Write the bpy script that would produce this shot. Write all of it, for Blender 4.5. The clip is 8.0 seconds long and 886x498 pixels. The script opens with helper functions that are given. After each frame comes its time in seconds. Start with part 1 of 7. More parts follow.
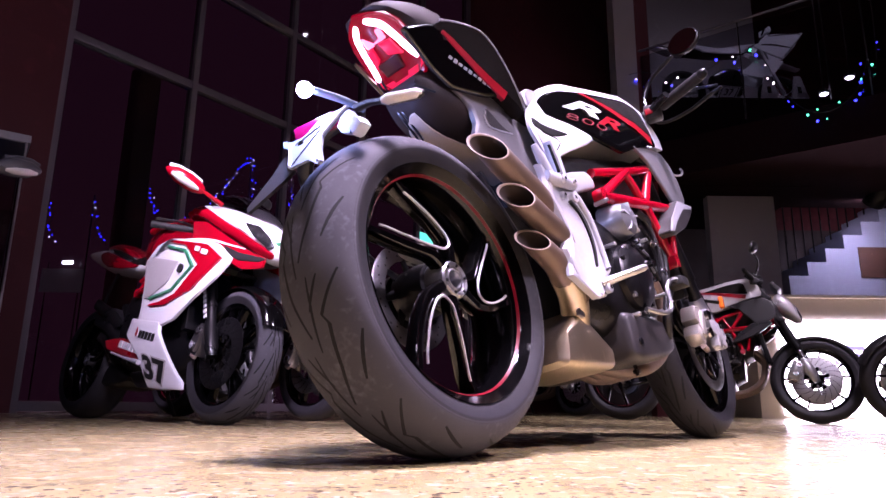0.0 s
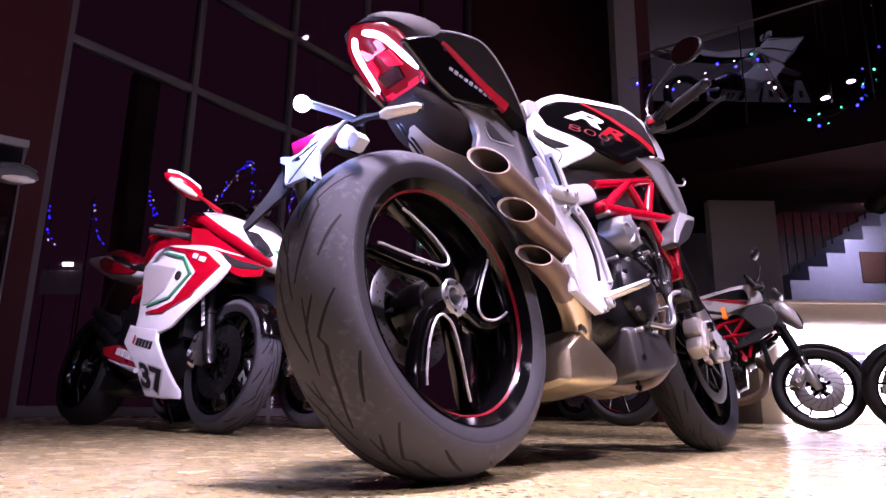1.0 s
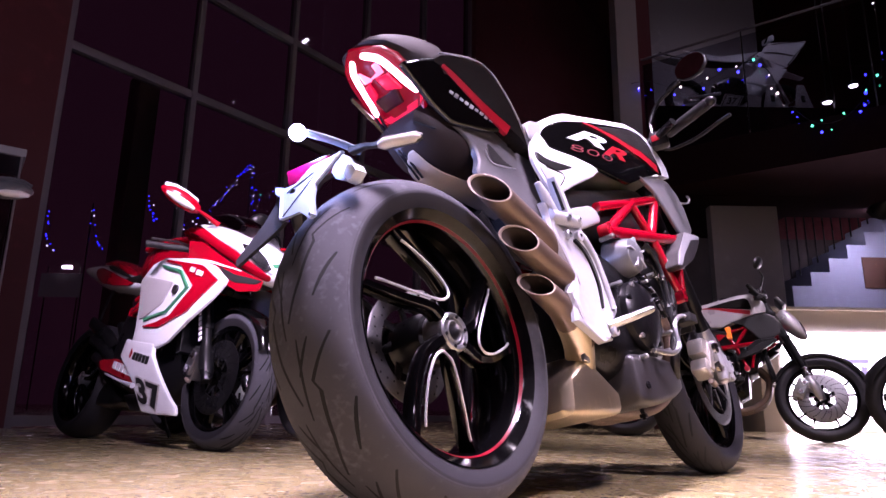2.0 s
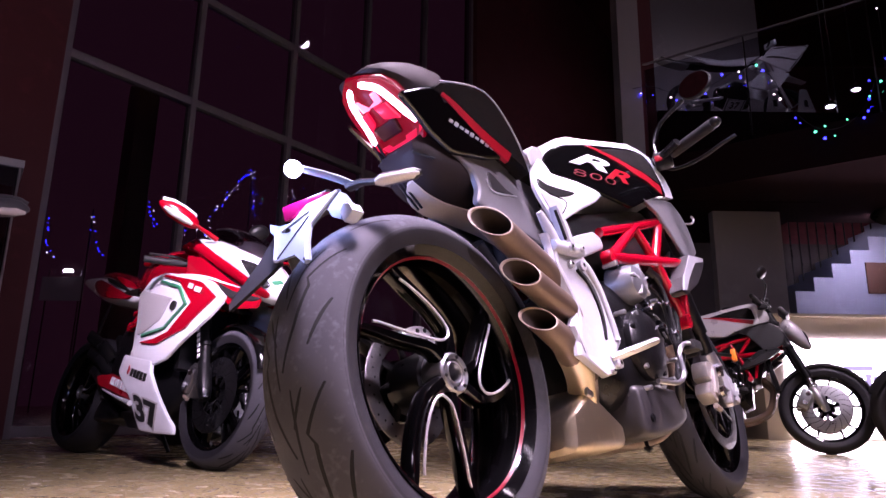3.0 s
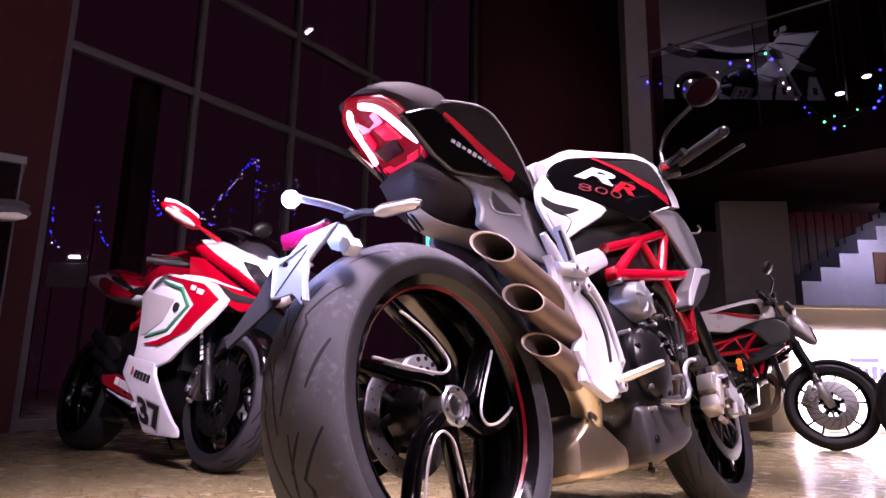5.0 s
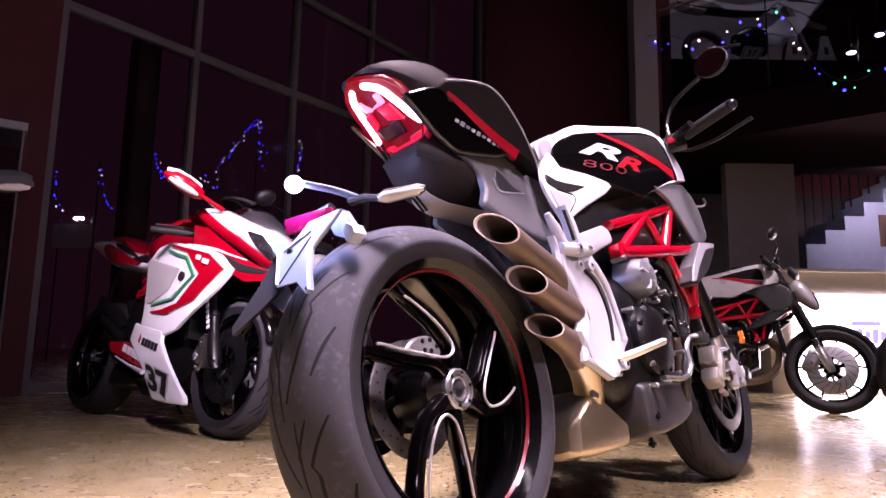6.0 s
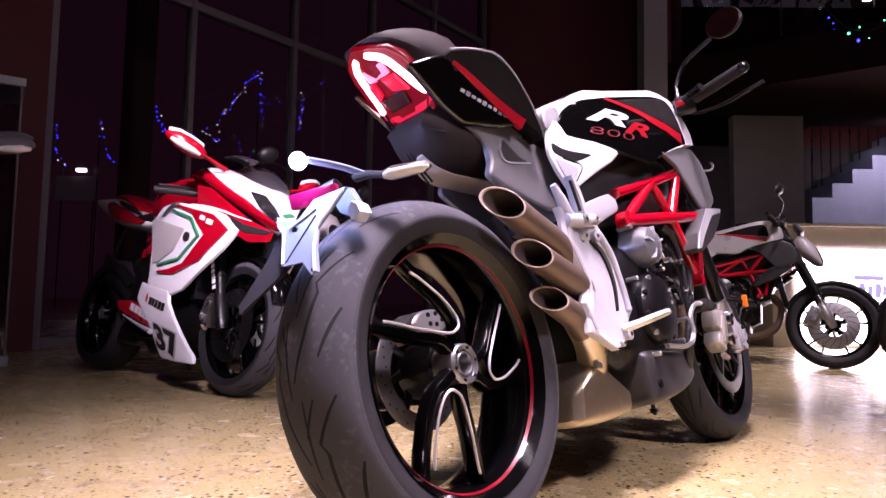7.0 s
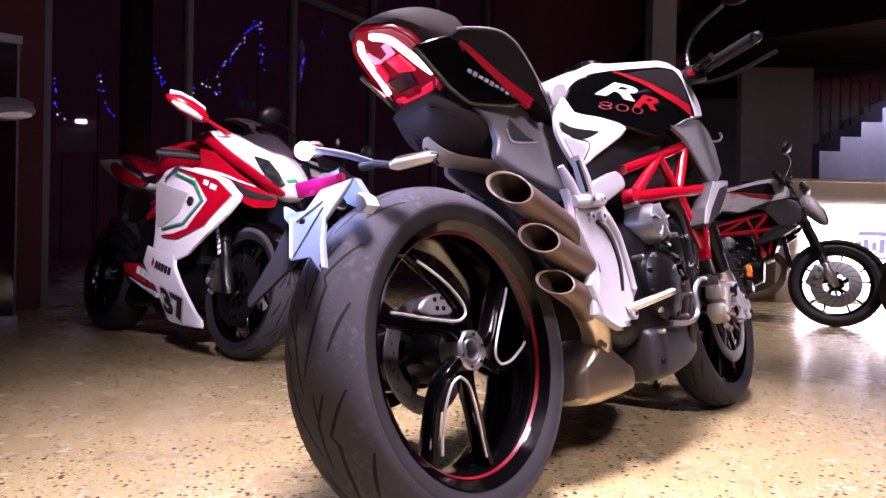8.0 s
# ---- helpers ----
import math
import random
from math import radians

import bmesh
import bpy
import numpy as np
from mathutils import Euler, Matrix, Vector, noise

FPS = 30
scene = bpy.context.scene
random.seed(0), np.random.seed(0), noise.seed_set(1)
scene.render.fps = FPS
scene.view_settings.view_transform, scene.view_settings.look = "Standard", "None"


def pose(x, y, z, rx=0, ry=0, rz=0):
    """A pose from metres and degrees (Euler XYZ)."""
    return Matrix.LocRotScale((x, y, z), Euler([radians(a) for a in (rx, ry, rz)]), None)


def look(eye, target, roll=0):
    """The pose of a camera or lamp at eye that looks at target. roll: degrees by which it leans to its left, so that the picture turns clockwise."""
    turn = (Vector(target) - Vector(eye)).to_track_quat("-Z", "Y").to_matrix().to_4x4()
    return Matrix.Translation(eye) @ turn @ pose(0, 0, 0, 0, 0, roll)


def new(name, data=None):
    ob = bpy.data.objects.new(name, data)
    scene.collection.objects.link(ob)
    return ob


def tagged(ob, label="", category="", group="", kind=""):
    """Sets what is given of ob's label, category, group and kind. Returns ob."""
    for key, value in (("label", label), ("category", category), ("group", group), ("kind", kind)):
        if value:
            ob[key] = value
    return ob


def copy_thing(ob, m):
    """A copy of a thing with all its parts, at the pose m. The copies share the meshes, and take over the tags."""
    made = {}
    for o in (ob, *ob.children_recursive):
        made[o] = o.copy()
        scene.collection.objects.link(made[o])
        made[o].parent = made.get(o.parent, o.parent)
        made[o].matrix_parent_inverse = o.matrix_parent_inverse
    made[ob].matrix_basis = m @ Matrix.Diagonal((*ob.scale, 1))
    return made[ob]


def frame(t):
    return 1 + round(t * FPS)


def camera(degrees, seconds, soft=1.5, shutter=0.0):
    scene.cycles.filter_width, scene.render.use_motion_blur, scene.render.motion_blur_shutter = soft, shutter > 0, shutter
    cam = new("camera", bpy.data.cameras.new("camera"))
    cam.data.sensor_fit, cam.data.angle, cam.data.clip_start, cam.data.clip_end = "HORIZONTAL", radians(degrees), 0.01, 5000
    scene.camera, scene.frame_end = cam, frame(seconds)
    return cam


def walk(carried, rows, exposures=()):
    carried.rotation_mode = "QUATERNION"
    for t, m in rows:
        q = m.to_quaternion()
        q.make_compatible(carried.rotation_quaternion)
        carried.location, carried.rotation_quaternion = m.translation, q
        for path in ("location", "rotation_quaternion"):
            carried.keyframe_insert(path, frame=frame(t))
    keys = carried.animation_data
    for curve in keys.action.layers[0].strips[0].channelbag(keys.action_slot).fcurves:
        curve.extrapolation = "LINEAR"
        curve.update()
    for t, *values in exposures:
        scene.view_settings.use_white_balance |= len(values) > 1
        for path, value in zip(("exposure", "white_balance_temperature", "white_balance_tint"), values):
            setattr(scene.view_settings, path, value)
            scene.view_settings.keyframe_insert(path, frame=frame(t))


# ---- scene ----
cam = camera(67.4, 8.0)
METRES, EYE, TILT, LEAN, TURN = 0.4275, 0.0955, 13.22, -0.7, 0.0
ROWS = [
    (0.0, 0.0, 0.0, 0.0, 0.0, 0.0, -0.0),
    (0.5, -0.0022, 0.023, 0.0289, 0.02, 0.08, -0.07),
    (1.0, 0.0016, 0.0545, 0.068, 0.02, 0.12, -0.13),
    (1.5, 0.004, 0.0958, 0.1273, 0.03, 0.17, -0.19),
    (3.0, 0.0133, 0.213, 0.3617, 0.2, 0.23, -0.13),
    (3.5, 0.0216, 0.2387, 0.4185, 0.27, 0.27, -0.16),
    (4.0, 0.0279, 0.2529, 0.4643, 0.37, 0.06, -0.17),
    (5.5, 0.0282, 0.2738, 0.606, 0.8, -2.65, -0.15),
    (6.0, 0.0278, 0.2754, 0.658, 0.96, -4.71, -0.13),
    (6.5, 0.0268, 0.2816, 0.7044, 1.11, -6.83, -0.11),
    (7.0, 0.0188, 0.298, 0.7628, 1.26, -9.01, -0.09),
    (7.5, 0.0116, 0.31, 0.828, 1.4, -11.19, -0.05),
    (8.0, 0.0007, 0.3276, 0.9205, 1.5, -13.38, -0.03),
]
walk(cam, [(t, pose(0, 0, EYE, TILT, LEAN, TURN) @ pose(METRES * x, METRES * y, METRES * z, 90 + pitch, roll, yaw)) for t, x, y, z, yaw, pitch, roll in ROWS],
     [(0.0, 0.62, 5800, 49), (4.0, 0.58, 6100, 50), (6.5, 0.43, 6350, 45), (8.0, 0.22, 6150, 39)])

# ---- world and lamps: a closed showroom at night ----
world = bpy.data.worlds.new("night")
scene.world = world
world.use_nodes = True
world.node_tree.nodes["Background"].inputs["Color"].default_value = (0.016, 0.0042, 0.0075, 1)
world.node_tree.nodes["Background"].inputs["Strength"].default_value = 0.70


def spot_lamp(eye, target, cone, blend, watts, colour, radius=0.26):
    data = bpy.data.lights.new("spot_lamp", "SPOT")
    data.spot_size, data.spot_blend, data.energy, data.color, data.shadow_soft_size = radians(cone), blend, watts, colour, radius
    ob = new("spot_lamp", data)
    ob.matrix_world = look(eye, target)
    return ob


# ceiling spots: (place, aim, cone, blend, watts, colour)
SPOTS = [
    ((0.34, 0.85, 4.7), (0.30, 1.20, 0.20), 50, 1.0, 3000, (1.0, 0.91, 0.93)),
    # Added side fill from the right; no known lamp hangs there.
    ((2.5, -0.3, 3.3), (0.45, 1.65, 0.60), 34, 1.0, 800, (1.0, 0.92, 0.93)),
    ((5.35, 7.95, 2.62), (5.25, 8.75, 1.9), 110, 1.0, 40, (0.9, 0.92, 1.0)),
    ((4.1, 7.2, 7.6), (4.2, 9.4, 4.9), 110, 1.0, 105, (1.0, 0.95, 0.92)),
    ((-0.50, -0.6, 3.1), (-0.88, 2.95, 1.04), 22.5, 1.0, 2900, (1.0, 0.90, 0.92)),
    ((2.6, 2.4, 4.7), (2.2, 4.6, 0.4), 46, 0.9, 1200, (1.0, 0.92, 0.86)),
]
for i, (place, aim, cone, blend, watts, colour) in enumerate(SPOTS):
    spot_lamp(place, aim, cone, blend, watts, colour, 0.42 if i == 0 else 0.22)

# ---- materials ----


def material(name, colour, rough=0.5, metal=0.0, coat=0.0, vary=0.12, scale=18.0, bump=0.0, bump_scale=120.0,
             emit=None, power=0.0, spec=0.5, rough_vary=0.1, stain=0.0, transmit=0.0, ior=1.45):
    """A Principled surface with grain and stains at two scales, in object space."""
    mat = bpy.data.materials.new(name)
    mat.use_nodes = True
    nodes, links = mat.node_tree.nodes, mat.node_tree.links
    b = nodes["Principled BSDF"]
    b.inputs["Roughness"].default_value, b.inputs["Metallic"].default_value = rough, metal
    b.inputs["Coat Weight"].default_value, b.inputs["Coat Roughness"].default_value = coat, 0.06
    b.inputs["Transmission Weight"].default_value, b.inputs["IOR"].default_value = transmit, ior
    b.inputs["Specular IOR Level"].default_value = spec
    coord = nodes.new("ShaderNodeTexCoord")
    fine, broad = nodes.new("ShaderNodeTexNoise"), nodes.new("ShaderNodeTexNoise")
    fine.inputs["Scale"].default_value, fine.inputs["Detail"].default_value = scale * 6, 6
    broad.inputs["Scale"].default_value, broad.inputs["Detail"].default_value = scale * 0.5, 4
    for tex in (fine, broad):
        links.new(coord.outputs["Object"], tex.inputs["Vector"])
    both = nodes.new("ShaderNodeMath")
    both.operation = "ADD"
    links.new(fine.outputs["Fac"], both.inputs[0])
    links.new(broad.outputs["Fac"], both.inputs[1])
    ramp = nodes.new("ShaderNodeMapRange")
    ramp.inputs["From Min"].default_value, ramp.inputs["From Max"].default_value = 1.1, 1.4
    ramp.inputs["To Min"].default_value, ramp.inputs["To Max"].default_value = 1 - vary, 1 + vary
    links.new(both.outputs[0], ramp.inputs["Value"])
    mix = nodes.new("ShaderNodeVectorMath")
    mix.operation = "MULTIPLY"
    mix.inputs[0].default_value = colour
    links.new(ramp.outputs[0], mix.inputs[1])
    links.new(mix.outputs[0], b.inputs["Base Color"])
    gloss = nodes.new("ShaderNodeMapRange")
    gloss.inputs["From Min"].default_value, gloss.inputs["From Max"].default_value = 0.3, 0.7
    gloss.inputs["To Min"].default_value = max(0.02, rough - rough_vary * rough)
    gloss.inputs["To Max"].default_value = min(1, rough + rough_vary)
    links.new(broad.outputs["Fac"], gloss.inputs["Value"])
    links.new(gloss.outputs[0], b.inputs["Roughness"])
    if bump:
        grain, relief = nodes.new("ShaderNodeTexNoise"), nodes.new("ShaderNodeBump")
        grain.inputs["Scale"].default_value, grain.inputs["Detail"].default_value = bump_scale, 5
        relief.inputs["Strength"].default_value, relief.inputs["Distance"].default_value = bump, 0.002
        links.new(coord.outputs["Object"], grain.inputs["Vector"])
        links.new(grain.outputs["Fac"], relief.inputs["Height"])
        links.new(relief.outputs[0], b.inputs["Normal"])
    if emit:
        b.inputs["Emission Color"].default_value = (*emit, 1)
        b.inputs["Emission Strength"].default_value = power
    return mat


def concrete_floor():
    """Ground and polished concrete: warm cement with dark and pale aggregate, wear at room scale, a sealer's gloss."""
    mat = bpy.data.materials.new("polished_concrete")
    mat.use_nodes = True
    nodes, links = mat.node_tree.nodes, mat.node_tree.links
    b = nodes["Principled BSDF"]
    coord = nodes.new("ShaderNodeTexCoord")

    def tex(kind, scale, detail=0.0):
        t = nodes.new(kind)
        t.inputs["Scale"].default_value = scale
        if kind == "ShaderNodeTexNoise":
            t.inputs["Detail"].default_value = detail
        links.new(coord.outputs["Object"], t.inputs["Vector"])
        return t

    def ramp(value, low, high, a=0.0, c=1.0):
        r = nodes.new("ShaderNodeMapRange")
        for key, v in (("From Min", low), ("From Max", high), ("To Min", a), ("To Max", c)):
            r.inputs[key].default_value = v
        links.new(value, r.inputs["Value"])
        return r.outputs[0]

    def blend(fac, a, c):
        m = nodes.new("ShaderNodeMix")
        m.data_type = "RGBA"
        links.new(fac, m.inputs["Factor"])
        for socket, v in ((m.inputs[6], a), (m.inputs[7], c)):
            if isinstance(v, tuple):
                socket.default_value = (*v, 1)
            else:
                links.new(v, socket)
        return m.outputs[2]

    def times(a, c):
        m = nodes.new("ShaderNodeMath")
        m.operation = "MULTIPLY"
        links.new(a, m.inputs[0])
        links.new(c, m.inputs[1])
        return m.outputs[0]

    broad, mid = tex("ShaderNodeTexNoise", 0.9, 5), tex("ShaderNodeTexNoise", 9, 6)
    base = blend(ramp(broad.outputs["Fac"], 0.35, 0.65), (0.34, 0.272, 0.122), (0.445, 0.370, 0.180))
    base = blend(ramp(mid.outputs["Fac"], 0.45, 0.75, 0, 0.5), base, (0.28, 0.212, 0.12))
    stones, grit, pale = tex("ShaderNodeTexVoronoi", 52), tex("ShaderNodeTexVoronoi", 125), tex("ShaderNodeTexVoronoi", 45)
    patch = tex("ShaderNodeTexNoise", 5, 3)
    some = ramp(patch.outputs["Fac"], 0.30, 0.46)
    base = blend(times(ramp(pale.outputs["Distance"], 0.30, 0.16), some), base, (0.52, 0.45, 0.34))
    pick = nodes.new("ShaderNodeSeparateColor")
    links.new(stones.outputs["Color"], pick.inputs[0])
    chosen = ramp(pick.outputs[0], 0.44, 0.50)
    base = blend(times(times(ramp(stones.outputs["Distance"], 0.36, 0.22), chosen), some), base, (0.055, 0.036, 0.024))
    few = nodes.new("ShaderNodeSeparateColor")
    links.new(grit.outputs["Color"], few.inputs[0])
    base = blend(times(ramp(grit.outputs["Distance"], 0.38, 0.2), ramp(few.outputs[0], 0.6, 0.66)), base, (0.085, 0.058, 0.036))
    links.new(base, b.inputs["Base Color"])
    links.new(ramp(mid.outputs["Fac"], 0.3, 0.7, 0.15, 0.32), b.inputs["Roughness"])
    relief = nodes.new("ShaderNodeBump")
    relief.inputs["Strength"].default_value, relief.inputs["Distance"].default_value = 0.05, 0.001
    links.new(mid.outputs["Fac"], relief.inputs["Height"])
    links.new(relief.outputs[0], b.inputs["Normal"])
    return mat


RUBBER = material("tyre_rubber", (0.020, 0.019, 0.023), 0.60, spec=0.35, vary=0.25, scale=10, bump=0.12, bump_scale=320)
# Dusty rubber, with the LED's blue light mixed into its grey.
TREAD = material("dusty_tread_rubber", (0.068, 0.068, 0.080), 0.85, spec=0.3, vary=0.28, scale=14, bump=0.35, bump_scale=700, rough_vary=0.15)
GROOVE = material("groove_rubber", (0.006, 0.006, 0.006), 0.9)
BLACK_GLOSS = material("black_gloss_paint", (0.0018, 0.0018, 0.0020), 0.10, coat=1.0, vary=0.1, rough_vary=0.05)
BLACK_SATIN = material("black_satin_plastic", (0.007, 0.0065, 0.007), 0.40, bump=0.15, bump_scale=500)
BLACK_MATT = material("black_matt_plastic", (0.006, 0.0055, 0.006), 0.65, bump=0.2, bump_scale=400)
RED_PAINT = material("red_gloss_paint", (0.33, 0.003, 0.012), 0.18, coat=0.7, vary=0.06, rough_vary=0.05)
RIM_BLACK = material("black_rim_paint", (0.0014, 0.0013, 0.0015), 0.09, spec=0.42, vary=0.1, rough_vary=0.05)
RIM_RED = material("dark_red_rim_paint", (0.20, 0.003, 0.012), 0.3, spec=0.3, vary=0.4, scale=30)
SILVER = material("silver_metallic_paint", (0.42, 0.41, 0.42), 0.28, metal=0.2, coat=0.5, vary=0.04)
RED_TRIM = material("red_trim_paint", (0.30, 0.005, 0.012), 0.3, coat=0.4, vary=0.1)
WHITE_PAINT = material("pearl_white_paint", (0.72, 0.735, 0.78), 0.2, coat=0.8, vary=0.03, rough_vary=0.05)
SILVER_COVER = material("pale_silver_plastic", (0.34, 0.345, 0.37), 0.35, metal=0.15, coat=0.2, vary=0.05)
WHITE_CAST = material("white_painted_casting", (0.39, 0.395, 0.43), 0.30, coat=0.2, vary=0.06, bump=0.1, bump_scale=150)
GREY_SATIN = material("satin_grey_paint", (0.138, 0.136, 0.143), 0.38, metal=0.25, vary=0.06, bump=0.05, bump_scale=600)
DARK_SATIN = material("dark_grey_satin_paint", (0.088, 0.087, 0.095), 0.38, metal=0.25, vary=0.06, bump=0.05, bump_scale=600)
POD_GREY = material("dark_grey_satin_plastic", (0.020, 0.018, 0.019), 0.42, vary=0.12, bump=0.1, bump_scale=400)
SEAT_CLOTH = material("seat_cloth", (0.0075, 0.006, 0.0055), 0.9, bump=0.5, bump_scale=700, vary=0.15, spec=0.12)
ALU = material("brushed_aluminium", (0.62, 0.62, 0.64), 0.3, metal=1.0, vary=0.08, bump=0.06, bump_scale=300)
CHROME = material("polished_steel", (0.75, 0.75, 0.77), 0.14, metal=1.0, vary=0.05)
DARK_METAL = material("dark_engine_casting", (0.0075, 0.0072, 0.0085), 0.27, metal=0.4, vary=0.2, bump=0.3, bump_scale=140)
BLACK_METAL = material("black_anodised_metal", (0.010, 0.010, 0.011), 0.28, metal=0.5, vary=0.15)
PIPE_METAL = material("heat_tinted_steel", (0.17, 0.118, 0.09), 0.36, metal=0.5, vary=0.16, scale=7, bump=0.08, bump_scale=200)
PIPE_EDGE = material("bare_pipe_edge", (0.30, 0.235, 0.19), 0.5, metal=0.2)
PIPE_BORE = material("sooty_pipe_bore", (0.035, 0.022, 0.014), 0.8)
MUFFLER_METAL = material("straw_tinted_steel", (0.56, 0.47, 0.33), 0.33, metal=0.95, vary=0.14, scale=6, bump=0.08, bump_scale=160)
SHIELD_METAL = material("beige_heat_shield", (0.42, 0.36, 0.30), 0.5, metal=0.3, vary=0.08)
NUT_METAL = material("worn_axle_nut", (0.34, 0.34, 0.355), 0.32, metal=0.9, vary=0.2, scale=40, bump=0.1)
PALE_CAST = material("pale_anodised_casting", (0.56, 0.53, 0.48), 0.35, metal=0.6, vary=0.1)
PUMP_GREY = material("grey_pump_casting", (0.17, 0.175, 0.19), 0.30, metal=0.5, vary=0.12, bump=0.1)
DISC_METAL = material("brake_disc_steel", (0.18, 0.175, 0.18), 0.32, metal=0.9, vary=0.15, scale=40)
RED_LENS = material("red_lens", (0.050, 0.0005, 0.002), 0.22, spec=0.2, vary=0.1, emit=(1.0, 0.004, 0.03), power=0.11)
LENS_BLOCK = material("dark_red_block", (0.030, 0.004, 0.006), 0.3, spec=0.3, vary=0.2)
RED_LENS_OFF = material("unlit_red_lens", (0.35, 0.01, 0.02), 0.15, coat=0.6)
LIGHT_BAR = material("tail_light_bar", (0.9, 0.5, 0.5), 0.3, emit=(1.0, 0.55, 0.58), power=9.0)
LIGHT_GLOW = material("tail_light_core", (0.8, 0.1, 0.1), 0.3, emit=(1.0, 0.16, 0.26), power=1.5)
FACET = material("lit_red_facet", (0.30, 0.004, 0.012), 0.3, spec=0.3, emit=(1.0, 0.02, 0.06), power=0.55)
CLEAR_LENS = material("clear_lens", (0.74, 0.71, 0.68), 0.15, coat=0.7, vary=0.25, scale=60)
LED = material("blue_white_led", (1, 1, 1), 0.3, emit=(0.50, 0.68, 1.0), power=60.0)
AMBER = material("amber_lens", (0.75, 0.16, 0.01), 0.2, coat=0.5)
# Brighter copy of the bracket paint where the LED's light catches.
BRACKET_EDGE = material("pale_bracket_edge", (0.55, 0.60, 0.68), 0.35)
# Pale paint with the LED's blue light mixed in.
PLATE_PAINT = material("pale_bracket_paint", (0.16, 0.20, 0.27), 0.4, vary=0.06, bump=0.06, bump_scale=300)
# Faint emission paints in the light this unpowered reflector throws back.
REFLECTOR = material("magenta_reflector", (0.30, 0.006, 0.06), 0.2, coat=0.3, vary=0.5, scale=60, emit=(1.0, 0.05, 0.25), power=0.06)
BRIGHT_EDGE = material("bright_machined_metal", (0.66, 0.66, 0.68), 0.35, metal=0.7, vary=0.05)
DULL_RED = material("dull_red_print", (0.20, 0.02, 0.03), 0.4)
GREEN_TRIM = material("green_trim_paint", (0.02, 0.20, 0.09), 0.3, coat=0.4)
UNDERTAIL = material("matt_brown_black_plastic", (0.020, 0.014, 0.0135), 0.6, spec=0.16, vary=0.12, bump=0.12, bump_scale=450)
GREY_TRIM = material("grey_trim_paint", (0.30, 0.29, 0.31), 0.35)
MIRROR = material("mirror_glass", (0.85, 0.85, 0.87), 0.03, metal=1.0, vary=0.01, rough_vary=0.0)
SMOKE = material("smoked_screen", (0.30, 0.28, 0.30), 0.03, vary=0.0, transmit=1.0, ior=1.12, rough_vary=0.0)
LAMP_GLASS = material("headlamp_glass", (0.30, 0.30, 0.32), 0.06, metal=0.8, coat=0.8, vary=0.8, scale=70)
FLOOR = concrete_floor()
# The maroon paints in a reddish veil that lies over the dark walls.
WALL_DARK = material("dark_maroon_plaster", (0.125, 0.024, 0.030), 0.85, vary=0.2, scale=1.5, bump=0.2, bump_scale=60)
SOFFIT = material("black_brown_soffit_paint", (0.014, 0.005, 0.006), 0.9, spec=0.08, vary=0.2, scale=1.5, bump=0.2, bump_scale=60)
# Darker veil red for the ceiling and the walls by the glazing.
WALL_MAROON = material("maroon_painted_plaster", (0.090, 0.013, 0.018), 0.8, vary=0.2, scale=1.5, bump=0.2, bump_scale=60)
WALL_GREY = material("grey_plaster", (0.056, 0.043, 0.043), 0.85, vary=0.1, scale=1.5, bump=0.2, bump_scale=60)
WALL_PALE = material("pale_plaster", (0.32, 0.30, 0.32), 0.8, vary=0.08, scale=1.5, bump=0.2, bump_scale=60)
WALL_BLUE = material("blue_grey_panel", (0.30, 0.32, 0.44), 0.6, vary=0.06, scale=2)
TIMBER = material("brown_timber", (0.13, 0.06, 0.04), 0.6, vary=0.3, scale=4, bump=0.2)
ALU_FRAME = material("grey_window_frame", (0.15, 0.125, 0.145), 0.45, metal=0.3, vary=0.1)
COUNTER = material("cream_counter_laminate", (0.62, 0.56, 0.48), 0.35, vary=0.04, scale=3)
LIGHTBOX = material("lit_counter_front", (0.9, 0.9, 0.9), 0.35, emit=(1.0, 0.95, 0.90), power=9.0)
EMBLEM = material("purple_backlit_emblem", (0.22, 0.20, 0.40), 0.4, vary=0.3, scale=30, emit=(0.50, 0.46, 0.72), power=0.8)
LAMP_ON = material("downlight_glow", (1, 1, 1), 0.4, emit=(1.0, 0.94, 0.86), power=40.0)
LAMP_LINE = material("linear_lamp_glow", (1, 1, 1), 0.4, emit=(1.0, 0.95, 0.92), power=24.0)
BULB_BLUE = material("blue_fairy_bulb", (0.1, 0.1, 1), 0.3, emit=(0.03, 0.03, 1.0), power=7.0)
BULB_WARM = material("white_fairy_bulb", (1, 0.9, 0.8), 0.3, emit=(1.0, 0.85, 0.78), power=4.0)
BULB_GREEN = material("green_fairy_bulb", (0.1, 1, 0.5), 0.3, emit=(0.02, 0.8, 0.35), power=3.5)
PALE_VENT = material("pale_grey_insert", (0.36, 0.35, 0.35), 0.4)
WIRE = material("dark_cable", (0.012, 0.012, 0.012), 0.6)
PATCH_GLOW = material("dim_sign_face", (0.3, 0.28, 0.28), 0.5, vary=0.3, scale=3, emit=(1.0, 0.80, 0.82), power=0.008)
EXIT_GREEN = material("exit_sign_face", (0.05, 0.5, 0.3), 0.4, emit=(0.05, 0.8, 0.45), power=1.2)


def glass_material():
    mat = material("dark_window_glass", (0.5, 0.52, 0.6), 0.02, transmit=1.0, vary=0.02, rough_vary=0.0)
    return mat


GLASS = glass_material()

# ---- mesh tools ----


def empty_thing(name, m, label, category, group=""):
    ob = new(name)
    ob.empty_display_size = 0.2
    ob.matrix_world = m
    return tagged(ob, label, category, group)


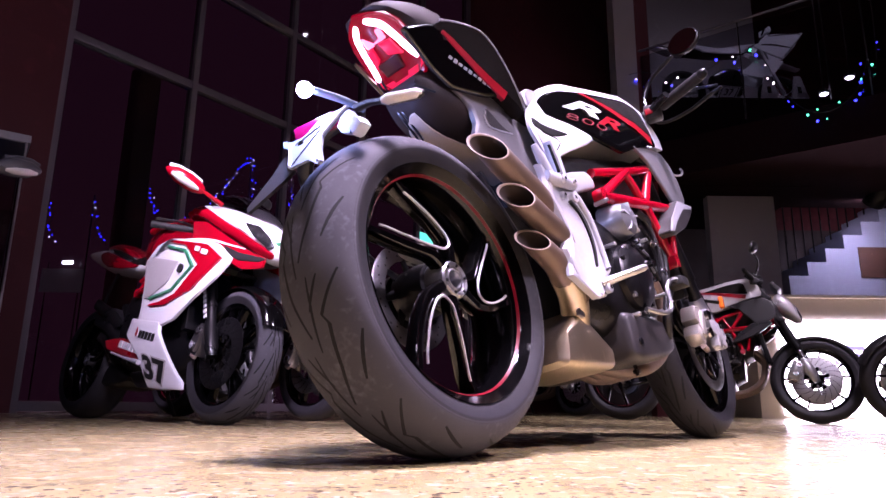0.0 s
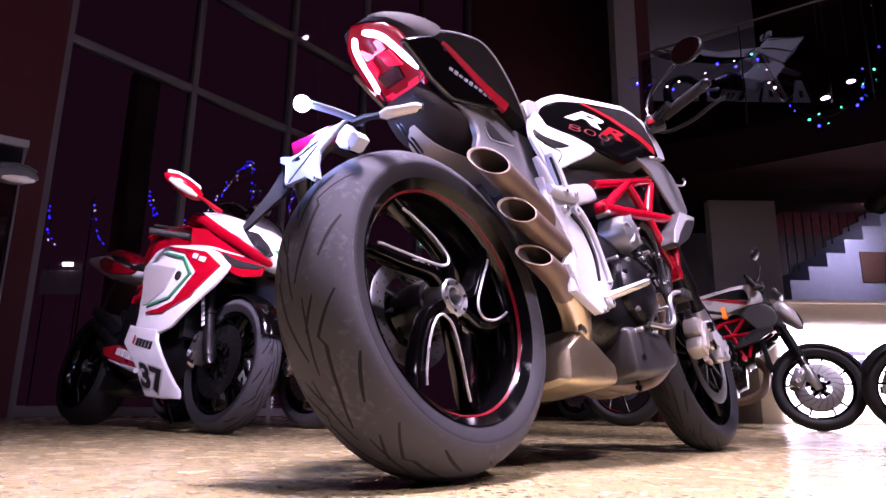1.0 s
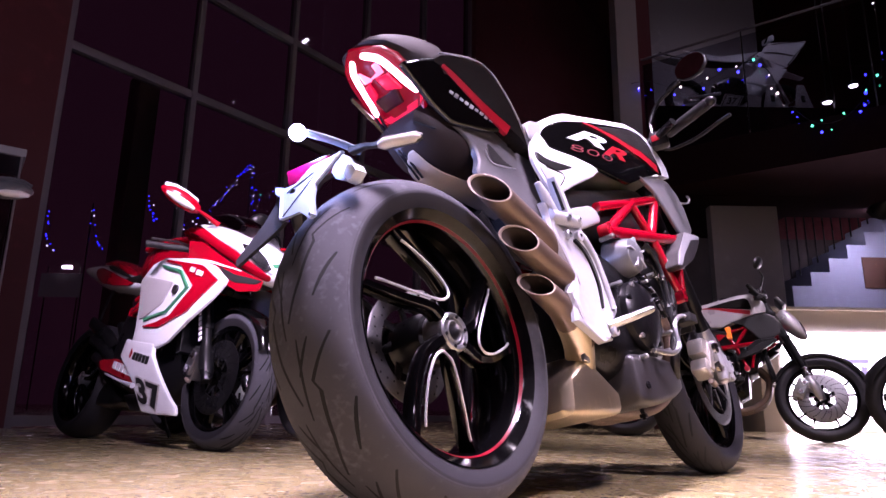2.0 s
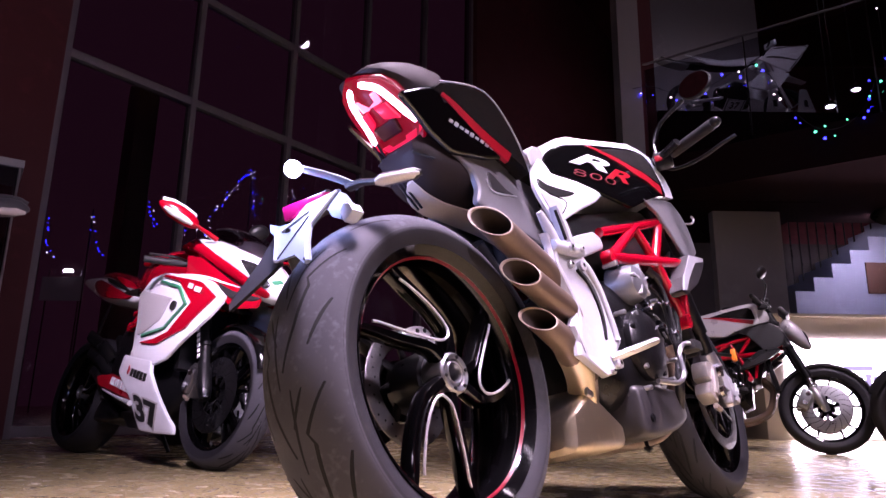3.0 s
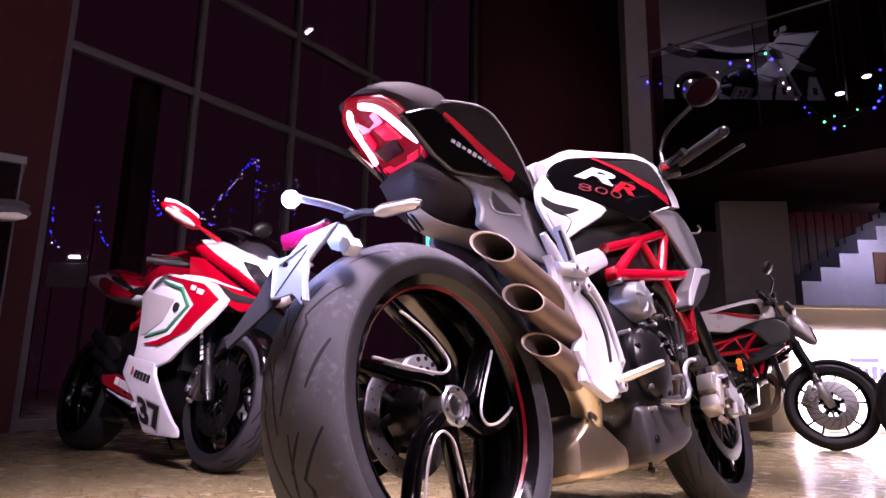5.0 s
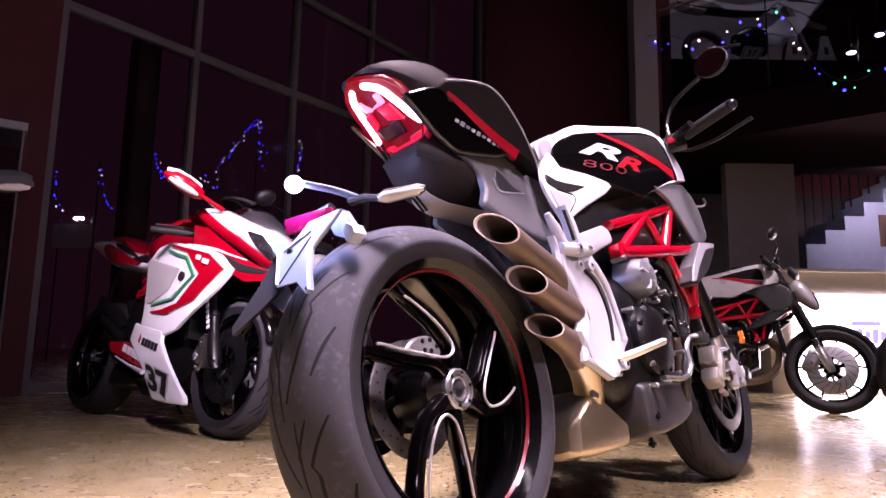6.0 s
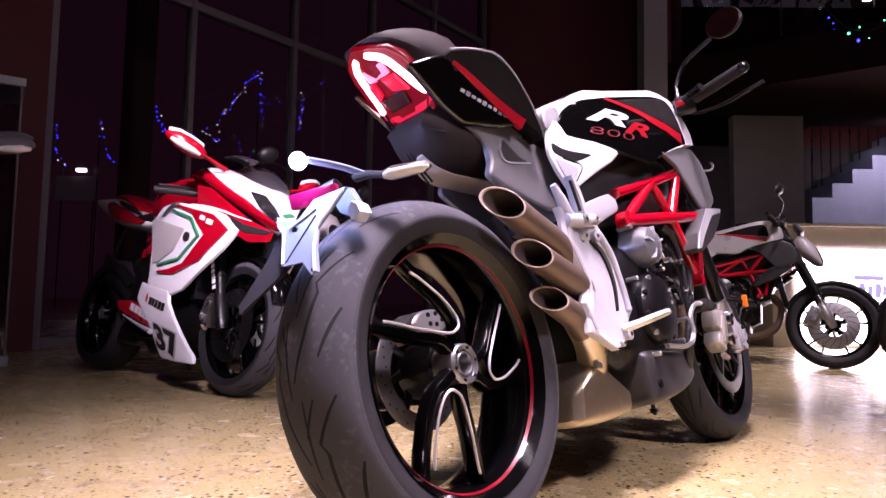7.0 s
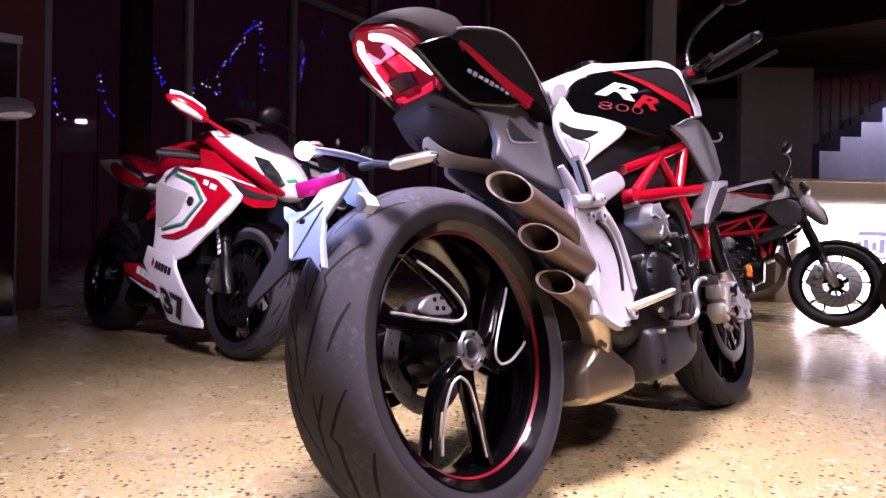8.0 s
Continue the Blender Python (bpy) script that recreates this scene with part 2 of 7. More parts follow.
def finish(name, bm, mat, angle=38):
    bmesh.ops.recalc_face_normals(bm, faces=bm.faces)
    me = bpy.data.meshes.new(name)
    bm.to_mesh(me)
    bm.free()
    me.materials.append(mat)
    me.polygons.foreach_set("use_smooth", [True] * len(me.polygons))
    me.set_sharp_from_angle(angle=radians(angle))
    return me


def part(name, bm, mat, parent, label="", angle=38):
    """Links a bmesh as one mesh object under a thing or a part."""
    ob = new(name, finish(name, bm, mat, angle))
    ob.parent = parent
    return tagged(ob, label)


def thing(name, bm, mat, label, category, group="", kind="", m=None, angle=38):
    ob = new(name, finish(name, bm, mat, angle))
    if m is not None:
        ob.matrix_world = m
    return tagged(ob, label, category, group, kind)


def spline(pts, k=6, closed=False):
    """Catmull-Rom through points of any dimension."""
    p = [np.array(q, float) for q in pts]
    n, out = len(p), []
    for i in range(n if closed else n - 1):
        if closed:
            a, b, c, d = p[i - 1], p[i], p[(i + 1) % n], p[(i + 2) % n]
        else:
            b, c = p[i], p[i + 1]
            a = p[i - 1] if i else 2 * b - c
            d = p[i + 2] if i + 2 < n else 2 * c - b
        for j in range(k):
            t = j / k
            out.append(0.5 * (2 * b + (c - a) * t + (2 * a - 5 * b + 4 * c - d) * t * t + (3 * b - a - 3 * c + d) * t ** 3))
    if not closed:
        out.append(p[-1])
    return out


def loft(bm, rings, caps=True, closed=True):
    rows = [[bm.verts.new(p) for p in ring] for ring in rings]
    n = len(rows[0])
    for a, b in zip(rows, rows[1:]):
        for i in range(n if closed else n - 1):
            j = (i + 1) % n
            bm.faces.new((a[i], a[j], b[j], b[i]))
    if caps and closed:
        bm.faces.new(rows[0])
        bm.faces.new(rows[-1])
    return bm


def tube(bm, pts, r, n=12, flat=1.0, up=(0, 0, 1)):
    """A round (or flattened) bar along a path; r is one radius or one for each point."""
    p = [Vector(q) for q in pts]
    radii = r if isinstance(r, (list, tuple)) else [r] * len(p)
    side, rings = None, []
    for i, q in enumerate(p):
        way = (p[min(i + 1, len(p) - 1)] - p[max(i - 1, 0)]).normalized()
        if side is None:
            side = way.cross(Vector(up))
            side = side if side.length > 1e-3 else way.cross(Vector((1, 0, 0)))
        side = (side - way * side.dot(way)).normalized()
        top = side.cross(way)
        rings.append([q + radii[i] * (math.cos(a) * side + flat * math.sin(a) * top) for a in (2 * math.pi * k / n for k in range(n))])
    return loft(bm, rings)


def lathe(bm, prof, n=64, centre=(0, 0, 0), a0=0.0, a1=360.0):
    """Turns rows of (radius, y) round the y axis; a full turn closes on itself."""
    full = abs(a1 - a0 - 360) < 1e-6
    cx, cy, cz = centre
    rows = []
    for k in range(n if full else n + 1):
        a = radians(a0 + (a1 - a0) * k / n)
        rows.append([bm.verts.new((cx + r * math.cos(a), cy + y, cz + r * math.sin(a))) for r, y in prof])
    for k in range(len(rows) if full else len(rows) - 1):
        a, b = rows[k], rows[(k + 1) % len(rows)]
        for i in range(len(prof) - 1):
            bm.faces.new((a[i], a[i + 1], b[i + 1], b[i]))
    return bm


def ring_of(x, zc, w, h, n=20, e=2.6, yc=0.0, slope=0.0):
    """A closed, squarish cross-section in the plane x; slope leans it forward with height."""
    out = []
    for k in range(n):
        a = 2 * math.pi * k / n
        c, s = math.cos(a), math.sin(a)
        z = h * math.copysign(abs(s) ** (2 / e), s)
        out.append((x + slope * z, yc + w * math.copysign(abs(c) ** (2 / e), c), zc + z))
    return out


def hull(bm, rows, n=20, e=2.6, k=4, yc=0.0, slope=0.0):
    """A smooth body from rows of (x, low z, high z, half width)."""
    return loft(bm, [ring_of(x, (lo + hi) / 2, w, (hi - lo) / 2, n, e, yc, slope) for x, lo, hi, w in spline(rows, k)])


def hull_half(rows, x, z, e=2.6):
    """Half width of a hull of those rows at (x, z)."""
    rows = sorted(rows)
    x = min(max(x, rows[0][0]), rows[-1][0])
    for a, b in zip(rows, rows[1:]):
        if a[0] <= x <= b[0]:
            f = (x - a[0]) / max(1e-9, b[0] - a[0])
            lo, hi, w = (a[i] + (b[i] - a[i]) * f for i in (1, 2, 3))
            t = min(1.0, abs(z - (lo + hi) / 2) / ((hi - lo) / 2))
            return w * (1 - t ** e) ** (1 / e)
    return 0.0


def box(bm, centre, size, turn=(0, 0, 0), bevel=0.004):
    m = Matrix.LocRotScale(centre, Euler([radians(a) for a in turn]), size)
    made = bmesh.ops.create_cube(bm, size=1, matrix=m)["verts"]
    if bevel:
        edges = {e for v in made for e in v.link_edges}
        bmesh.ops.bevel(bm, geom=list(edges), offset=bevel, segments=2, affect="EDGES", profile=0.6)
    return bm


def filleted(outline, r=0.012, step=0.035):
    """An outline with straight edges and small round corners, divided into short steps."""
    p = [np.array(q, float) for q in outline]
    n, out = len(p), []
    for i in range(n):
        a, b, c = p[i - 1], p[i], p[(i + 1) % n]
        u, v = a - b, c - b
        lu, lv = np.linalg.norm(u), np.linalg.norm(v)
        d0, d1 = b + u * min(r / lu, 0.42), b + v * min(r / lv, 0.42)
        for t in (0.0, 0.33, 0.67, 1.0):
            out.append((1 - t) ** 2 * d0 + 2 * t * (1 - t) * b + t * t * d1)
        e, f = out[-1], c + (b - c) * min(r / lv, 0.42)
        k = int(np.linalg.norm(f - e) / step)
        out += [e + (f - e) * (j + 1) / (k + 1) for j in range(k)]
    return out


def panel(bm, outline, yf, th=0.006, k=4, edge=0.006, sharp=True, side=-1):
    """A curved panel over the bike's side: an outline of (x, z), the half width yf(x, z), its thickness and rounded edge."""
    o = filleted(outline) if sharp else spline(outline, k, True)
    c = sum(o) / len(o)

    def at(p, drop):
        return (p[0], side * (yf(p[0], p[1]) - drop), p[1])

    size = max(1e-6, float(np.mean([np.linalg.norm(p - c) for p in o])))
    rows = [[at(c + (p - c) * s, d) for p in o] for s, d in
            ((0.5, th), (1 - 2 * edge / size, th), (1.0, th * 0.8), (1.0, edge * 0.5), (1 - 0.6 * edge / size, edge * 0.12), (1 - 1.6 * edge / size, 0),
             (0.8, 0), (0.6, 0), (0.4, 0), (0.2, 0))]
    rows = [[bm.verts.new(p) for p in row] for row in rows]
    for a, b in zip(rows, rows[1:]):
        for i in range(len(o)):
            j = (i + 1) % len(o)
            bm.faces.new((a[i], a[j], b[j], b[i]))
    mid = bm.verts.new(at(c, 0))
    for i in range(len(o)):
        bm.faces.new((rows[-1][i], rows[-1][(i + 1) % len(o)], mid))
    return bm


def strip(bm, line, width, yf, lift=0.0, th=0.002, side=-1, k=6):
    """A band of one width laid on a side surface along a line of (x, z)."""
    pts = spline(line, k)
    rows = []
    for i, p in enumerate(pts):
        d = pts[min(i + 1, len(pts) - 1)] - pts[max(i - 1, 0)]
        nrm = np.array((-d[1], d[0])) / max(1e-9, np.linalg.norm(d))
        w = width(i / (len(pts) - 1)) if callable(width) else width
        a, b = p + nrm * w / 2, p - nrm * w / 2
        rows.append([(a[0], side * (yf(*a) + lift), a[1]), (b[0], side * (yf(*b) + lift), b[1]),
                     (b[0], side * (yf(*b) + lift - th), b[1]), (a[0], side * (yf(*a) + lift - th), a[1])])
    return loft(bm, rows)


def ribbon(bm, outer, inner, yf, lift=0.0, th=0.003, side=-1, k=5):
    """A band with straight runs and sharp corners between two lines of (x, z)."""
    rows = []
    for i in range(len(outer) - 1):
        for j in range(k + (i == len(outer) - 2)):
            a, b = ((1 - j / k) * np.array(l[i]) + j / k * np.array(l[i + 1]) for l in (outer, inner))
            rows.append([(q[0], side * (yf(*q) + lift - d), q[1]) for q, d in ((a, 0), (b, 0), (b, th), (a, th))])
    return loft(bm, rows)


def lettering(text, place, size=1.0, shear=0.0, depth=0.0015, offset=0.0):
    """Letters of the built-in font as a bmesh; place(u, v, w) maps them into space."""
    curve = bpy.data.curves.new("letters", "FONT")
    curve.body, curve.size, curve.extrude, curve.shear, curve.offset = text, size, depth, shear, offset
    curve.resolution_u = 3
    ob = new("letters", curve)
    bpy.context.view_layer.update()
    me = bpy.data.meshes.new_from_object(ob)
    bm = bmesh.new()
    bm.from_mesh(me)
    bpy.data.objects.remove(ob)
    bpy.data.curves.remove(curve)
    bpy.data.meshes.remove(me)
    for v in bm.verts:
        v.co = place(*v.co)
    return bm


def turned(bm, m):
    bmesh.ops.transform(bm, matrix=m, verts=bm.verts)
    return bm


def flatten(root, dissolve=()):
    """Keeps a thing at two levels of parts: deeper pieces move up to their part, the named holders go."""
    made = {root: Matrix.Identity(4)}
    for o in root.children_recursive:
        m, q = o.matrix_basis.copy(), o.parent
        while q is not root:
            m, q = q.matrix_basis @ m, q.parent
        made[o] = m
    for o in list(made):
        if o is not root and o.name.split(".")[0] in dissolve:
            for child in list(o.children):
                child.parent = root
                child.matrix_basis = made[child]
            del made[o]
            bpy.data.objects.remove(o)
    for o, m in made.items():
        if o is root:
            continue
        chain = [o]
        while chain[-1].parent is not root:
            chain.append(chain[-1].parent)
        if len(chain) > 2:
            o.parent = chain[-1]
            o.matrix_basis = made[chain[-1]].inverted() @ m
    return root

# ---- the showroom ----
TOP = 8.6


def slab(name, lo, hi, mat, label, category, kind="structure", bevel=0.0):
    bm = bmesh.new()
    c, s = [(a + b) / 2 for a, b in zip(lo, hi)], [b - a for a, b in zip(lo, hi)]
    box(bm, c, s, bevel=bevel)
    return thing(name, bm, mat, label, category, kind=kind)


slab("floor", (-40, -8, -0.2), (12, 40, 0.0), FLOOR, "polished warm concrete floor with dark aggregate specks", "floor")
bm = bmesh.new()
shop = [(12, -8), (12, 15), (4.45, 15), (-6.92, -0.16), (-7.0, -8)]
loft(bm, [[(x, y, TOP) for x, y in shop], [(x, y, TOP + 0.2) for x, y in shop]])
thing("ceiling", bm, WALL_MAROON, "dark unlit showroom ceiling", "ceiling", kind="structure")
slab("wall_south", (-7.2, -8.2, 0), (12, -8, TOP), WALL_DARK, "dark plaster wall of the showroom", "wall")
slab("wall_east", (12, -8.2, 0), (12.2, 15.2, TOP), WALL_DARK, "dark plaster wall of the showroom", "wall")
slab("wall_north", (4.2, 15, 0), (12, 15.2, TOP), WALL_DARK, "dark plaster wall of the showroom", "wall")
slab("wall_west", (-7.2, -8.0, 0), (-7.0, -0.1, TOP), WALL_DARK, "dark plaster wall of the showroom", "wall")

# glazed wall: a run of bays along the direction (0.6, 0.8), with two rails
GLAZE_0, GLAZE_DIR, BAY = Vector((-3.15, 4.97, 0)), Vector((0.6, 0.8, 0)), 1.155
GLAZE = Matrix.Translation(GLAZE_0) @ pose(0, 0, 0, 0, 0, math.degrees(math.atan2(0.8, 0.6)))


def glazed_wall():
    root = empty_thing("window_1", GLAZE, "tall dark glazed shopfront with grey metal frame", "window")
    tagged(root, kind="structure")
    for i in range(0, 6):
        bm = bmesh.new()
        box(bm, (i * BAY, 0, TOP / 2), (0.055, 0.10, TOP), bevel=0.004)
        part("mullion", bm, ALU_FRAME, root)
    for z in (0.05, 3.06, 4.18):
        bm = bmesh.new()
        box(bm, (2.5 * BAY, 0, z), (5 * BAY, 0.085, 0.075), bevel=0.004)
        part("rail", bm, ALU_FRAME, root)
    for i in range(5):
        for lo, hi in ((0.09, 3.02), (3.10, 4.14), (4.22, TOP)):
            bm = bmesh.new()
            box(bm, ((i + 0.5) * BAY, 0.0, (lo + hi) / 2), (BAY - 0.06, 0.008, hi - lo - 0.004), bevel=0)
            part("pane", bm, GLASS, root)
    return root


glazed_wall()
# the solid return beside the glazing, and the timber-clad column behind it
bm = bmesh.new()
box(bm, (-3.2, 0, TOP / 2), (6.3, 0.25, TOP), bevel=0)
thing("wall_return", bm, WALL_MAROON, "dark solid wall beside the glazing", "wall", kind="structure", m=GLAZE)
bm = bmesh.new()
box(bm, (0.87, 0.35, 1.6), (0.20, 0.20, 3.2), bevel=0.006)
thing("timber_column", bm, TIMBER, "brown timber column behind the dark glazing", "column", kind="structure", m=GLAZE)
bm = bmesh.new()
box(bm, (8.9, 0, TOP / 2), (6.2, 0.25, TOP), bevel=0)
thing("wall_far", bm, WALL_MAROON, "dark wall beyond the glazing", "wall", kind="structure", m=GLAZE)

# back of the shop: grey wall under the upper floor, pale pier and black post
slab("wall_niche", (3.29, 7.98, 0), (4.12, 8.12, 2.698), WALL_PALE, "pale grey wall below the upper floor", "wall")
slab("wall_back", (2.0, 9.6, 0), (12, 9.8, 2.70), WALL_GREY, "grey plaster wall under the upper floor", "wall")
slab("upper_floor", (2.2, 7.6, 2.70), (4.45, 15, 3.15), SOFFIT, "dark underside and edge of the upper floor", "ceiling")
bm = bmesh.new()
deck = [(2.2, 7.596), (6.2, 4.6), (11.99, 4.6), (11.99, 8.45), (4.454, 8.45), (4.454, 7.596)]
loft(bm, [[(x, y, 2.704) for x, y in deck], [(x, y, 3.146) for x, y in deck]])
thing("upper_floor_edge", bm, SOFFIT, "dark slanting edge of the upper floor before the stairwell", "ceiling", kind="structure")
slab("upper_floor_rear", (4.45, 9.8, 2.70), (12, 15, 3.15), WALL_DARK, "dark upper floor beyond the stairwell", "ceiling")
slab("pier", (2.08, 7.45, 2.55), (2.34, 7.75, TOP), WALL_PALE, "pale plaster pier at the upper floor", "column")
slab("post", (2.35, 7.5, 0), (2.52, 7.7, TOP), WALL_DARK, "dark post at the edge of the upper floor", "column")
slab("wall_upper", (3.80, 11.6, 3.15), (5.95, 11.8, TOP), WALL_PALE, "grey wall of the upper floor", "wall")


def counter():
    root = empty_thing("reception_counter", pose(0, 0, 0), "cream reception counter with a glowing white front", "counter")
    x0, x1, y0 = 3.30, 8.2, 7.05
    bm = bmesh.new()
    box(bm, ((x0 + x1) / 2, y0 + 0.36, 0.63), (x1 - x0, 0.66, 1.26), bevel=0.006)
    part("body", bm, COUNTER, root)
    bm = bmesh.new()
    box(bm, ((x0 + x1) / 2, y0 + 0.34, 1.275), (x1 - x0 + 0.04, 0.74, 0.03), bevel=0.004)
    part("worktop", bm, COUNTER, root)
    bm = bmesh.new()
    box(bm, ((x0 + x1) / 2 + 0.12, y0 + 0.02, 0.53), (x1 - x0 - 0.24, 0.03, 0.98), bevel=0.004)
    part("light_panel", bm, LIGHTBOX, root, "glowing white front panel")
    bm = bmesh.new()
    for dx, z, w, h in ((-0.15, 0.60, 0.06, 0.10), (-0.07, 0.60, 0.06, 0.15), (0.01, 0.60, 0.05, 0.10), (0.09, 0.60, 0.06, 0.15), (0.17, 0.60, 0.06, 0.10), (0.0, 0.73, 0.30, 0.05), (0.01, 0.48, 0.26, 0.03)):
        box(bm, (4.28 + dx, y0 - 0.002, z), (w, 0.012, h), (0, 40 * dx, 0), bevel=0.002)
    part("emblem", bm, EMBLEM, root, "purple winged emblem")
    bm = bmesh.new()
    for i in range(7):
        box(bm, (4.30 + 0.085 * i, y0 - 0.002, 0.36), (0.055, 0.012, 0.075), bevel=0.002)
    part("sign_bars", bm, BLACK_MATT, root, "dark sign bars")
    return root


counter()


def staircase():
    root = empty_thing("staircase", pose(0, 0, 0), "blue-grey stepped staircase with dark thin balusters", "staircase")
    x, z, go, rise = 4.59, 1.83, 0.262, 0.190
    bm = bmesh.new()
    outline = [(x, 0.0)]
    for i in range(7):
        outline += [(x + go * i, z + rise * i), (x + go * (i + 1), z + rise * i)]
    outline += [(x + go * 7, 0.0)]
    front, rear = [bm.verts.new((a, 8.7, b)) for a, b in outline], [bm.verts.new((a, 9.55, b)) for a, b in outline]
    bm.faces.new(front)
    bm.faces.new(rear)
    for i in range(len(front)):
        j = (i + 1) % len(front)
        bm.faces.new((front[i], front[j], rear[j], rear[i]))
    part("flight", bm, WALL_BLUE, root, angle=20)
    for i in range(7):
        for f in (0.25, 0.75):
            bm = bmesh.new()
            tube(bm, [(x + go * (i + f), 9.3, z + rise * i), (x + go * (i + f), 9.3, z + rise * (i + f) + 0.95)], 0.011, 6)
            part("baluster", bm, BLACK_METAL, root)
    bm = bmesh.new()
    tube(bm, [(x, 9.3, z + 0.95), (x + go * 7, 9.3, z + rise * 7 + 0.95)], 0.022, 8)
    part("handrail", bm, BLACK_METAL, root)
    bm = bmesh.new()
    box(bm, (5.78, 8.69, 2.02), (0.46, 0.02, 0.42), bevel=0.004)
    part("picture_panel", bm, TIMBER, root, "dark brown panel")
    return root


staircase()


def track_spot(place, aim):
    m = look(place, aim)
    root = empty_thing("track_spot", m, "unseen black cylindrical ceiling spot, switched on", "lamp", "ceiling spots")
    bm = bmesh.new()
    lathe(bm, [(0.115, -0.02), (0.125, -0.02), (0.125, 0.20), (0.09, 0.26), (0.0, 0.26)], 28)
    part("housing", turned(bm, pose(0, 0, 0, 90, 0, 0)), BLACK_METAL, root)
    bm = bmesh.new()
    tube(bm, [(0, 0, -0.016), (0, 0, -0.006)], 0.112, 24)
    part("lamp_face", bm, LAMP_ON, root, "bright lamp face")
    bm = bmesh.new()
    top = m.inverted() @ Vector((place[0], place[1], TOP if place[2] > 3 else 2.7))
    tube(bm, [(0, 0, 0.25), top], 0.012, 8)
    part("rod", bm, BLACK_METAL, root)
    return root


# A housing hangs at every spot, the added fill included.
for place, aim, cone, blend, watts, colour in SPOTS:
    track_spot(place, aim)


def batten_lamp(a, b):
    """A slim linear lamp hung from two rods between two points."""
    root = empty_thing("batten_lamp", Matrix.Translation(a), "slim linear ceiling lamp on two rods, switched on", "lamp", "linear lamps")
    way = Vector(b) - Vector(a)
    for name, r, z, mat in (("housing", 0.032, 0.030, BLACK_METAL), ("diffuser", 0.026, 0.0, LAMP_LINE)):
        bm = bmesh.new()
        tube(bm, [(0, 0, z), way + Vector((0, 0, z))], r, 12)
        part(name, bm, mat, root, "" if mat is BLACK_METAL else "glowing diffuser")
    for f in (0.1, 0.9):
        bm = bmesh.new()
        p = way * f
        tube(bm, [p + Vector((0, 0, 0.05)), (p.x, p.y, TOP - a[2])], 0.006, 6)
        part("rod", bm, BLACK_METAL, root)
    return root


for a, b in (((2.6, 0.8, 4.4), (2.0, -0.6, 4.4)), ((-0.6, -1.6, 4.2), (0.9, -2.0, 4.2)), ((3.3, 1.2, 4.4), (2.9, -0.2, 4.4))):
    batten_lamp(a, b)

# ---- motorcycles ----


def tyre_mesh(R, half, bead, n=112):
    """Profile of a road tyre: bead, bulging wall, round tread."""
    mid = bead + 0.36 * (R - bead)
    prof = [(bead - 0.004, -half * 0.80), (bead + 0.004, -half * 0.88)]
    for i in range(25):
        a = radians(-96 + 8 * i)
        prof.append((mid + (R - mid) * max(0.0, math.cos(a)) - 0.004 * max(0.0, -math.cos(a)), half * math.sin(a)))
    prof += [(bead + 0.004, half * 0.88), (bead - 0.004, half * 0.80)]
    return lathe(bmesh.new(), prof, n)


def on_tread(R, half, bead, y, lift=0.0009):
    mid = bead + 0.36 * (R - bead)
    return mid + (R - mid) * math.sqrt(max(0.0, 1 - (y / half) ** 2)) + lift


def tread_grooves(R, half, bead, repeats):
    """Long lightning-shaped grooves and short sipes, cut over both shoulders."""
    bm = bmesh.new()
    strokes = [
        ([(0.0, 0.05), (12.0, 0.28), (25.0, 0.42), (28.0, 0.33), (40.0, 0.78)], 0.0062),
        ([(6.0, 0.56), (20.0, 0.86)], 0.0052),
        ([(18.0, 0.05), (32.0, 0.16), (40.0, 0.18)], 0.0050),
        ([(30.0, 0.10), (40.0, 0.40)], 0.0048),
    ]
    for side in (-1, 1):
        for k in range(repeats):
            for line, wide in strokes:
                pts = []
                for (a0, y0), (a1, y1) in zip(line, line[1:]):
                    pts += [(a0 + (a1 - a0) * j / 5, y0 + (y1 - y0) * j / 5) for j in range(5)]
                pts.append(line[-1])
                rows = []
                for i, (a, y) in enumerate(pts):
                    f = i / (len(pts) - 1)
                    w = wide * (0.35 + 0.65 * math.sin(math.pi * min(1, 0.12 + 0.8 * f))) / half * 0.5
                    ang = radians(-a + 360 / repeats * (k + (0.5 if side > 0 else 0)))
                    row = []
                    for d in (-w, w):
                        yy = side * half * min(0.93, y + d)
                        aa = ang + d * 0.16
                        r = on_tread(R, half, bead, yy)
                        row.append(bm.verts.new((r * math.cos(aa), yy, r * math.sin(aa))))
                    rows.append(row)
                for a, b in zip(rows, rows[1:]):
                    bm.faces.new((a[0], a[1], b[1], b[0]))
    return bm


def rim_mesh(bead, half, depth=0.028):
    h = half
    return lathe(bmesh.new(), [(bead - 0.012, -h + 0.012), (bead - 0.003, -h + 0.004), (bead + 0.004, -h - 0.002), (bead + 0.005, -h + 0.004), (bead - 0.004, -h + 0.014),
                               (bead - 0.010, 0.0), (bead - 0.004, h - 0.014), (bead + 0.005, h - 0.004), (bead + 0.004, h + 0.002), (bead - 0.003, h - 0.004), (bead - 0.012, h - 0.012),
                               (bead - 0.020, h * 0.7), (bead - depth, h * 0.35), (bead - depth, -h * 0.35), (bead - 0.020, -h * 0.7), (bead - 0.012, -h + 0.012)], 96)


def polar(r, deg, y):
    return Vector((r * math.cos(radians(deg)), y, r * math.sin(radians(deg))))


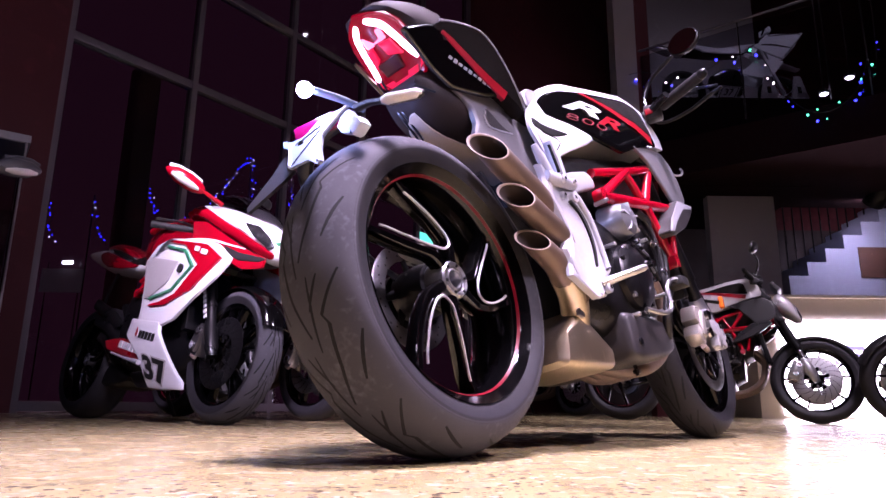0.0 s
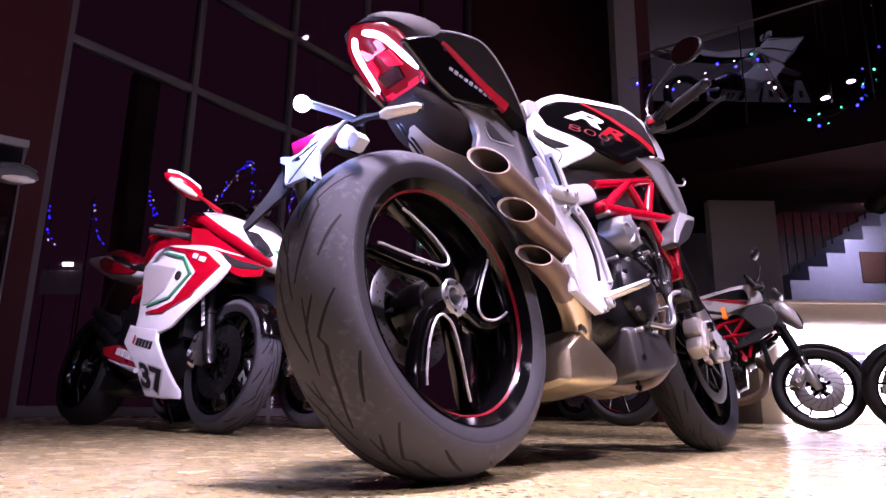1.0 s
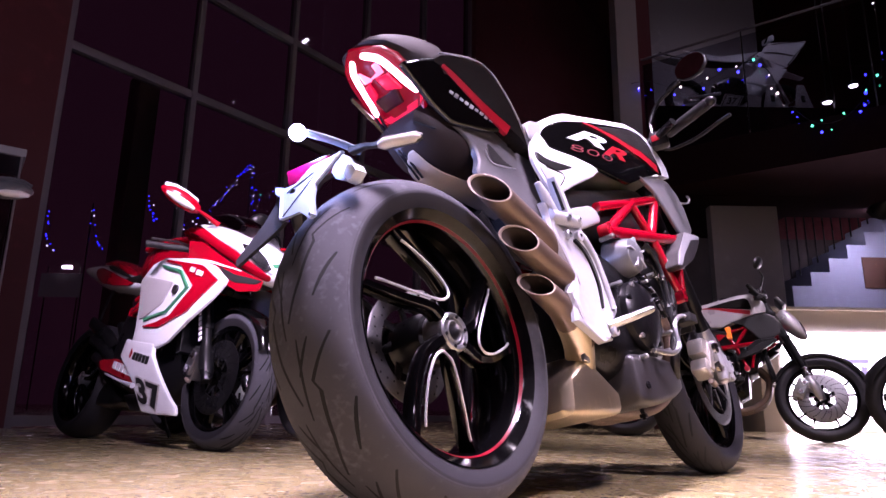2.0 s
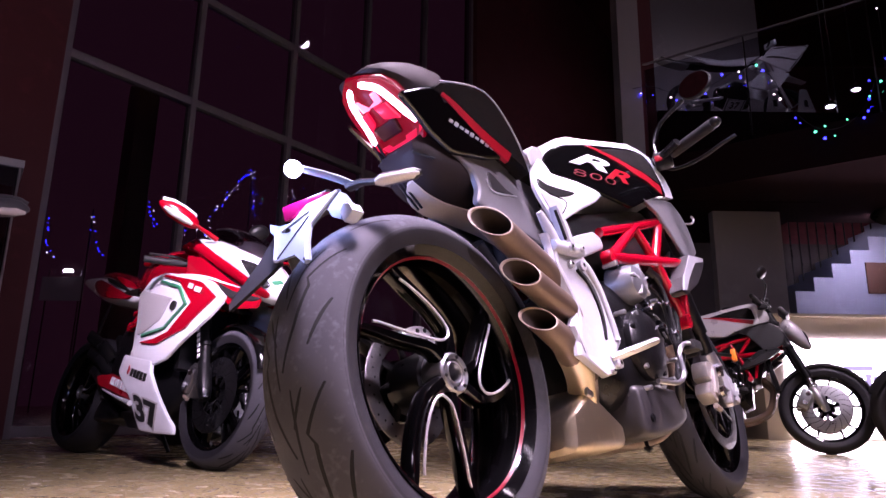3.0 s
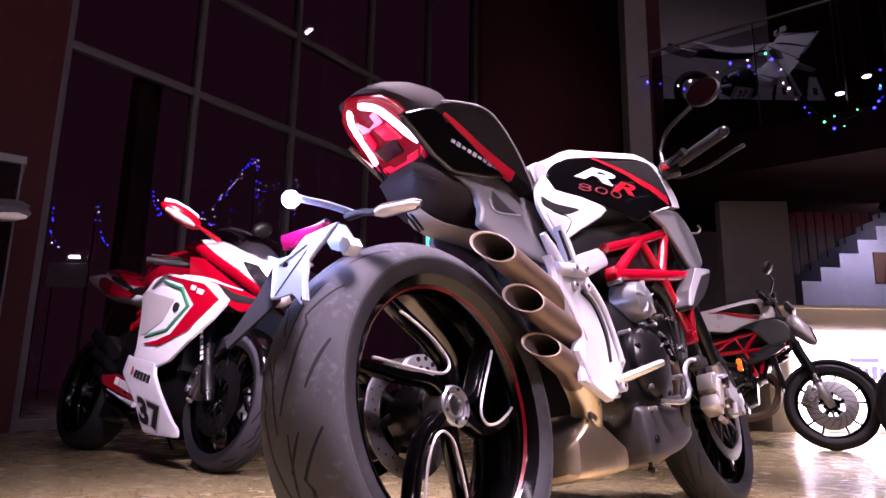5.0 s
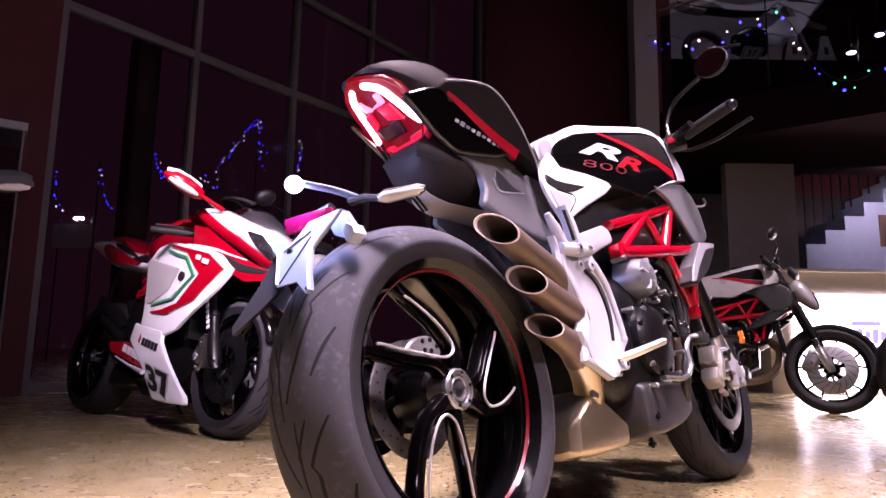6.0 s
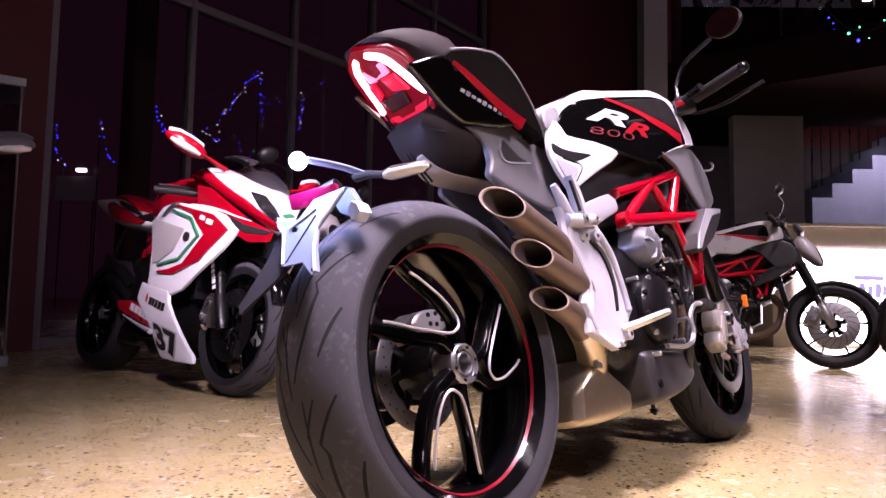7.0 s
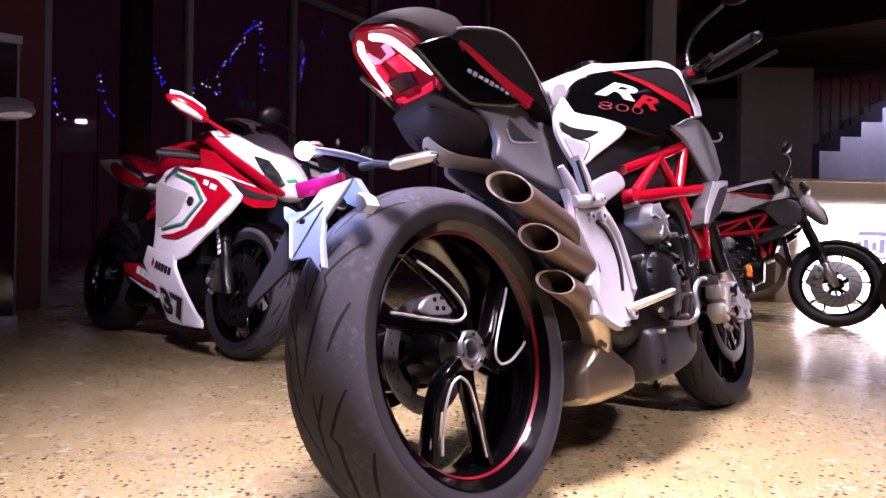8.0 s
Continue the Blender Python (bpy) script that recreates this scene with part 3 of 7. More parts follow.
def spoke_leg(bm, path, wide, deep):
    """A flat-sided leg along a path in the wheel's plane; rows of width and depth follow it."""
    rings = []
    for i, p in enumerate(path):
        way = (path[min(i + 1, len(path) - 1)] - path[max(i - 1, 0)]).normalized()
        nrm, f = way.cross(Vector((0, 1, 0))).normalized(), i / (len(path) - 1)
        w, d = wide[0] + (wide[1] - wide[0]) * f, deep[0] + (deep[1] - deep[0]) * f
        c = 0.3
        rings.append([p + nrm * a * w + Vector((0, b * d, 0)) for a, b in
                      ((-0.5, -c), (-c, -0.5), (c, -0.5), (0.5, -c), (0.5, c), (c, 0.5), (-c, 0.5), (-0.5, c))])
    return loft(bm, rings)


def sport_wheel(parent, R, half, bead, rim_half, spokes, first, outer, disc_sides, rear=False, stripe=True, detail=True, edges=True, disc_steel=None, dusty=False):
    """A cast wheel with its axle on the y axis: tyre, rim, split spokes with machined edges, hub, discs."""
    wheel = new("wheel")
    wheel.parent = parent
    tyre = part("tyre", tyre_mesh(R, half, bead), RUBBER, wheel, "worn black road tyre")
    if detail or dusty:
        part("tread", tread_grooves(R, half, bead, 8), GROOVE, tyre)
    # Pale band only on tyres the lamps reach; light is in its colour.
    if dusty:
        mid_r = bead + 0.36 * (R - bead)
        prof = [(mid_r + (R - mid_r) * math.cos(radians(a)) + (0.0004 if abs(a) < 83 else -0.001), half * math.sin(radians(a))) for a in (-83, *range(-82, 83, 8), 83)]
        part("tread_band", lathe(bmesh.new(), prof, 112), TREAD, tyre, "pale scuffed tread surface with blue lamplight in its colour")
    rim = part("rim", rim_mesh(bead, rim_half), RIM_BLACK, wheel, "gloss black cast rim")
    if stripe:
        bm = bmesh.new()
        lathe(bm, [(bead - 0.0142, -rim_half + 0.0144), (bead - 0.0176, -rim_half + 0.0200), (bead - 0.0166, -rim_half + 0.0206), (bead - 0.0130, -rim_half + 0.0148), (bead - 0.0142, -rim_half + 0.0144)], 96)
        part("pinstripe", bm, RIM_RED, rim, "thin red rim stripe")
    for k in range(spokes):
        mid = first + 360 / spokes * k
        bm = bmesh.new()
        if spokes == 3:
            # the split spoke: a window with a machined edge between two legs, apex proud by the hub
            def at(r, deg, lift=0.0):
                return polar(r, mid - 6 + deg, (outer - 0.030 + 0.022 * min(1.0, max(0.0, (r - 0.07) / 0.12))) + lift)
            leg_a = [(0.036, 84), (0.072, 86), (0.090, 90), (0.125, 101), (0.169, 111.5), (bead - 0.018, 118)]
            leg_b = [(0.036, 132), (0.068, 140), (0.118, 153), (0.175, 157.5), (bead - 0.018, 160)]
            for leg in (leg_a, leg_b):
                spoke_leg(bm, [Vector(p) + Vector((0, 0.020, 0)) for p in spline([at(*q) for q in leg], 4)], (0.024, 0.017), (0.030, 0.034))
            edge = [(0.190, 119.5), (0.169, 115.5), (0.125, 106), (0.090, 97.5), (0.071, 97), (0.062, 106), (0.068, 127), (0.118, 147), (0.175, 153.5), (0.190, 155)]
            line = [at(r, a, -0.001) for r, a in edge]
        else:
            def at(r, s, f):
                return polar(r, mid + s * 12 * f, outer * (1.08 if r < 0.12 else 1.0 - 0.3 * max(0, r - 0.15) / 0.06))
            for s in (-1, 1):
                path = [at(0.030, s, 0.9), at(0.060, s, 0.62), at(0.085, s, 0.66), at(0.12, s, 0.82), at(0.165, s, 1.0), at(bead - 0.018, s, 1.16)]
                spoke_leg(bm, [Vector(p) for p in spline(path, 4)], (0.026, 0.024) if detail else (0.018, 0.013), (0.036, 0.040))
            line = []
        spoke = part("spoke", bm, RIM_BLACK, wheel, "gloss black split spoke with machined edges")
        if not (edges and line):
            continue
        bm = bmesh.new()
        tube(bm, [Vector(p) for p in spline(line, 4)], 0.0026, 6)
        part("machined_edge", bm, BRIGHT_EDGE, spoke, "bare machined edge")
    bm = bmesh.new()
    lathe(bm, [(0.0, -rim_half * 0.4), (0.036, -rim_half * 0.45), (0.050, -rim_half * 0.35), (0.054, 0.0), (0.050, rim_half * 0.6), (0.0, rim_half * 0.6)], 40)
    part("hub", bm, BLACK_METAL, wheel)
    if rear:
        bm = bmesh.new()
        y = -0.076
        lathe(bm, [(0.016, y + 0.030), (0.024, y + 0.006), (0.026, y + 0.002), (0.033, y), (0.037, y + 0.004), (0.038, y + 0.016), (0.041, y + 0.020), (0.043, y + 0.045), (0.016, y + 0.045)], 48)
        nut = part("axle_nut", bm, NUT_METAL, wheel, "bright machined axle nut")
        bm = bmesh.new()
        lathe(bm, [(0.024, y + 0.012), (0.0235, y + 0.006), (0.0205, y + 0.002), (0.0180, y + 0.002), (0.0165, y + 0.005), (0.0160, y + 0.026), (0.0120, y + 0.028), (0.0, y + 0.028)], 28)
        part("axle_end", bm, NUT_METAL, nut, "bright hollow axle end")
        for k in range(6):
            bm = bmesh.new()
            c = polar(0.0295, 60 * k + 12, y - 0.001)
            tube(bm, [c, c + Vector((0, 0.008, 0))], 0.0035, 8)
            part("nut_notch", bm, BLACK_METAL, nut)
    for y in disc_sides:
        bm = bmesh.new()
        big = 0.110 if rear else 0.160
        deep = 0.078 if disc_steel else 0.034
        lathe(bm, [(big - deep, y - 0.0025), (big - 0.004, y - 0.0025), (big, y - 0.001), (big, y + 0.001), (big - 0.004, y + 0.0025), (big - deep, y + 0.0025), (big - deep, y - 0.0025)], 72)
        disc = part("brake_disc", bm, disc_steel or DISC_METAL, wheel, "drilled steel brake disc")
        bm = bmesh.new()
        for k in range(96 if disc_steel else 36):
            r = big - 0.009 - (0.013 * (k % 5) if disc_steel else 0.007 * (k % 3))
            a = 3.75 * k if disc_steel else 10 * k
            for yy in (y - 0.0028, y + 0.0028):
                c = polar(r, a, yy)
                ring = [bm.verts.new(c + polar(0.0045 if disc_steel else 0.0024, 60 * j, 0)) for j in range(6)]
                bm.faces.new(ring)
        tagged(part("drillings", bm, GROOVE, disc), kind="stuff")
        for k in range(8):
            bm = bmesh.new()
            spoke_leg(bm, [polar(0.045, 45 * k, y), polar(big - 0.032, 45 * k + 9, y)], (0.012, 0.008) if disc_steel else (0.020, 0.012), (0.006, 0.005))
            part("carrier_arm", bm, disc_steel or BLACK_METAL, disc)
    return wheel


def tank_top(x):
    """Height of the fuel tank's spine, which climbs towards the steering head."""
    return float(np.interp(x, (0.43, 0.49, 0.537, 0.611, 0.75, 0.847, 0.93, 1.00, 1.045, 1.06), (0.908, 0.945, 0.966, 0.977, 1.006, 1.028, 1.040, 1.036, 0.980, 0.925)))


def tank_half(x, z):
    """Half width of the fuel tank: full at the knees, tucked in towards the top."""
    w = float(np.interp(x, (0.30, 0.44, 0.62, 0.85, 1.10), (0.104, 0.122, 0.168, 0.208, 0.215)))
    return w - 0.03 * max(0.0, (z - 0.86) / 0.2) ** 2.2


def tank_letters(text, x, z, size, wide=1.0, shear=0.25, slope=0.0, bold=0.012):
    def place(u, v, w):
        px, pz = x + u * wide, z + v + slope * u
        return (px, -(tank_half(px, pz) + 0.0062 + w), pz)
    return lettering(text, place, size, shear, 0.001, size * bold)


def tail_half(x, z):
    """Half width of the tail: narrow at the undertail, flaring upwards and towards the rider."""
    return min(0.158, max(0.060, 0.068 + 0.22 * (x - 0.05) + 0.42 * (z - 0.80)))


def on_lens(y, z, lift=0.0):
    """A point of the folded tail-light lens, which faces backwards and down."""
    return Vector((1.0728 + 0.637 * abs(y) - 1.272 * z - 0.62 * lift, y, z - 0.78 * lift))


def tail_unit(bike, lit):
    """Seat hump, tail light, side panels and the heat shield below."""
    tail = new("tail_unit")
    tail.parent = bike
    # cowl over the light: a thin visor with a sharp bright rear edge
    bm = bmesh.new()
    rows = []
    for x, low, half, top in ((-0.100, 0.940, 0.020, 0.944), (-0.090, 0.938, 0.044, 0.954), (-0.066, 0.932, 0.062, 0.967), (-0.036, 0.916, 0.076, 0.980), (-0.004, 0.893, 0.089, 0.991),
                              (0.028, 0.875, 0.103, 0.991), (0.060, 0.865, 0.114, 0.984), (0.100, 0.865, 0.116, 0.955), (0.130, 0.865, 0.112, 0.925)):
        mid = 0.45 * low + 0.55 * top
        edge = [(-half * 0.80, low), (-half, 0.5 * (low + mid)), (-half * 1.01, mid), (-half * 0.90, 0.4 * mid + 0.6 * top), (-half * 0.55, top - 0.10 * (top - mid)), (0.0, top)]
        rows.append([(x, y, z) for y, z in edge + [(-y, z) for y, z in edge[-2::-1]]])
    loft(bm, rows)
    cowl = part("cowl", bm, UNDERTAIL, tail, "black tail cowl", 30)
    # raised pad behind the rider: flat flared sides, crowned top
    crest = ((0.030, 0.915), (0.040, 0.925), (0.074, 0.932), (0.127, 0.937), (0.162, 0.933), (0.202, 0.914), (0.247, 0.880), (0.291, 0.839), (0.320, 0.806), (0.326, 0.795))
    foot = ((0.030, 0.905), (0.093, 0.890), (0.145, 0.868), (0.216, 0.838), (0.301, 0.806), (0.326, 0.790))
    at = lambda line, x: float(np.interp(x, [p[0] for p in line], [p[1] for p in line]))
    bm = bmesh.new()
    rows = []
    for x in np.linspace(0.030, 0.326, 24):
        zt, zb = at(crest, x), at(foot, x)
        wt, wb = tail_half(x, zt), tail_half(x, zb)
        zb = min(zb, zt - 0.004)
        edge = [(-wb, zb), (-(0.5 * wb + 0.5 * wt), 0.5 * (zb + zt)), (-(wt - 0.001), zt - 0.004), (-(wt - 0.006), zt), (-(wt - 0.035), zt + 0.004), (0.0, zt + 0.008)]
        rows.append([(x, y, z) for y, z in edge + [(-y, z) for y, z in edge[-2::-1]]])
    loft(bm, rows)
    hump = part("hump_pad", bm, SEAT_CLOTH, tail, "dark suede seat hump", 50)
    for s in (-1, 1):
        bm = bmesh.new()
        tube(bm, [Vector((x, s * (tail_half(x, z) + 0.0005), z)) for x, z in spline(crest[1:], 4)], 0.0022, 6)
        part("piping", bm, GREY_TRIM, hump, "pale seat piping")
    for s in (-1, 1):
        bm = bmesh.new()
        panel(bm, [(-0.050, 0.884), (0.000, 0.906), (0.030, 0.914), (0.054, 0.904), (0.143, 0.864), (0.255, 0.814), (0.198, 0.801), (0.102, 0.796), (0.045, 0.822), (0.002, 0.851)], tail_half, 0.014, 4, side=s)
        side_panel = part("side_panel", bm, BLACK_GLOSS, tail)
        bm = bmesh.new()
        strip(bm, [(0.050, 0.902), (0.084, 0.888), (0.143, 0.860), (0.191, 0.838), (0.258, 0.812)], lambda f: 0.006 + 0.014 * f, tail_half, 0.004, 0.010, side=s)
        part("red_flash", bm, RED_TRIM, side_panel, "red flash along the seat")
        for i in range(9):
            bm = bmesh.new()
            x = 0.080 + 0.0150 * i
            z = 0.857 - 0.265 * (x - 0.080)
            strip(bm, [(x, z), (x + 0.0105, z - 0.0028)], (0.006, 0.008, 0.005)[i % 3], tail_half, 0.0012, 0.002, side=s, k=1)
            part("name_bar", bm, GREY_TRIM, side_panel, "pale bar of a name")
        bm = bmesh.new()
        tube(bm, [(0.104, s * 0.070, 0.822), (0.104, s * 0.082, 0.822)], 0.0042, 10)
        part("panel_clip", bm, CHROME, side_panel, "bright round clip")
    # under-tail and heat shield
    bm = bmesh.new()
    keel = [(0.018, 0.790), (0.034, 0.762), (0.052, 0.742), (0.075, 0.728), (0.10, 0.722), (0.14, 0.718), (0.18, 0.717), (0.22, 0.722), (0.26, 0.745), (0.28, 0.770)]
    rings = []
    for x, z in keel:
        half, top = float(np.interp(x, (0.018, 0.06, 0.12), (0.040, 0.058, 0.066))), float(np.interp(x, (0.018, 0.05, 0.15, 0.28), (0.812, 0.846, 0.838, 0.810)))
        low = [(-half, 0.5 * top + 0.5 * z), (-0.92 * half, 0.35 * top + 0.65 * z), (-0.70 * half, 0.20 * top + 0.80 * z), (-0.40 * half, 0.07 * top + 0.93 * z), (-0.10 * half, z + 0.0006), (0.02, z), (0.056, z + 0.003)]
        rings.append([(x, y, zz) for y, zz in [(-0.97 * half, top), (-half, 0.8 * top + 0.2 * z), *low, (0.062, 0.5 * top + 0.5 * z), (half * 0.97, top)]])
    loft(bm, rings)
    part("undertail", bm, UNDERTAIL, tail, "matt black undertail")
    for i in range(2):
        bm = bmesh.new()
        strip(bm, [(0.016 + 0.017 * i, 0.788 - 0.004 * i), (0.044 + 0.017 * i, 0.781 - 0.004 * i)], 0.0045, lambda x, z: 0.041 + 0.43 * (x - 0.018), 0.002, 0.006, k=2)
        part("vent_slot", bm, GROOVE, tail)
    bm = bmesh.new()
    rings = []
    for x, z, near, far in ((0.046, 0.744, -0.001, 0.010), (0.056, 0.736, -0.004, 0.024), (0.075, 0.7255, -0.006, 0.040), (0.10, 0.7195, -0.006, 0.050), (0.14, 0.7155, -0.006, 0.057), (0.20, 0.715, -0.010, 0.061), (0.28, 0.716, -0.020, 0.062), (0.36, 0.712, -0.030, 0.064), (0.42, 0.700, -0.03, 0.062)):
        rings.append([(x, near - 0.002, z + 0.001), (x, near, z - 0.0015), (x, far, z - 0.004), (x, far + 0.003, z - 0.001), (x, far, z + 0.002), (x, near, z + 0.0025)])
    loft(bm, rings)
    part("heat_shield", bm, SHIELD_METAL, tail, "beige heat shield")
    for y in (0.030, 0.040):
        bm = bmesh.new()
        tube(bm, [Vector(p) for p in spline([(0.010, y + 0.020, 0.846), (0.022, y + 0.006, 0.800), (0.044, y - 0.006, 0.752), (0.090, y - 0.012, 0.700)], 4)], 0.0030, 6)
        part("cable", bm, BLACK_METAL, tail)
    # tail light: a folded kite-shaped lens
    light = new("tail_light")
    light.parent = bike
    side = [(0.0, 0.932), (0.030, 0.932), (0.056, 0.928), (0.070, 0.914), (0.076, 0.886), (0.072, 0.852), (0.056, 0.832), (0.028, 0.812)]
    rim = side + [(-y, z) for y, z in side[:0:-1]]
    mid = (0.0, 0.872)
    bm = bmesh.new()
    loft(bm, [[on_lens(mid[0] + (y - mid[0]) * f, mid[1] + (z - mid[1]) * f, lift) for y, z in rim] for f, lift in ((0.9, -0.03), (1.0, -0.002), (1.0, 0.004), (0.965, 0.008), (0.90, 0.004), (0.55, 0.002), (0.1, 0.002))])
    part("lens", bm, RED_LENS if lit else RED_LENS_OFF, light, "glowing red lens" if lit else "unlit red lens", 60)
    for s in (-1, 1):
        bm = bmesh.new()
        line = [on_lens(y, z, 0.004) for y, z in spline([(s * 0.012, 0.921), (s * 0.036, 0.912), (s * 0.047, 0.890), (s * 0.053, 0.872), (s * 0.061, 0.857)], 5)]
        tube(bm, line, [0.0045] + [0.0072] * (len(line) - 2) + [0.0062], 8)
        part("light_bar", bm, LIGHT_BAR if lit else RED_LENS_OFF, light, "bright white-pink light bar" if lit else "unlit light bar")
    for name, spots, deep, mat, words in (
            ("reflector_core", ((-0.030, 0.909), (0.030, 0.909), (0.028, 0.892), (0.004, 0.884), (-0.028, 0.892)), 0.003, LIGHT_GLOW, "pink glowing core"),
            ("core_facet", ((-0.034, 0.890), (-0.010, 0.886), (-0.014, 0.868), (-0.040, 0.866)), 0.010, FACET, "bright red facet"),
            ("core_facet", ((0.034, 0.890), (0.010, 0.886), (0.014, 0.868), (0.040, 0.866)), 0.010, FACET, "bright red facet"),
            ("inner_block", ((-0.030, 0.868), (0.030, 0.868), (0.026, 0.846), (-0.026, 0.846)), 0.010, LENS_BLOCK, "dark red inner block"),
            ("lower_facet", ((-0.050, 0.845), (0.050, 0.845), (0.030, 0.820), (-0.030, 0.820)), 0.007, FACET, "bright red lower facet"),
            ("side_facet", ((-0.072, 0.866), (-0.058, 0.848), (-0.050, 0.838), (-0.068, 0.850)), 0.007, FACET, "bright red side facet"),
            ("side_facet", ((0.072, 0.866), (0.058, 0.848), (0.050, 0.838), (0.068, 0.850)), 0.007, FACET, "bright red side facet")):
        c = np.mean(spots, 0)
        bm = bmesh.new()
        loft(bm, [[on_lens(c[0] + (y - c[0]) * f, c[1] + (z - c[1]) * f, lift) for y, z in spots] for f, lift in ((1.0, -0.006), (1.0, deep), (0.8, deep + 0.002))])
        part(name, bm, mat if lit else RED_LENS_OFF, light, words if lit else "")
    return tail


def plate_holder(bike, lit):
    """Number-plate bracket on the swingarm, with its lamp and both indicators on stalks."""
    hold = new("plate_holder")
    hold.parent = bike
    bm = bmesh.new()
    bend = [Vector(p) for p in spline([(0.02, 0.135, 0.40), (-0.10, 0.150, 0.50), (-0.17, 0.13, 0.59), (-0.185, 0.06, 0.632), (-0.185, 0.0, 0.640)], 6)]
    tube(bm, bend, 0.020, 10, 0.6)
    part("arm", bm, BLACK_SATIN, hold)
    # bracket: a folded plate that faces backwards, with a spur at the foot
    fall = lambda y, z: -0.275 - 0.119 * (y - 0.012) + 0.578 * (z - 0.562)

    def sheet(outline, lift=0.0, th=0.007):
        bm = bmesh.new()
        loft(bm, [[(fall(y, z) - lift + d, y, z) for y, z in outline] for d in (0.0, th)])
        return bm

    outline = [(0.082, 0.604), (0.047, 0.585), (0.018, 0.581), (-0.002, 0.612), (-0.071, 0.614), (-0.057, 0.583), (-0.039, 0.550), (-0.054, 0.512), (-0.079, 0.469), (-0.072, 0.465), (-0.037, 0.494), (0.010, 0.497), (0.044, 0.561), (0.069, 0.582)]
    plate = part("bracket", sheet(outline), PLATE_PAINT, hold, "pale painted bracket")
    part("bracket_wing", sheet([(0.069, 0.582), (0.044, 0.561), (0.010, 0.497), (0.024, 0.482), (0.085, 0.436), (0.098, 0.452), (0.074, 0.520)], -0.012), POD_GREY, plate, "dark grey wing behind the bracket")
    for edge in ([(0.047, 0.574), (0.008, 0.500)], [(-0.070, 0.610), (-0.040, 0.552), (-0.053, 0.512), (-0.076, 0.470)], [(0.030, 0.566), (-0.020, 0.590)]):
        bm = bmesh.new()
        tube(bm, [(fall(y, z) - 0.001, y, z) for y, z in edge], 0.0026, 6)
        part("folded_edge", bm, BRACKET_EDGE, plate, "folded edge painted brighter as lit")
    bm = bmesh.new()
    tube(bm, [(fall(y, z) - 0.0005, y, z) for y, z in ((-0.025, 0.577), (0.003, 0.501))], 0.0016, 6)
    part("fold_line", bm, GROOVE, plate)
    for y, z, r in ((0.014, 0.560, 0.0062), (-0.070, 0.474, 0.003)):
        bm = bmesh.new()
        c = Vector((fall(y, z) - 0.0015, y, z))
        tube(bm, [c, c + Vector((0.006, 0, 0))], r, 12)
        part("bracket_hole", bm, GROOVE, plate)
    bm = bmesh.new()
    web = [(-0.020, 0.602), (-0.029, 0.585), (-0.050, 0.573), (-0.054, 0.583), (-0.072, 0.592), (-0.055, 0.621), (-0.037, 0.623)]
    loft(bm, [[(-0.215 + d, y, z) for y, z in web] for d in (0.0, 0.014)])
    part("lamp_web", bm, PLATE_PAINT, hold, "pale web beside the bracket")
    bm = bmesh.new()
    tab = [(-0.054, 0.583), (-0.064, 0.560), (-0.079, 0.556), (-0.102, 0.563), (-0.093, 0.580), (-0.072, 0.592)]
    loft(bm, [[(-0.213 + d + 0.25 * (y + 0.054), y * k - 0.075 * (1 - k), z * k + 0.574 * (1 - k)) for y, z in tab] for d, k in ((-0.010, 0.86), (-0.006, 1.0), (0.012, 1.0))])
    part("lamp_tab", bm, BRACKET_EDGE, hold, "tab of the lamp bracket, painted brighter as lit")
    bm = bmesh.new()
    box(bm, (-0.208, 0.040, 0.634), (0.022, 0.106, 0.028), (6, -14, 3), 0.004)
    part("reflector", bm, REFLECTOR if lit else RED_LENS_OFF, hold, "magenta-red reflector")
    bm = bmesh.new()
    tube(bm, [Vector(p) for p in spline([(-0.145, -0.030, 0.662), (-0.19, -0.014, 0.676), (-0.245, 0.004, 0.684)], 5)], 0.009, 10, 0.6)
    part("lamp_arm", bm, PLATE_PAINT, hold, "pale arm of the plate lamp")
    for s in (-1,):
        bm = bmesh.new()
        base, tip = Vector((-0.175, s * 0.035, 0.650)), Vector((-0.168, s * 0.098, 0.636))
        tube(bm, [base, (base + tip) / 2 + Vector((0, 0, 0.004)), tip], [0.011, 0.009, 0.008], 10, 0.7)
        stalk = part("indicator_stalk", bm, BLACK_SATIN, hold)
        bm = bmesh.new()
        end = tip + Vector((0.050, s * 0.060, 0.006))
        tube(bm, [tip + (tip - end) * 0.06, tip + (end - tip) * 0.15, tip + (end - tip) * 0.85, end], [0.008, 0.0155, 0.0135, 0.006], 12, 0.75)
        part("indicator_shell", bm, BLACK_SATIN, stalk)
        bm = bmesh.new()
        off = Vector((-0.006, 0, -0.003))
        tube(bm, [tip + off, tip + off + (end - tip) * 0.15, tip + off + (end - tip) * 0.85, end + off], [0.006, 0.0135, 0.0115, 0.004], 12, 0.72)
        part("indicator_lens", bm, CLEAR_LENS, stalk, "clear ribbed indicator lens")
    if lit:
        bm = bmesh.new()
        bmesh.ops.create_uvsphere(bm, u_segments=16, v_segments=10, radius=0.0150, matrix=Matrix.Translation((-0.260, 0.009, 0.681)))
        part("led", bm, LED, hold, "dazzling blue-white lamp")
        data = bpy.data.lights.new("led_lamp", "POINT")
        data.energy, data.color, data.shadow_soft_size = 9.0, (0.45, 0.60, 1.0), 0.04
        lamp = new("led_lamp", data)
        lamp.matrix_world = bike.matrix_world @ Matrix.Translation((-0.262, 0.036, 0.700))
    return hold


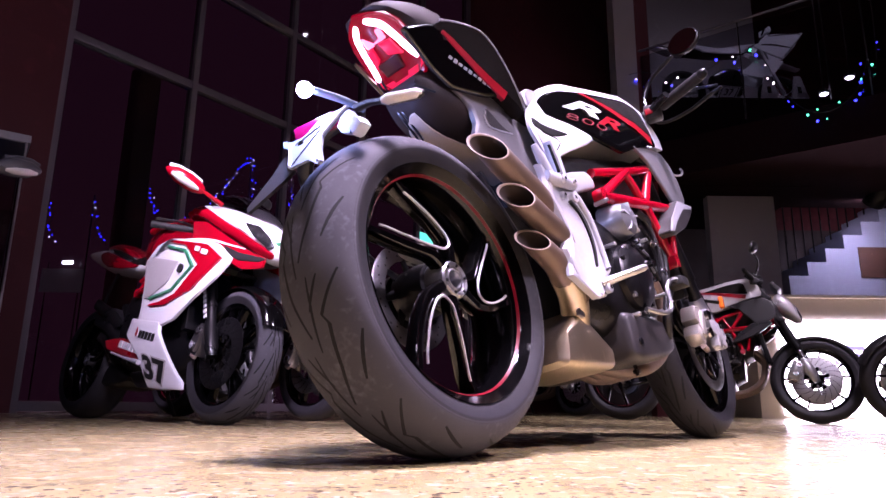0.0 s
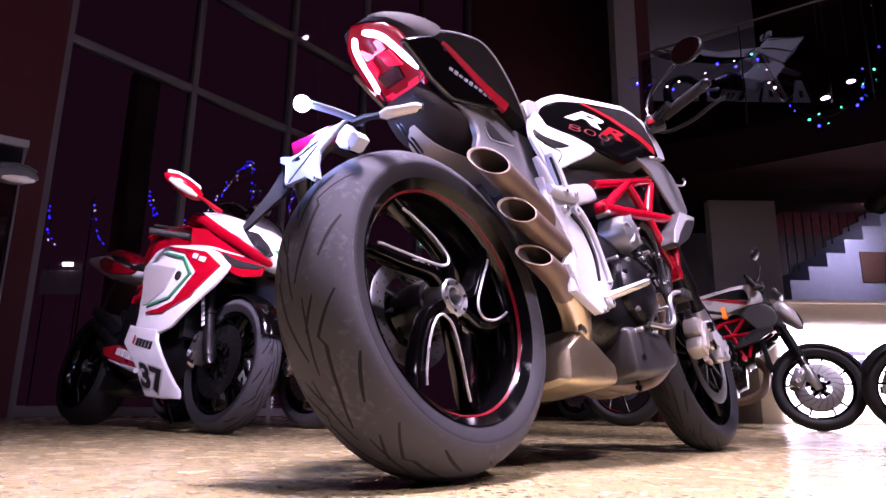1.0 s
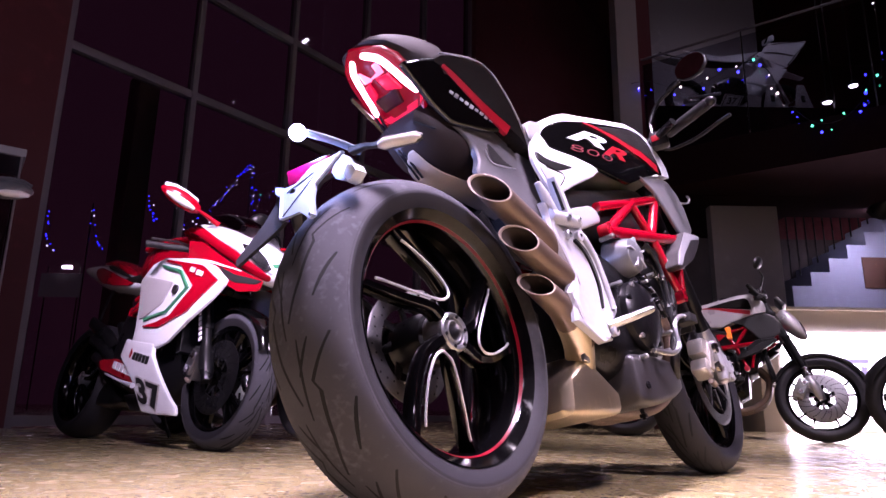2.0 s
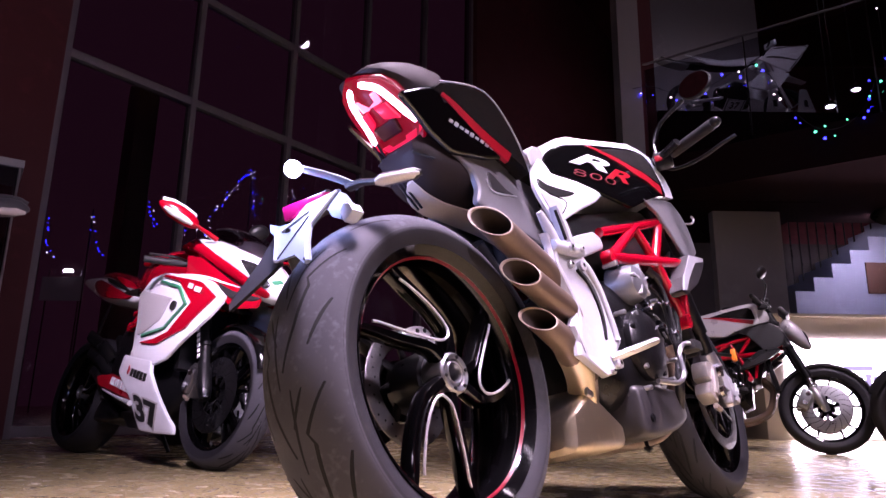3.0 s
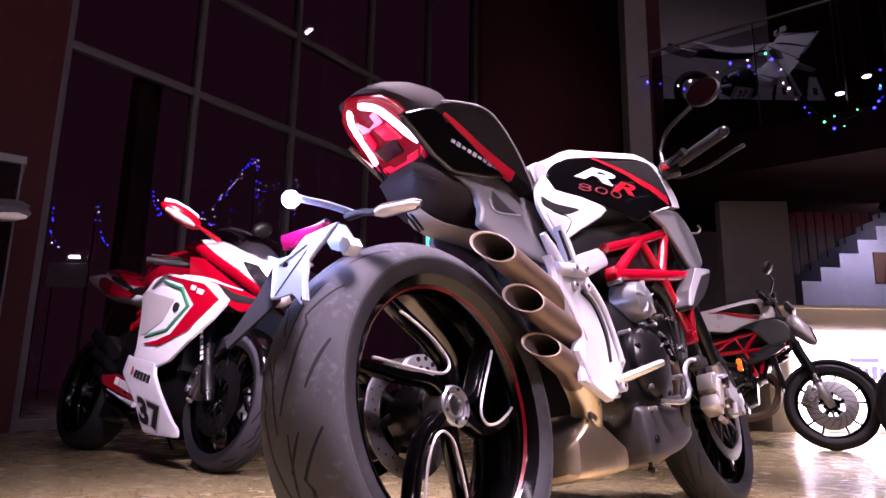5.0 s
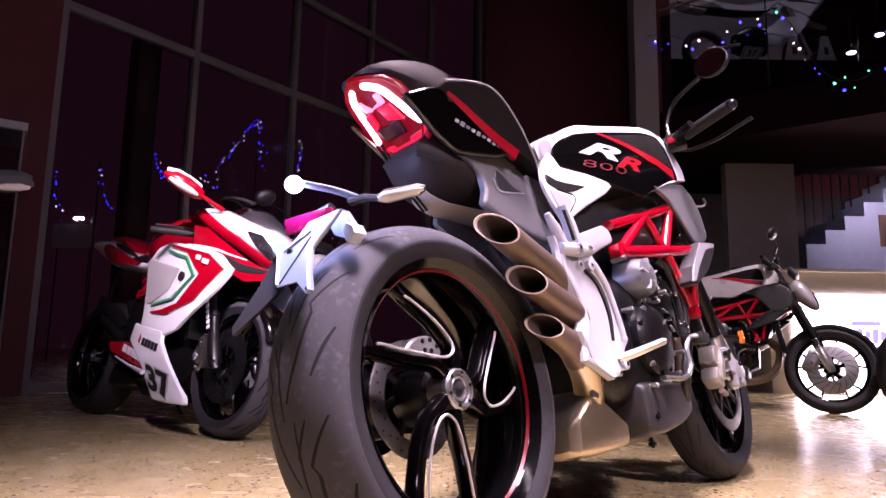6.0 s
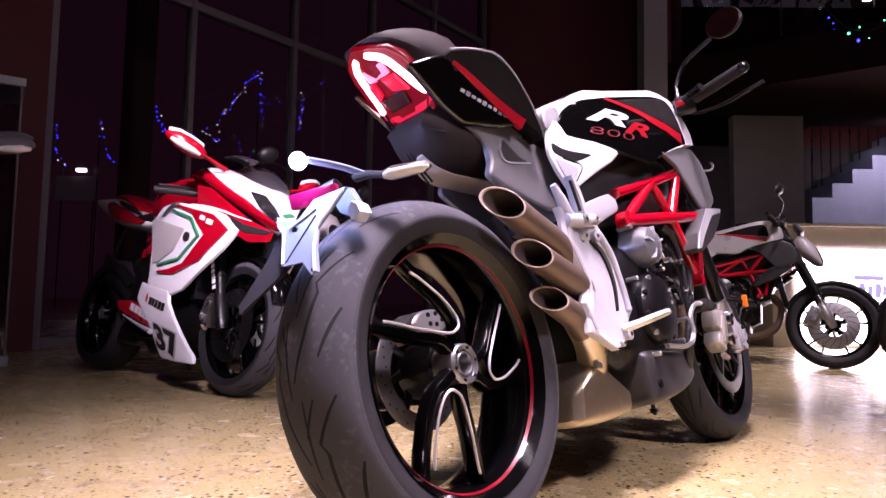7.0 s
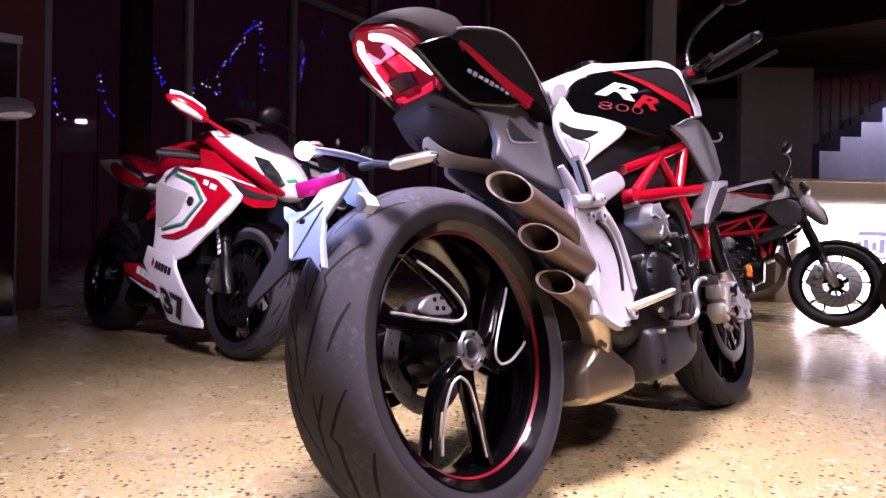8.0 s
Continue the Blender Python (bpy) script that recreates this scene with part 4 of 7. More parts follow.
def trellis(bike):
    """The red tubular frame, tube by tube, on both sides."""
    fr = new("trellis_frame")
    fr.parent = bike
    for s in (-1, 1):
        a, b = (0.585, 0.147, 0.690), (0.600, 0.152, 0.620)
        u, t = (0.775, 0.168, 0.742), (0.925, 0.188, 0.785)
        m, c, d = (0.832, 0.180, 0.643), (0.965, 0.200, 0.655), (0.905, 0.190, 0.475)
        d2 = (0.935, 0.185, 0.482)
        for p, q, r in ((a, u, 0.013), (u, t, 0.014), (b, u, 0.015), (b, m, 0.018), (m, c, 0.017), (u, m, 0.012), (t, m, 0.014), (m, d, 0.014), (c, d2, 0.012), (t, (1.06, 0.06, 0.83), 0.015), (c, (1.10, 0.05, 0.72), 0.014)):
            bm = bmesh.new()
            tube(bm, [(p[0], s * p[1], p[2]), (q[0], s * q[1], q[2])], r, 14)
            part("frame_tube", bm, RED_PAINT, fr)
        for p, r in ((b, 0.023), (d, 0.020)):
            bm = bmesh.new()
            w = 0.014
            tube(bm, [(p[0] - 0.004, s * (p[1] - w), p[2]), (p[0] - 0.004, s * (p[1] + w), p[2])], r, 18)
            tube(bm, [(p[0] - 0.004, s * (p[1] + w - 0.002), p[2]), (p[0] - 0.004, s * (p[1] + w + 0.001), p[2])], r * 0.62, 14)
            part("frame_lug", bm, RED_PAINT, fr)
    bm = bmesh.new()
    tube(bm, [(1.045, 0, 0.90), (1.125, 0, 0.72)], 0.036, 18)
    part("steering_head", bm, RED_PAINT, fr)
    return fr


def front_end(bike, steer, mudguard=True, naked=True, detail=True, stripe=True, fork_ink=None, bowl=None):
    """Fork, front wheel, clamps, bar, controls, mirrors and headlamp, all turning with the bar."""
    fork_dir = Vector((math.sin(radians(24.5)), 0, -math.cos(radians(24.5))))
    head = Vector((1.085, 0, 0.82))
    root = new("front_end")
    root.parent = bike
    turn = Matrix.Translation(head) @ Matrix.Rotation(radians(steer), 4, -fork_dir) @ Matrix.Translation(-head)
    root.matrix_basis = turn
    axle = Vector((1.355, 0, 0.300))
    wheel = sport_wheel(root, 0.300, 0.062, 0.2325, 0.052, 5, 20, -0.018, (-0.066, 0.066), stripe=stripe, detail=detail, edges=False, disc_steel=None if detail else DARK_METAL if fork_ink else ALU, dusty=bool(fork_ink))
    wheel.location = axle
    for s in (-1, 1):
        top, low = axle - fork_dir * 0.74 + Vector((0, s * 0.105, 0)), axle + Vector((-0.012, s * 0.105, 0))
        leg = new("fork_leg")
        leg.parent = root
        bm = bmesh.new()
        tube(bm, [top, top + fork_dir * 0.52], 0.027, 16)
        part("upper_tube", bm, BLACK_METAL, leg)
        bm = bmesh.new()
        tube(bm, [top + fork_dir * 0.51, low - fork_dir * 0.05], 0.0215, 16)
        part("slider_tube", bm, BLACK_METAL if fork_ink or detail else CHROME, leg, "" if fork_ink or detail else "bright fork slider")
        bm = bmesh.new()
        tube(bm, [low - fork_dir * 0.15, low - fork_dir * 0.10, low - fork_dir * 0.02, low + fork_dir * 0.03], [0.024, 0.030, 0.031, 0.022], 14)
        box(bm, low + Vector((-0.055, s * -0.004, 0.062)), (0.085, 0.020, 0.035), (0, 30, 0), 0.005)
        part("fork_foot", bm, BLACK_METAL if fork_ink else ALU, leg, "" if fork_ink else "bare aluminium fork foot")
        if detail:
            bm = bmesh.new()
            foot = axle + Vector((-0.015, s * 0.118, 0.030))
            box(bm, foot, (0.115, 0.034, 0.060), (0, 20, 0), 0.012)
            box(bm, foot + Vector((-0.045, 0, 0.036)), (0.050, 0.032, 0.070), (0, -14, 0), 0.010)
            box(bm, foot + Vector((0.040, 0, -0.028)), (0.036, 0.034, 0.060), (0, 24, 0), 0.010)
            box(bm, foot + Vector((-0.020, 0, -0.030)), (0.024, 0.030, 0.056), (0, 12, 0), 0.008)
            casting = part("axle_clamp", bm, WHITE_CAST, leg, "pale cast axle clamp")
            for dx, dz in ((-0.052, 0.052), (0.044, -0.036), (0.020, 0.012)):
                bm = bmesh.new()
                q = foot + Vector((dx, s * 0.016, dz))
                tube(bm, [q, q + Vector((0, s * 0.006, 0))], 0.0075, 10)
                part("clamp_bolt", bm, BLACK_METAL, leg)
        cal = new("brake_caliper")
        cal.parent = root
        bm = bmesh.new()
        c = axle + (Vector((-0.150, s * 0.100, 0.035)) if detail else Vector((-0.125, s * 0.092, 0.055)))
        if detail:
            box(bm, c + Vector((0, 0, 0.032)), (0.060, 0.054, 0.058), (0, 24, 0), 0.012)
            box(bm, c + Vector((-0.018, 0, -0.030)), (0.060, 0.054, 0.046), (0, 34, 0), 0.012)
            box(bm, c + Vector((0.004, s * 0.024, 0.004)), (0.030, 0.022, 0.092), (0, 24, 0), 0.008)
        else:
            box(bm, c, (0.080, 0.056, 0.140), (0, 24, 0), 0.013)
            box(bm, c + Vector((0.006, s * 0.026, 0.0)), (0.060, 0.036, 0.112), (0, 24, 0), 0.012)
        box(bm, c + Vector((0.062, s * 0.004, 0.045)), (0.060, 0.024, 0.040), (0, 24, 0), 0.008)
        part("caliper_body", bm, PALE_CAST if detail else DISC_METAL if fork_ink else ALU, cal, "pale silver caliper body" if detail else "bare aluminium caliper body")
        for dz in (-0.030, 0.030):
            bm = bmesh.new()
            q = c + Vector((0.010 + dz * 0.4, s * 0.040, dz))
            tube(bm, [q, q + Vector((0, s * 0.010, 0))], 0.017, 16)
            part("piston_cap", bm, CHROME, cal)
        bm = bmesh.new()
        q = c + Vector((-0.03, s * 0.02, -0.07))
        tube(bm, [q, q + Vector((0.03, 0, -0.012))], 0.009, 10)
        part("bleed_bolt", bm, PIPE_EDGE, cal)
    for along, wide in ((0.66, 0.145), (0.47, 0.135)):
        bm = bmesh.new()
        box(bm, axle - fork_dir * along, (0.075, 2 * wide, 0.032), (0, 24.5, 0), 0.008)
        part("fork_clamp", bm, BLACK_METAL, root)
    if mudguard:
        bm = bmesh.new()
        rings = []
        for i in range(15):
            a = radians(20 + 10 * i)
            rings.append([axle + Vector(((0.318 + d) * math.cos(a), 0.066 * math.sin(b) * 1.05, (0.318 + d) * math.sin(a))) + Vector((-(0.028) * (1 - math.cos(b)) * math.cos(a), 0, -0.028 * (1 - math.cos(b)) * math.sin(a)))
                          for d, sweep in ((0.0, range(-80, 81, 20)), (0.004, range(80, -81, -20))) for b in (radians(x) for x in sweep)])
        loft(bm, rings)
        part("mudguard", bm, BLACK_GLOSS if fork_ink else BLACK_SATIN, root)
    if fork_ink:
        bm = bmesh.new()
        low = axle + Vector((-0.012, -0.105, 0))
        for i in range(7):
            c = low - fork_dir * (0.17 + 0.026 * i)
            box(bm, c + Vector((0, -0.0285, 0)), (0.020, 0.004, 0.018), (0, -24.5, 0), 0.001)
        part("fork_bars", bm, fork_ink, root, "white bars down the fork")
    if not naked:
        return root
    for s in (-1, 1) if detail else ():
        bm = bmesh.new()
        tube(bm, [(1.318, s * 0.118, 0.435), (1.372, s * 0.150, 0.425)], 0.006, 8)
        stay = part("reflector_stay", bm, BLACK_METAL, root)
        bm = bmesh.new()
        box(bm, (1.380, s * 0.158, 0.424), (0.018, 0.016, 0.042), (0, 16, 0), 0.005)
        part("side_reflector", bm, AMBER, stay, "orange side reflector")
    # bar and controls
    clamp = Vector((1.060, 0, 1.010))
    bar = new("handlebar")
    bar.parent = root
    bm = bmesh.new()
    tube(bm, [Vector(p) for p in spline([(0.965, -0.30, 1.018), (1.045, -0.13, 0.995), (1.060, -0.05, 0.985), (1.060, 0.05, 0.985), (1.045, 0.13, 0.995), (0.965, 0.30, 1.018)], 6)], 0.0125, 12)
    part("bar_tube", bm, BLACK_METAL, bar)
    for s in (-1, 1):
        grip0, grip1 = Vector((1.005, s * 0.265, 1.008)), Vector((0.962, s * 0.412, 1.022))
        way = (grip1 - grip0).normalized()
        bm = bmesh.new()
        pts = [grip0 + (grip1 - grip0) * f / 12 for f in range(13)]
        tube(bm, pts, [0.0175 if i % 2 else 0.0165 for i in range(13)], 14)
        part("grip", bm, BLACK_MATT, bar, "black rubber grip")
        bm = bmesh.new()
        tube(bm, [grip1, grip1 + way * 0.006, grip1 + way * 0.018, grip1 + way * 0.024], [0.015, 0.0165, 0.014, 0.008], 12)
        part("bar_end", bm, BLACK_METAL, bar)
        bm = bmesh.new()
        box(bm, grip0 - way * 0.035 + Vector((-0.004, 0, -0.004)), (0.045, 0.055, 0.050), (0, 0, s * -16), 0.009)
        box(bm, grip0 - way * 0.075 + Vector((0.010, 0, 0.012)), (0.040, 0.030, 0.034), (0, 0, s * -16), 0.007)
        pod = part("switch_pod", bm, BLACK_SATIN, bar)
        bm = bmesh.new()
        box(bm, grip0 - way * 0.040 + Vector((-0.028, 0, -0.002)), (0.012, 0.024, 0.020), (0, 0, s * -16), 0.003)
        part("kill_switch", bm, RED_TRIM, pod, "red switch")
        bm = bmesh.new()
        tube(bm, [Vector(p) for p in spline([grip0 - way * 0.06 + Vector((0.03, 0, 0.0)), grip0 - way * 0.02 + Vector((0.060, 0, -0.022)), grip0 + way * 0.07 + Vector((0.072, 0, -0.036)),
                                             grip0 + way * 0.15 + Vector((0.060, 0, -0.042)), grip0 + way * 0.195 + Vector((0.064, 0, -0.042))], 5)], 0.0068, 8, 0.7)
        part("lever", bm, BLACK_METAL, bar)
        mir = new("mirror")
        mir.parent = root
        foot = grip0 - way * 0.055 + Vector((0.0, 0, 0.03))
        head_at = Vector((1.030, s * 0.385, 1.205))
        bm = bmesh.new()
        tube(bm, [Vector(p) for p in spline([foot, foot + Vector((0.02, 0, 0.055)), foot + Vector((0.035, s * 0.035, 0.115)), head_at + Vector((0, s * -0.045, -0.03))], 6)], 0.0065, 8)
        part("mirror_stem", bm, BLACK_METAL, mir)
        bm = bmesh.new()
        shell = Matrix.Translation(head_at) @ pose(0, 0, 0, 0, 14, s * 18)
        rings = []
        for d, f in ((0.026, 0.30), (0.020, 0.75), (0.008, 0.97), (0.0, 1.0), (-0.003, 0.97)):
            rings.append([shell @ Vector((d, f * 0.060 * math.cos(a), f * 0.050 * math.sin(a) + 0.012 * f * math.cos(a))) for a in (2 * math.pi * k / 24 for k in range(24))])
        loft(bm, rings)
        part("mirror_shell", bm, BLACK_SATIN, mir)
        bm = bmesh.new()
        rings = [[shell @ Vector((d, f * 0.060 * math.cos(a), f * 0.050 * math.sin(a) + 0.012 * f * math.cos(a))) for a in (2 * math.pi * k / 24 for k in range(24))] for d, f in ((-0.003, 0.93), (-0.0045, 0.93))]
        loft(bm, rings)
        part("mirror_glass", bm, MIRROR, mir)
    # headlamp and clocks
    lamp = new("headlamp")
    lamp.parent = root
    bm = bmesh.new()
    hull(bm, [(1.13, 0.82, 0.90, 0.060), (1.17, 0.775, 0.945, 0.085), (1.215, 0.735, 0.950, 0.088), (1.255, 0.725, 0.915, 0.075), (1.28, 0.73, 0.87, 0.056)], 24, 2.5, slope=-0.35)
    part("bowl", bm, bowl, lamp)
    bm = bmesh.new()
    hull(bm, [(1.265, 0.735, 0.88, 0.062), (1.288, 0.740, 0.862, 0.050), (1.297, 0.760, 0.835, 0.032)], 24, 2.4, slope=-0.35)
    part("glass", bm, LAMP_GLASS, lamp, "clear headlamp glass")
    bm = bmesh.new()
    box(bm, (1.15, 0, 1.0), (0.035, 0.17, 0.085), (0, -40, 0), 0.012)
    part("instrument_panel", bm, BLACK_SATIN, root)
    return root


def engine(bike):
    eng = new("engine")
    eng.parent = bike
    bm = bmesh.new()
    hull(bm, [(0.47, 0.28, 0.52, 0.10), (0.55, 0.245, 0.575, 0.145), (0.68, 0.235, 0.60, 0.155), (0.80, 0.25, 0.58, 0.140), (0.90, 0.30, 0.50, 0.11)], 28, 3.4)
    part("crankcase", bm, DARK_METAL, eng, "dark grey engine casing")
    bm = bmesh.new()
    hull(bm, [(0.70, 0.50, 0.66, 0.14), (0.80, 0.47, 0.70, 0.155), (0.92, 0.44, 0.68, 0.15), (0.98, 0.46, 0.62, 0.13)], 24, 4, slope=0.25)
    part("cylinder_head", bm, BLACK_METAL, eng)
    for s in (-1, 1):
        bm = bmesh.new()
        cover = [(0.0, s * 0.185), (0.045, s * 0.184), (0.075, s * 0.178), (0.090, s * 0.165), (0.092, s * 0.12)]
        lathe(bm, cover, 36, (0.66, 0, 0.40))
        part("clutch_cover" if s < 0 else "generator_cover", bm, DARK_METAL, eng)
        bm = bmesh.new()
        lathe(bm, [(0.0, s * 0.198), (0.030, s * 0.197), (0.044, s * 0.188), (0.050, s * 0.17), (0.055, s * 0.12)], 32, (0.655, 0, 0.555))
        part("pump_cover", bm, PUMP_GREY, eng, "grey round pump cover")
        for x, z, r in ((0.72, 0.560, 0.007), (0.79, 0.530, 0.006), (0.83, 0.45, 0.007), (0.81, 0.37, 0.006), (0.76, 0.315, 0.007), (0.60, 0.29, 0.006), (0.56, 0.47, 0.006), (0.585, 0.60, 0.007), (0.73, 0.50, 0.005)):
            bm = bmesh.new()
            tube(bm, [(x, s * 0.135, z), (x, s * 0.172, z), (x, s * 0.174, z)], [r, r, r * 0.6], 8)
            part("case_bolt", bm, ALU, eng)
        for k in range(5):
            bm = bmesh.new()
            a = 72 * k + 20
            box(bm, Vector((0.655, s * 0.192, 0.555)) + polar(0.030, a, 0), (0.030, 0.014, 0.006), (0, -a, 0), 0.002)
            part("pump_fin", bm, SILVER_COVER, eng)
        for i in range(10):
            bm = bmesh.new()
            a = 36 * i + 10
            c = polar(0.083, a, 0) + Vector((0.66, s * 0.166, 0.40))
            tube(bm, [c, c + Vector((0, s * 0.010, 0))], 0.0065, 8)
            part("cover_bolt", bm, ALU if i % 3 == 0 else BLACK_METAL, eng)
        bm = bmesh.new()
        for dx, dz, w in ((-0.06, 0.07, 30), (0.02, 0.09, -25), (0.06, -0.02, 60), (-0.02, 0.02, 10)):
            box(bm, (0.72 + dx, s * 0.168, 0.46 + dz), (0.075, 0.018, 0.008), (0, w, 0), 0.003)
        part("casing_rib", bm, DARK_METAL, eng)
    for s in (-1, 1):
        for line, r, mat in ((((0.735, 0.176, 0.560), (0.790, 0.178, 0.540), (0.812, 0.176, 0.480), (0.806, 0.174, 0.410)), 0.0045, BLACK_METAL),
                             (((0.800, 0.170, 0.620), (0.836, 0.176, 0.560), (0.846, 0.174, 0.470), (0.838, 0.170, 0.400), (0.850, 0.168, 0.330)), 0.0075, BLACK_SATIN)):
            bm = bmesh.new()
            tube(bm, [Vector((x, s * y, z)) for x, y, z in spline(line, 5)], r, 8)
            part("hose", bm, mat, eng)
        # Added chrome bars stand in for bright highlights on the hoses.
        for x, z, w in ((0.806, 0.520, 0.020), (0.842, 0.520, 0.022), (0.846, 0.440, 0.022), (0.700, 0.505, 0.016), (0.760, 0.452, 0.014), (0.740, 0.400, 0.014)):
            bm = bmesh.new()
            box(bm, (x, s * 0.176, z), (w, 0.016, 0.010), (0, 35 * (x - 0.75) * 10, 0), 0.002)
            part("hose_clip", bm, CHROME, eng, "small chrome bar added as a glint")
        for x, z, a, w in ((0.720, 0.470, 20, 0.030), (0.700, 0.440, -30, 0.024), (0.742, 0.425, 50, 0.020)):
            bm = bmesh.new()
            box(bm, (x, s * 0.1835, z), (w, 0.006, 0.0035), (0, a, 0), 0.001)
            part("cast_mark", bm, PUMP_GREY, eng)
    # radiator and hoses
    bm = bmesh.new()
    box(bm, (1.035, 0, 0.55), (0.035, 0.30, 0.30), (0, -14, 0), 0.006)
    part("radiator", bm, BLACK_METAL, eng)
    for s, pts in ((-1, [(0.88, -0.165, 0.40), (0.82, -0.175, 0.36), (0.78, -0.172, 0.30), (0.80, -0.15, 0.25)]), (-1, [(0.78, -0.165, 0.62), (0.86, -0.172, 0.58), (0.885, -0.172, 0.50), (0.87, -0.165, 0.42)]),
                   (1, [(0.88, 0.165, 0.42), (0.80, 0.178, 0.36), (0.74, 0.172, 0.30)])):
        bm = bmesh.new()
        tube(bm, [Vector(p) for p in spline(pts, 5)], 0.013, 10)
        part("hose", bm, BLACK_SATIN, eng)
    for y in (-0.075, 0.0, 0.075):
        bm = bmesh.new()
        tube(bm, [Vector(p) for p in spline([(0.97, y, 0.50), (1.03, y, 0.42), (1.00, y * 0.9, 0.28), (0.88, y * 0.7, 0.205), (0.70, y * 0.5, 0.185), (0.50, y * 0.3 - 0.02, 0.20)], 6)], 0.021, 12)
        part("header_pipe", bm, PIPE_METAL, eng)
    return eng


def exhaust(bike, steel=None):
    steel = steel or PIPE_METAL
    ex = new("exhaust")
    ex.parent = bike
    # (tip, root, turn) of the three slash-cut outlets
    for tip, mid, low, face, R in (((0.097, -0.141, 0.608), (0.278, -0.130, 0.540), (0.40, -0.100, 0.45), (-0.607, -0.793, 0.046), 0.0294),
                                   ((0.167, -0.143, 0.512), (0.337, -0.132, 0.456), (0.43, -0.100, 0.385), (-0.616, -0.785, 0.066), 0.0282),
                                   ((0.224, -0.128, 0.426), (0.318, -0.122, 0.389), (0.415, -0.105, 0.325), (-0.539, -0.800, 0.266), 0.0268)):
        t, m, l = Vector(tip), Vector(mid), Vector(low)
        way = (t - m).normalized()
        bm = bmesh.new()
        path = [Vector(p) for p in spline([l, m + (l - m) * 0.35, m, m + (t - m) * 0.5], 4)]
        n = 32
        cut = Vector(face).normalized()
        side = way.cross(Vector((0, 0, 1))).normalized()
        top = side.cross(way)
        rings = []
        for i, q in enumerate(path):
            w = (path[max(i - 1, 0)] - path[min(i + 1, len(path) - 1)]).normalized() * -1
            sd = (side - w * side.dot(w)).normalized()
            tp = sd.cross(w)
            r = R * (1.24 - 0.20 * i / len(path))
            rings.append([q + r * (math.cos(a) * sd + math.sin(a) * tp) for a in (2 * math.pi * k / n for k in range(n))])

        def slash(r, back=0.0):
            ring = []
            for k in range(n):
                a = 2 * math.pi * k / n
                o = t + r * (math.cos(a) * side + math.sin(a) * top)
                ring.append(o + way * (-(o - t).dot(cut) / way.dot(cut) - back))
            return ring
        rings.append(slash(R))
        loft(bm, rings, caps=False)
        pipe = part("outlet_pipe", bm, steel, ex, "heat-tinted brown outlet pipe" if steel is PIPE_METAL else "")
        bm = bmesh.new()
        loft(bm, [slash(R + 0.0002, 0.002), slash(R + 0.0004, 0.0), slash(R - 0.0002, -0.0006), slash(R - 0.0016, -0.0006), slash(R - 0.0024, 0.001), slash(R - 0.0026, 0.006)], caps=False)
        part("pipe_edge", bm, PIPE_EDGE if steel is PIPE_METAL else steel, pipe)
        bm = bmesh.new()
        inner = [slash(R - 0.0026, 0.004), slash(R - 0.0032, 0.05), slash(R - 0.005, 0.09)]
        loft(bm, inner, caps=False)
        bm.faces.new([bm.verts.new(p) for p in inner[-1]])
        part("bore", bm, PIPE_BORE, pipe, "dark sooty bore")
    bm = bmesh.new()
    tube(bm, [Vector(p) for p in spline([(0.352, -0.116, 0.372), (0.382, -0.110, 0.342), (0.415, -0.094, 0.310), (0.445, -0.070, 0.270)], 5)], 0.034, 18)
    part("collector", bm, MUFFLER_METAL if steel is PIPE_METAL else steel, ex)
    bm = bmesh.new()
    rings = []
    for x, lo, hi, y0, y1 in ((0.322, 0.176, 0.228, -0.078, 0.07), (0.338, 0.164, 0.256, -0.098, 0.09), (0.392, 0.158, 0.300, -0.106, 0.10), (0.41, 0.158, 0.298, -0.106, 0.10), (0.48, 0.160, 0.258, -0.104, 0.10), (0.545, 0.166, 0.222, -0.100, 0.10), (0.585, 0.184, 0.206, -0.085, 0.08)):
        rings.append(ring_of(x, (lo + hi) / 2, (y1 - y0) / 2, (hi - lo) / 2, 36, 7.0, (y0 + y1) / 2, 0.25))
    loft(bm, rings)
    part("silencer_box", bm, MUFFLER_METAL if steel is PIPE_METAL else steel, ex, "straw-tinted silencer box" if steel is PIPE_METAL else "")
    bm = bmesh.new()
    box(bm, (0.402, -0.112, 0.296), (0.026, 0.010, 0.040), (0, 12, 0), 0.003)
    part("clamp_tab", bm, ALU, ex)
    return ex


def cover_half(x):
    """Half width of the side covers, which flare forwards."""
    return float(np.interp(x, (0.28, 0.45, 0.63), (0.118, 0.146, 0.176)))


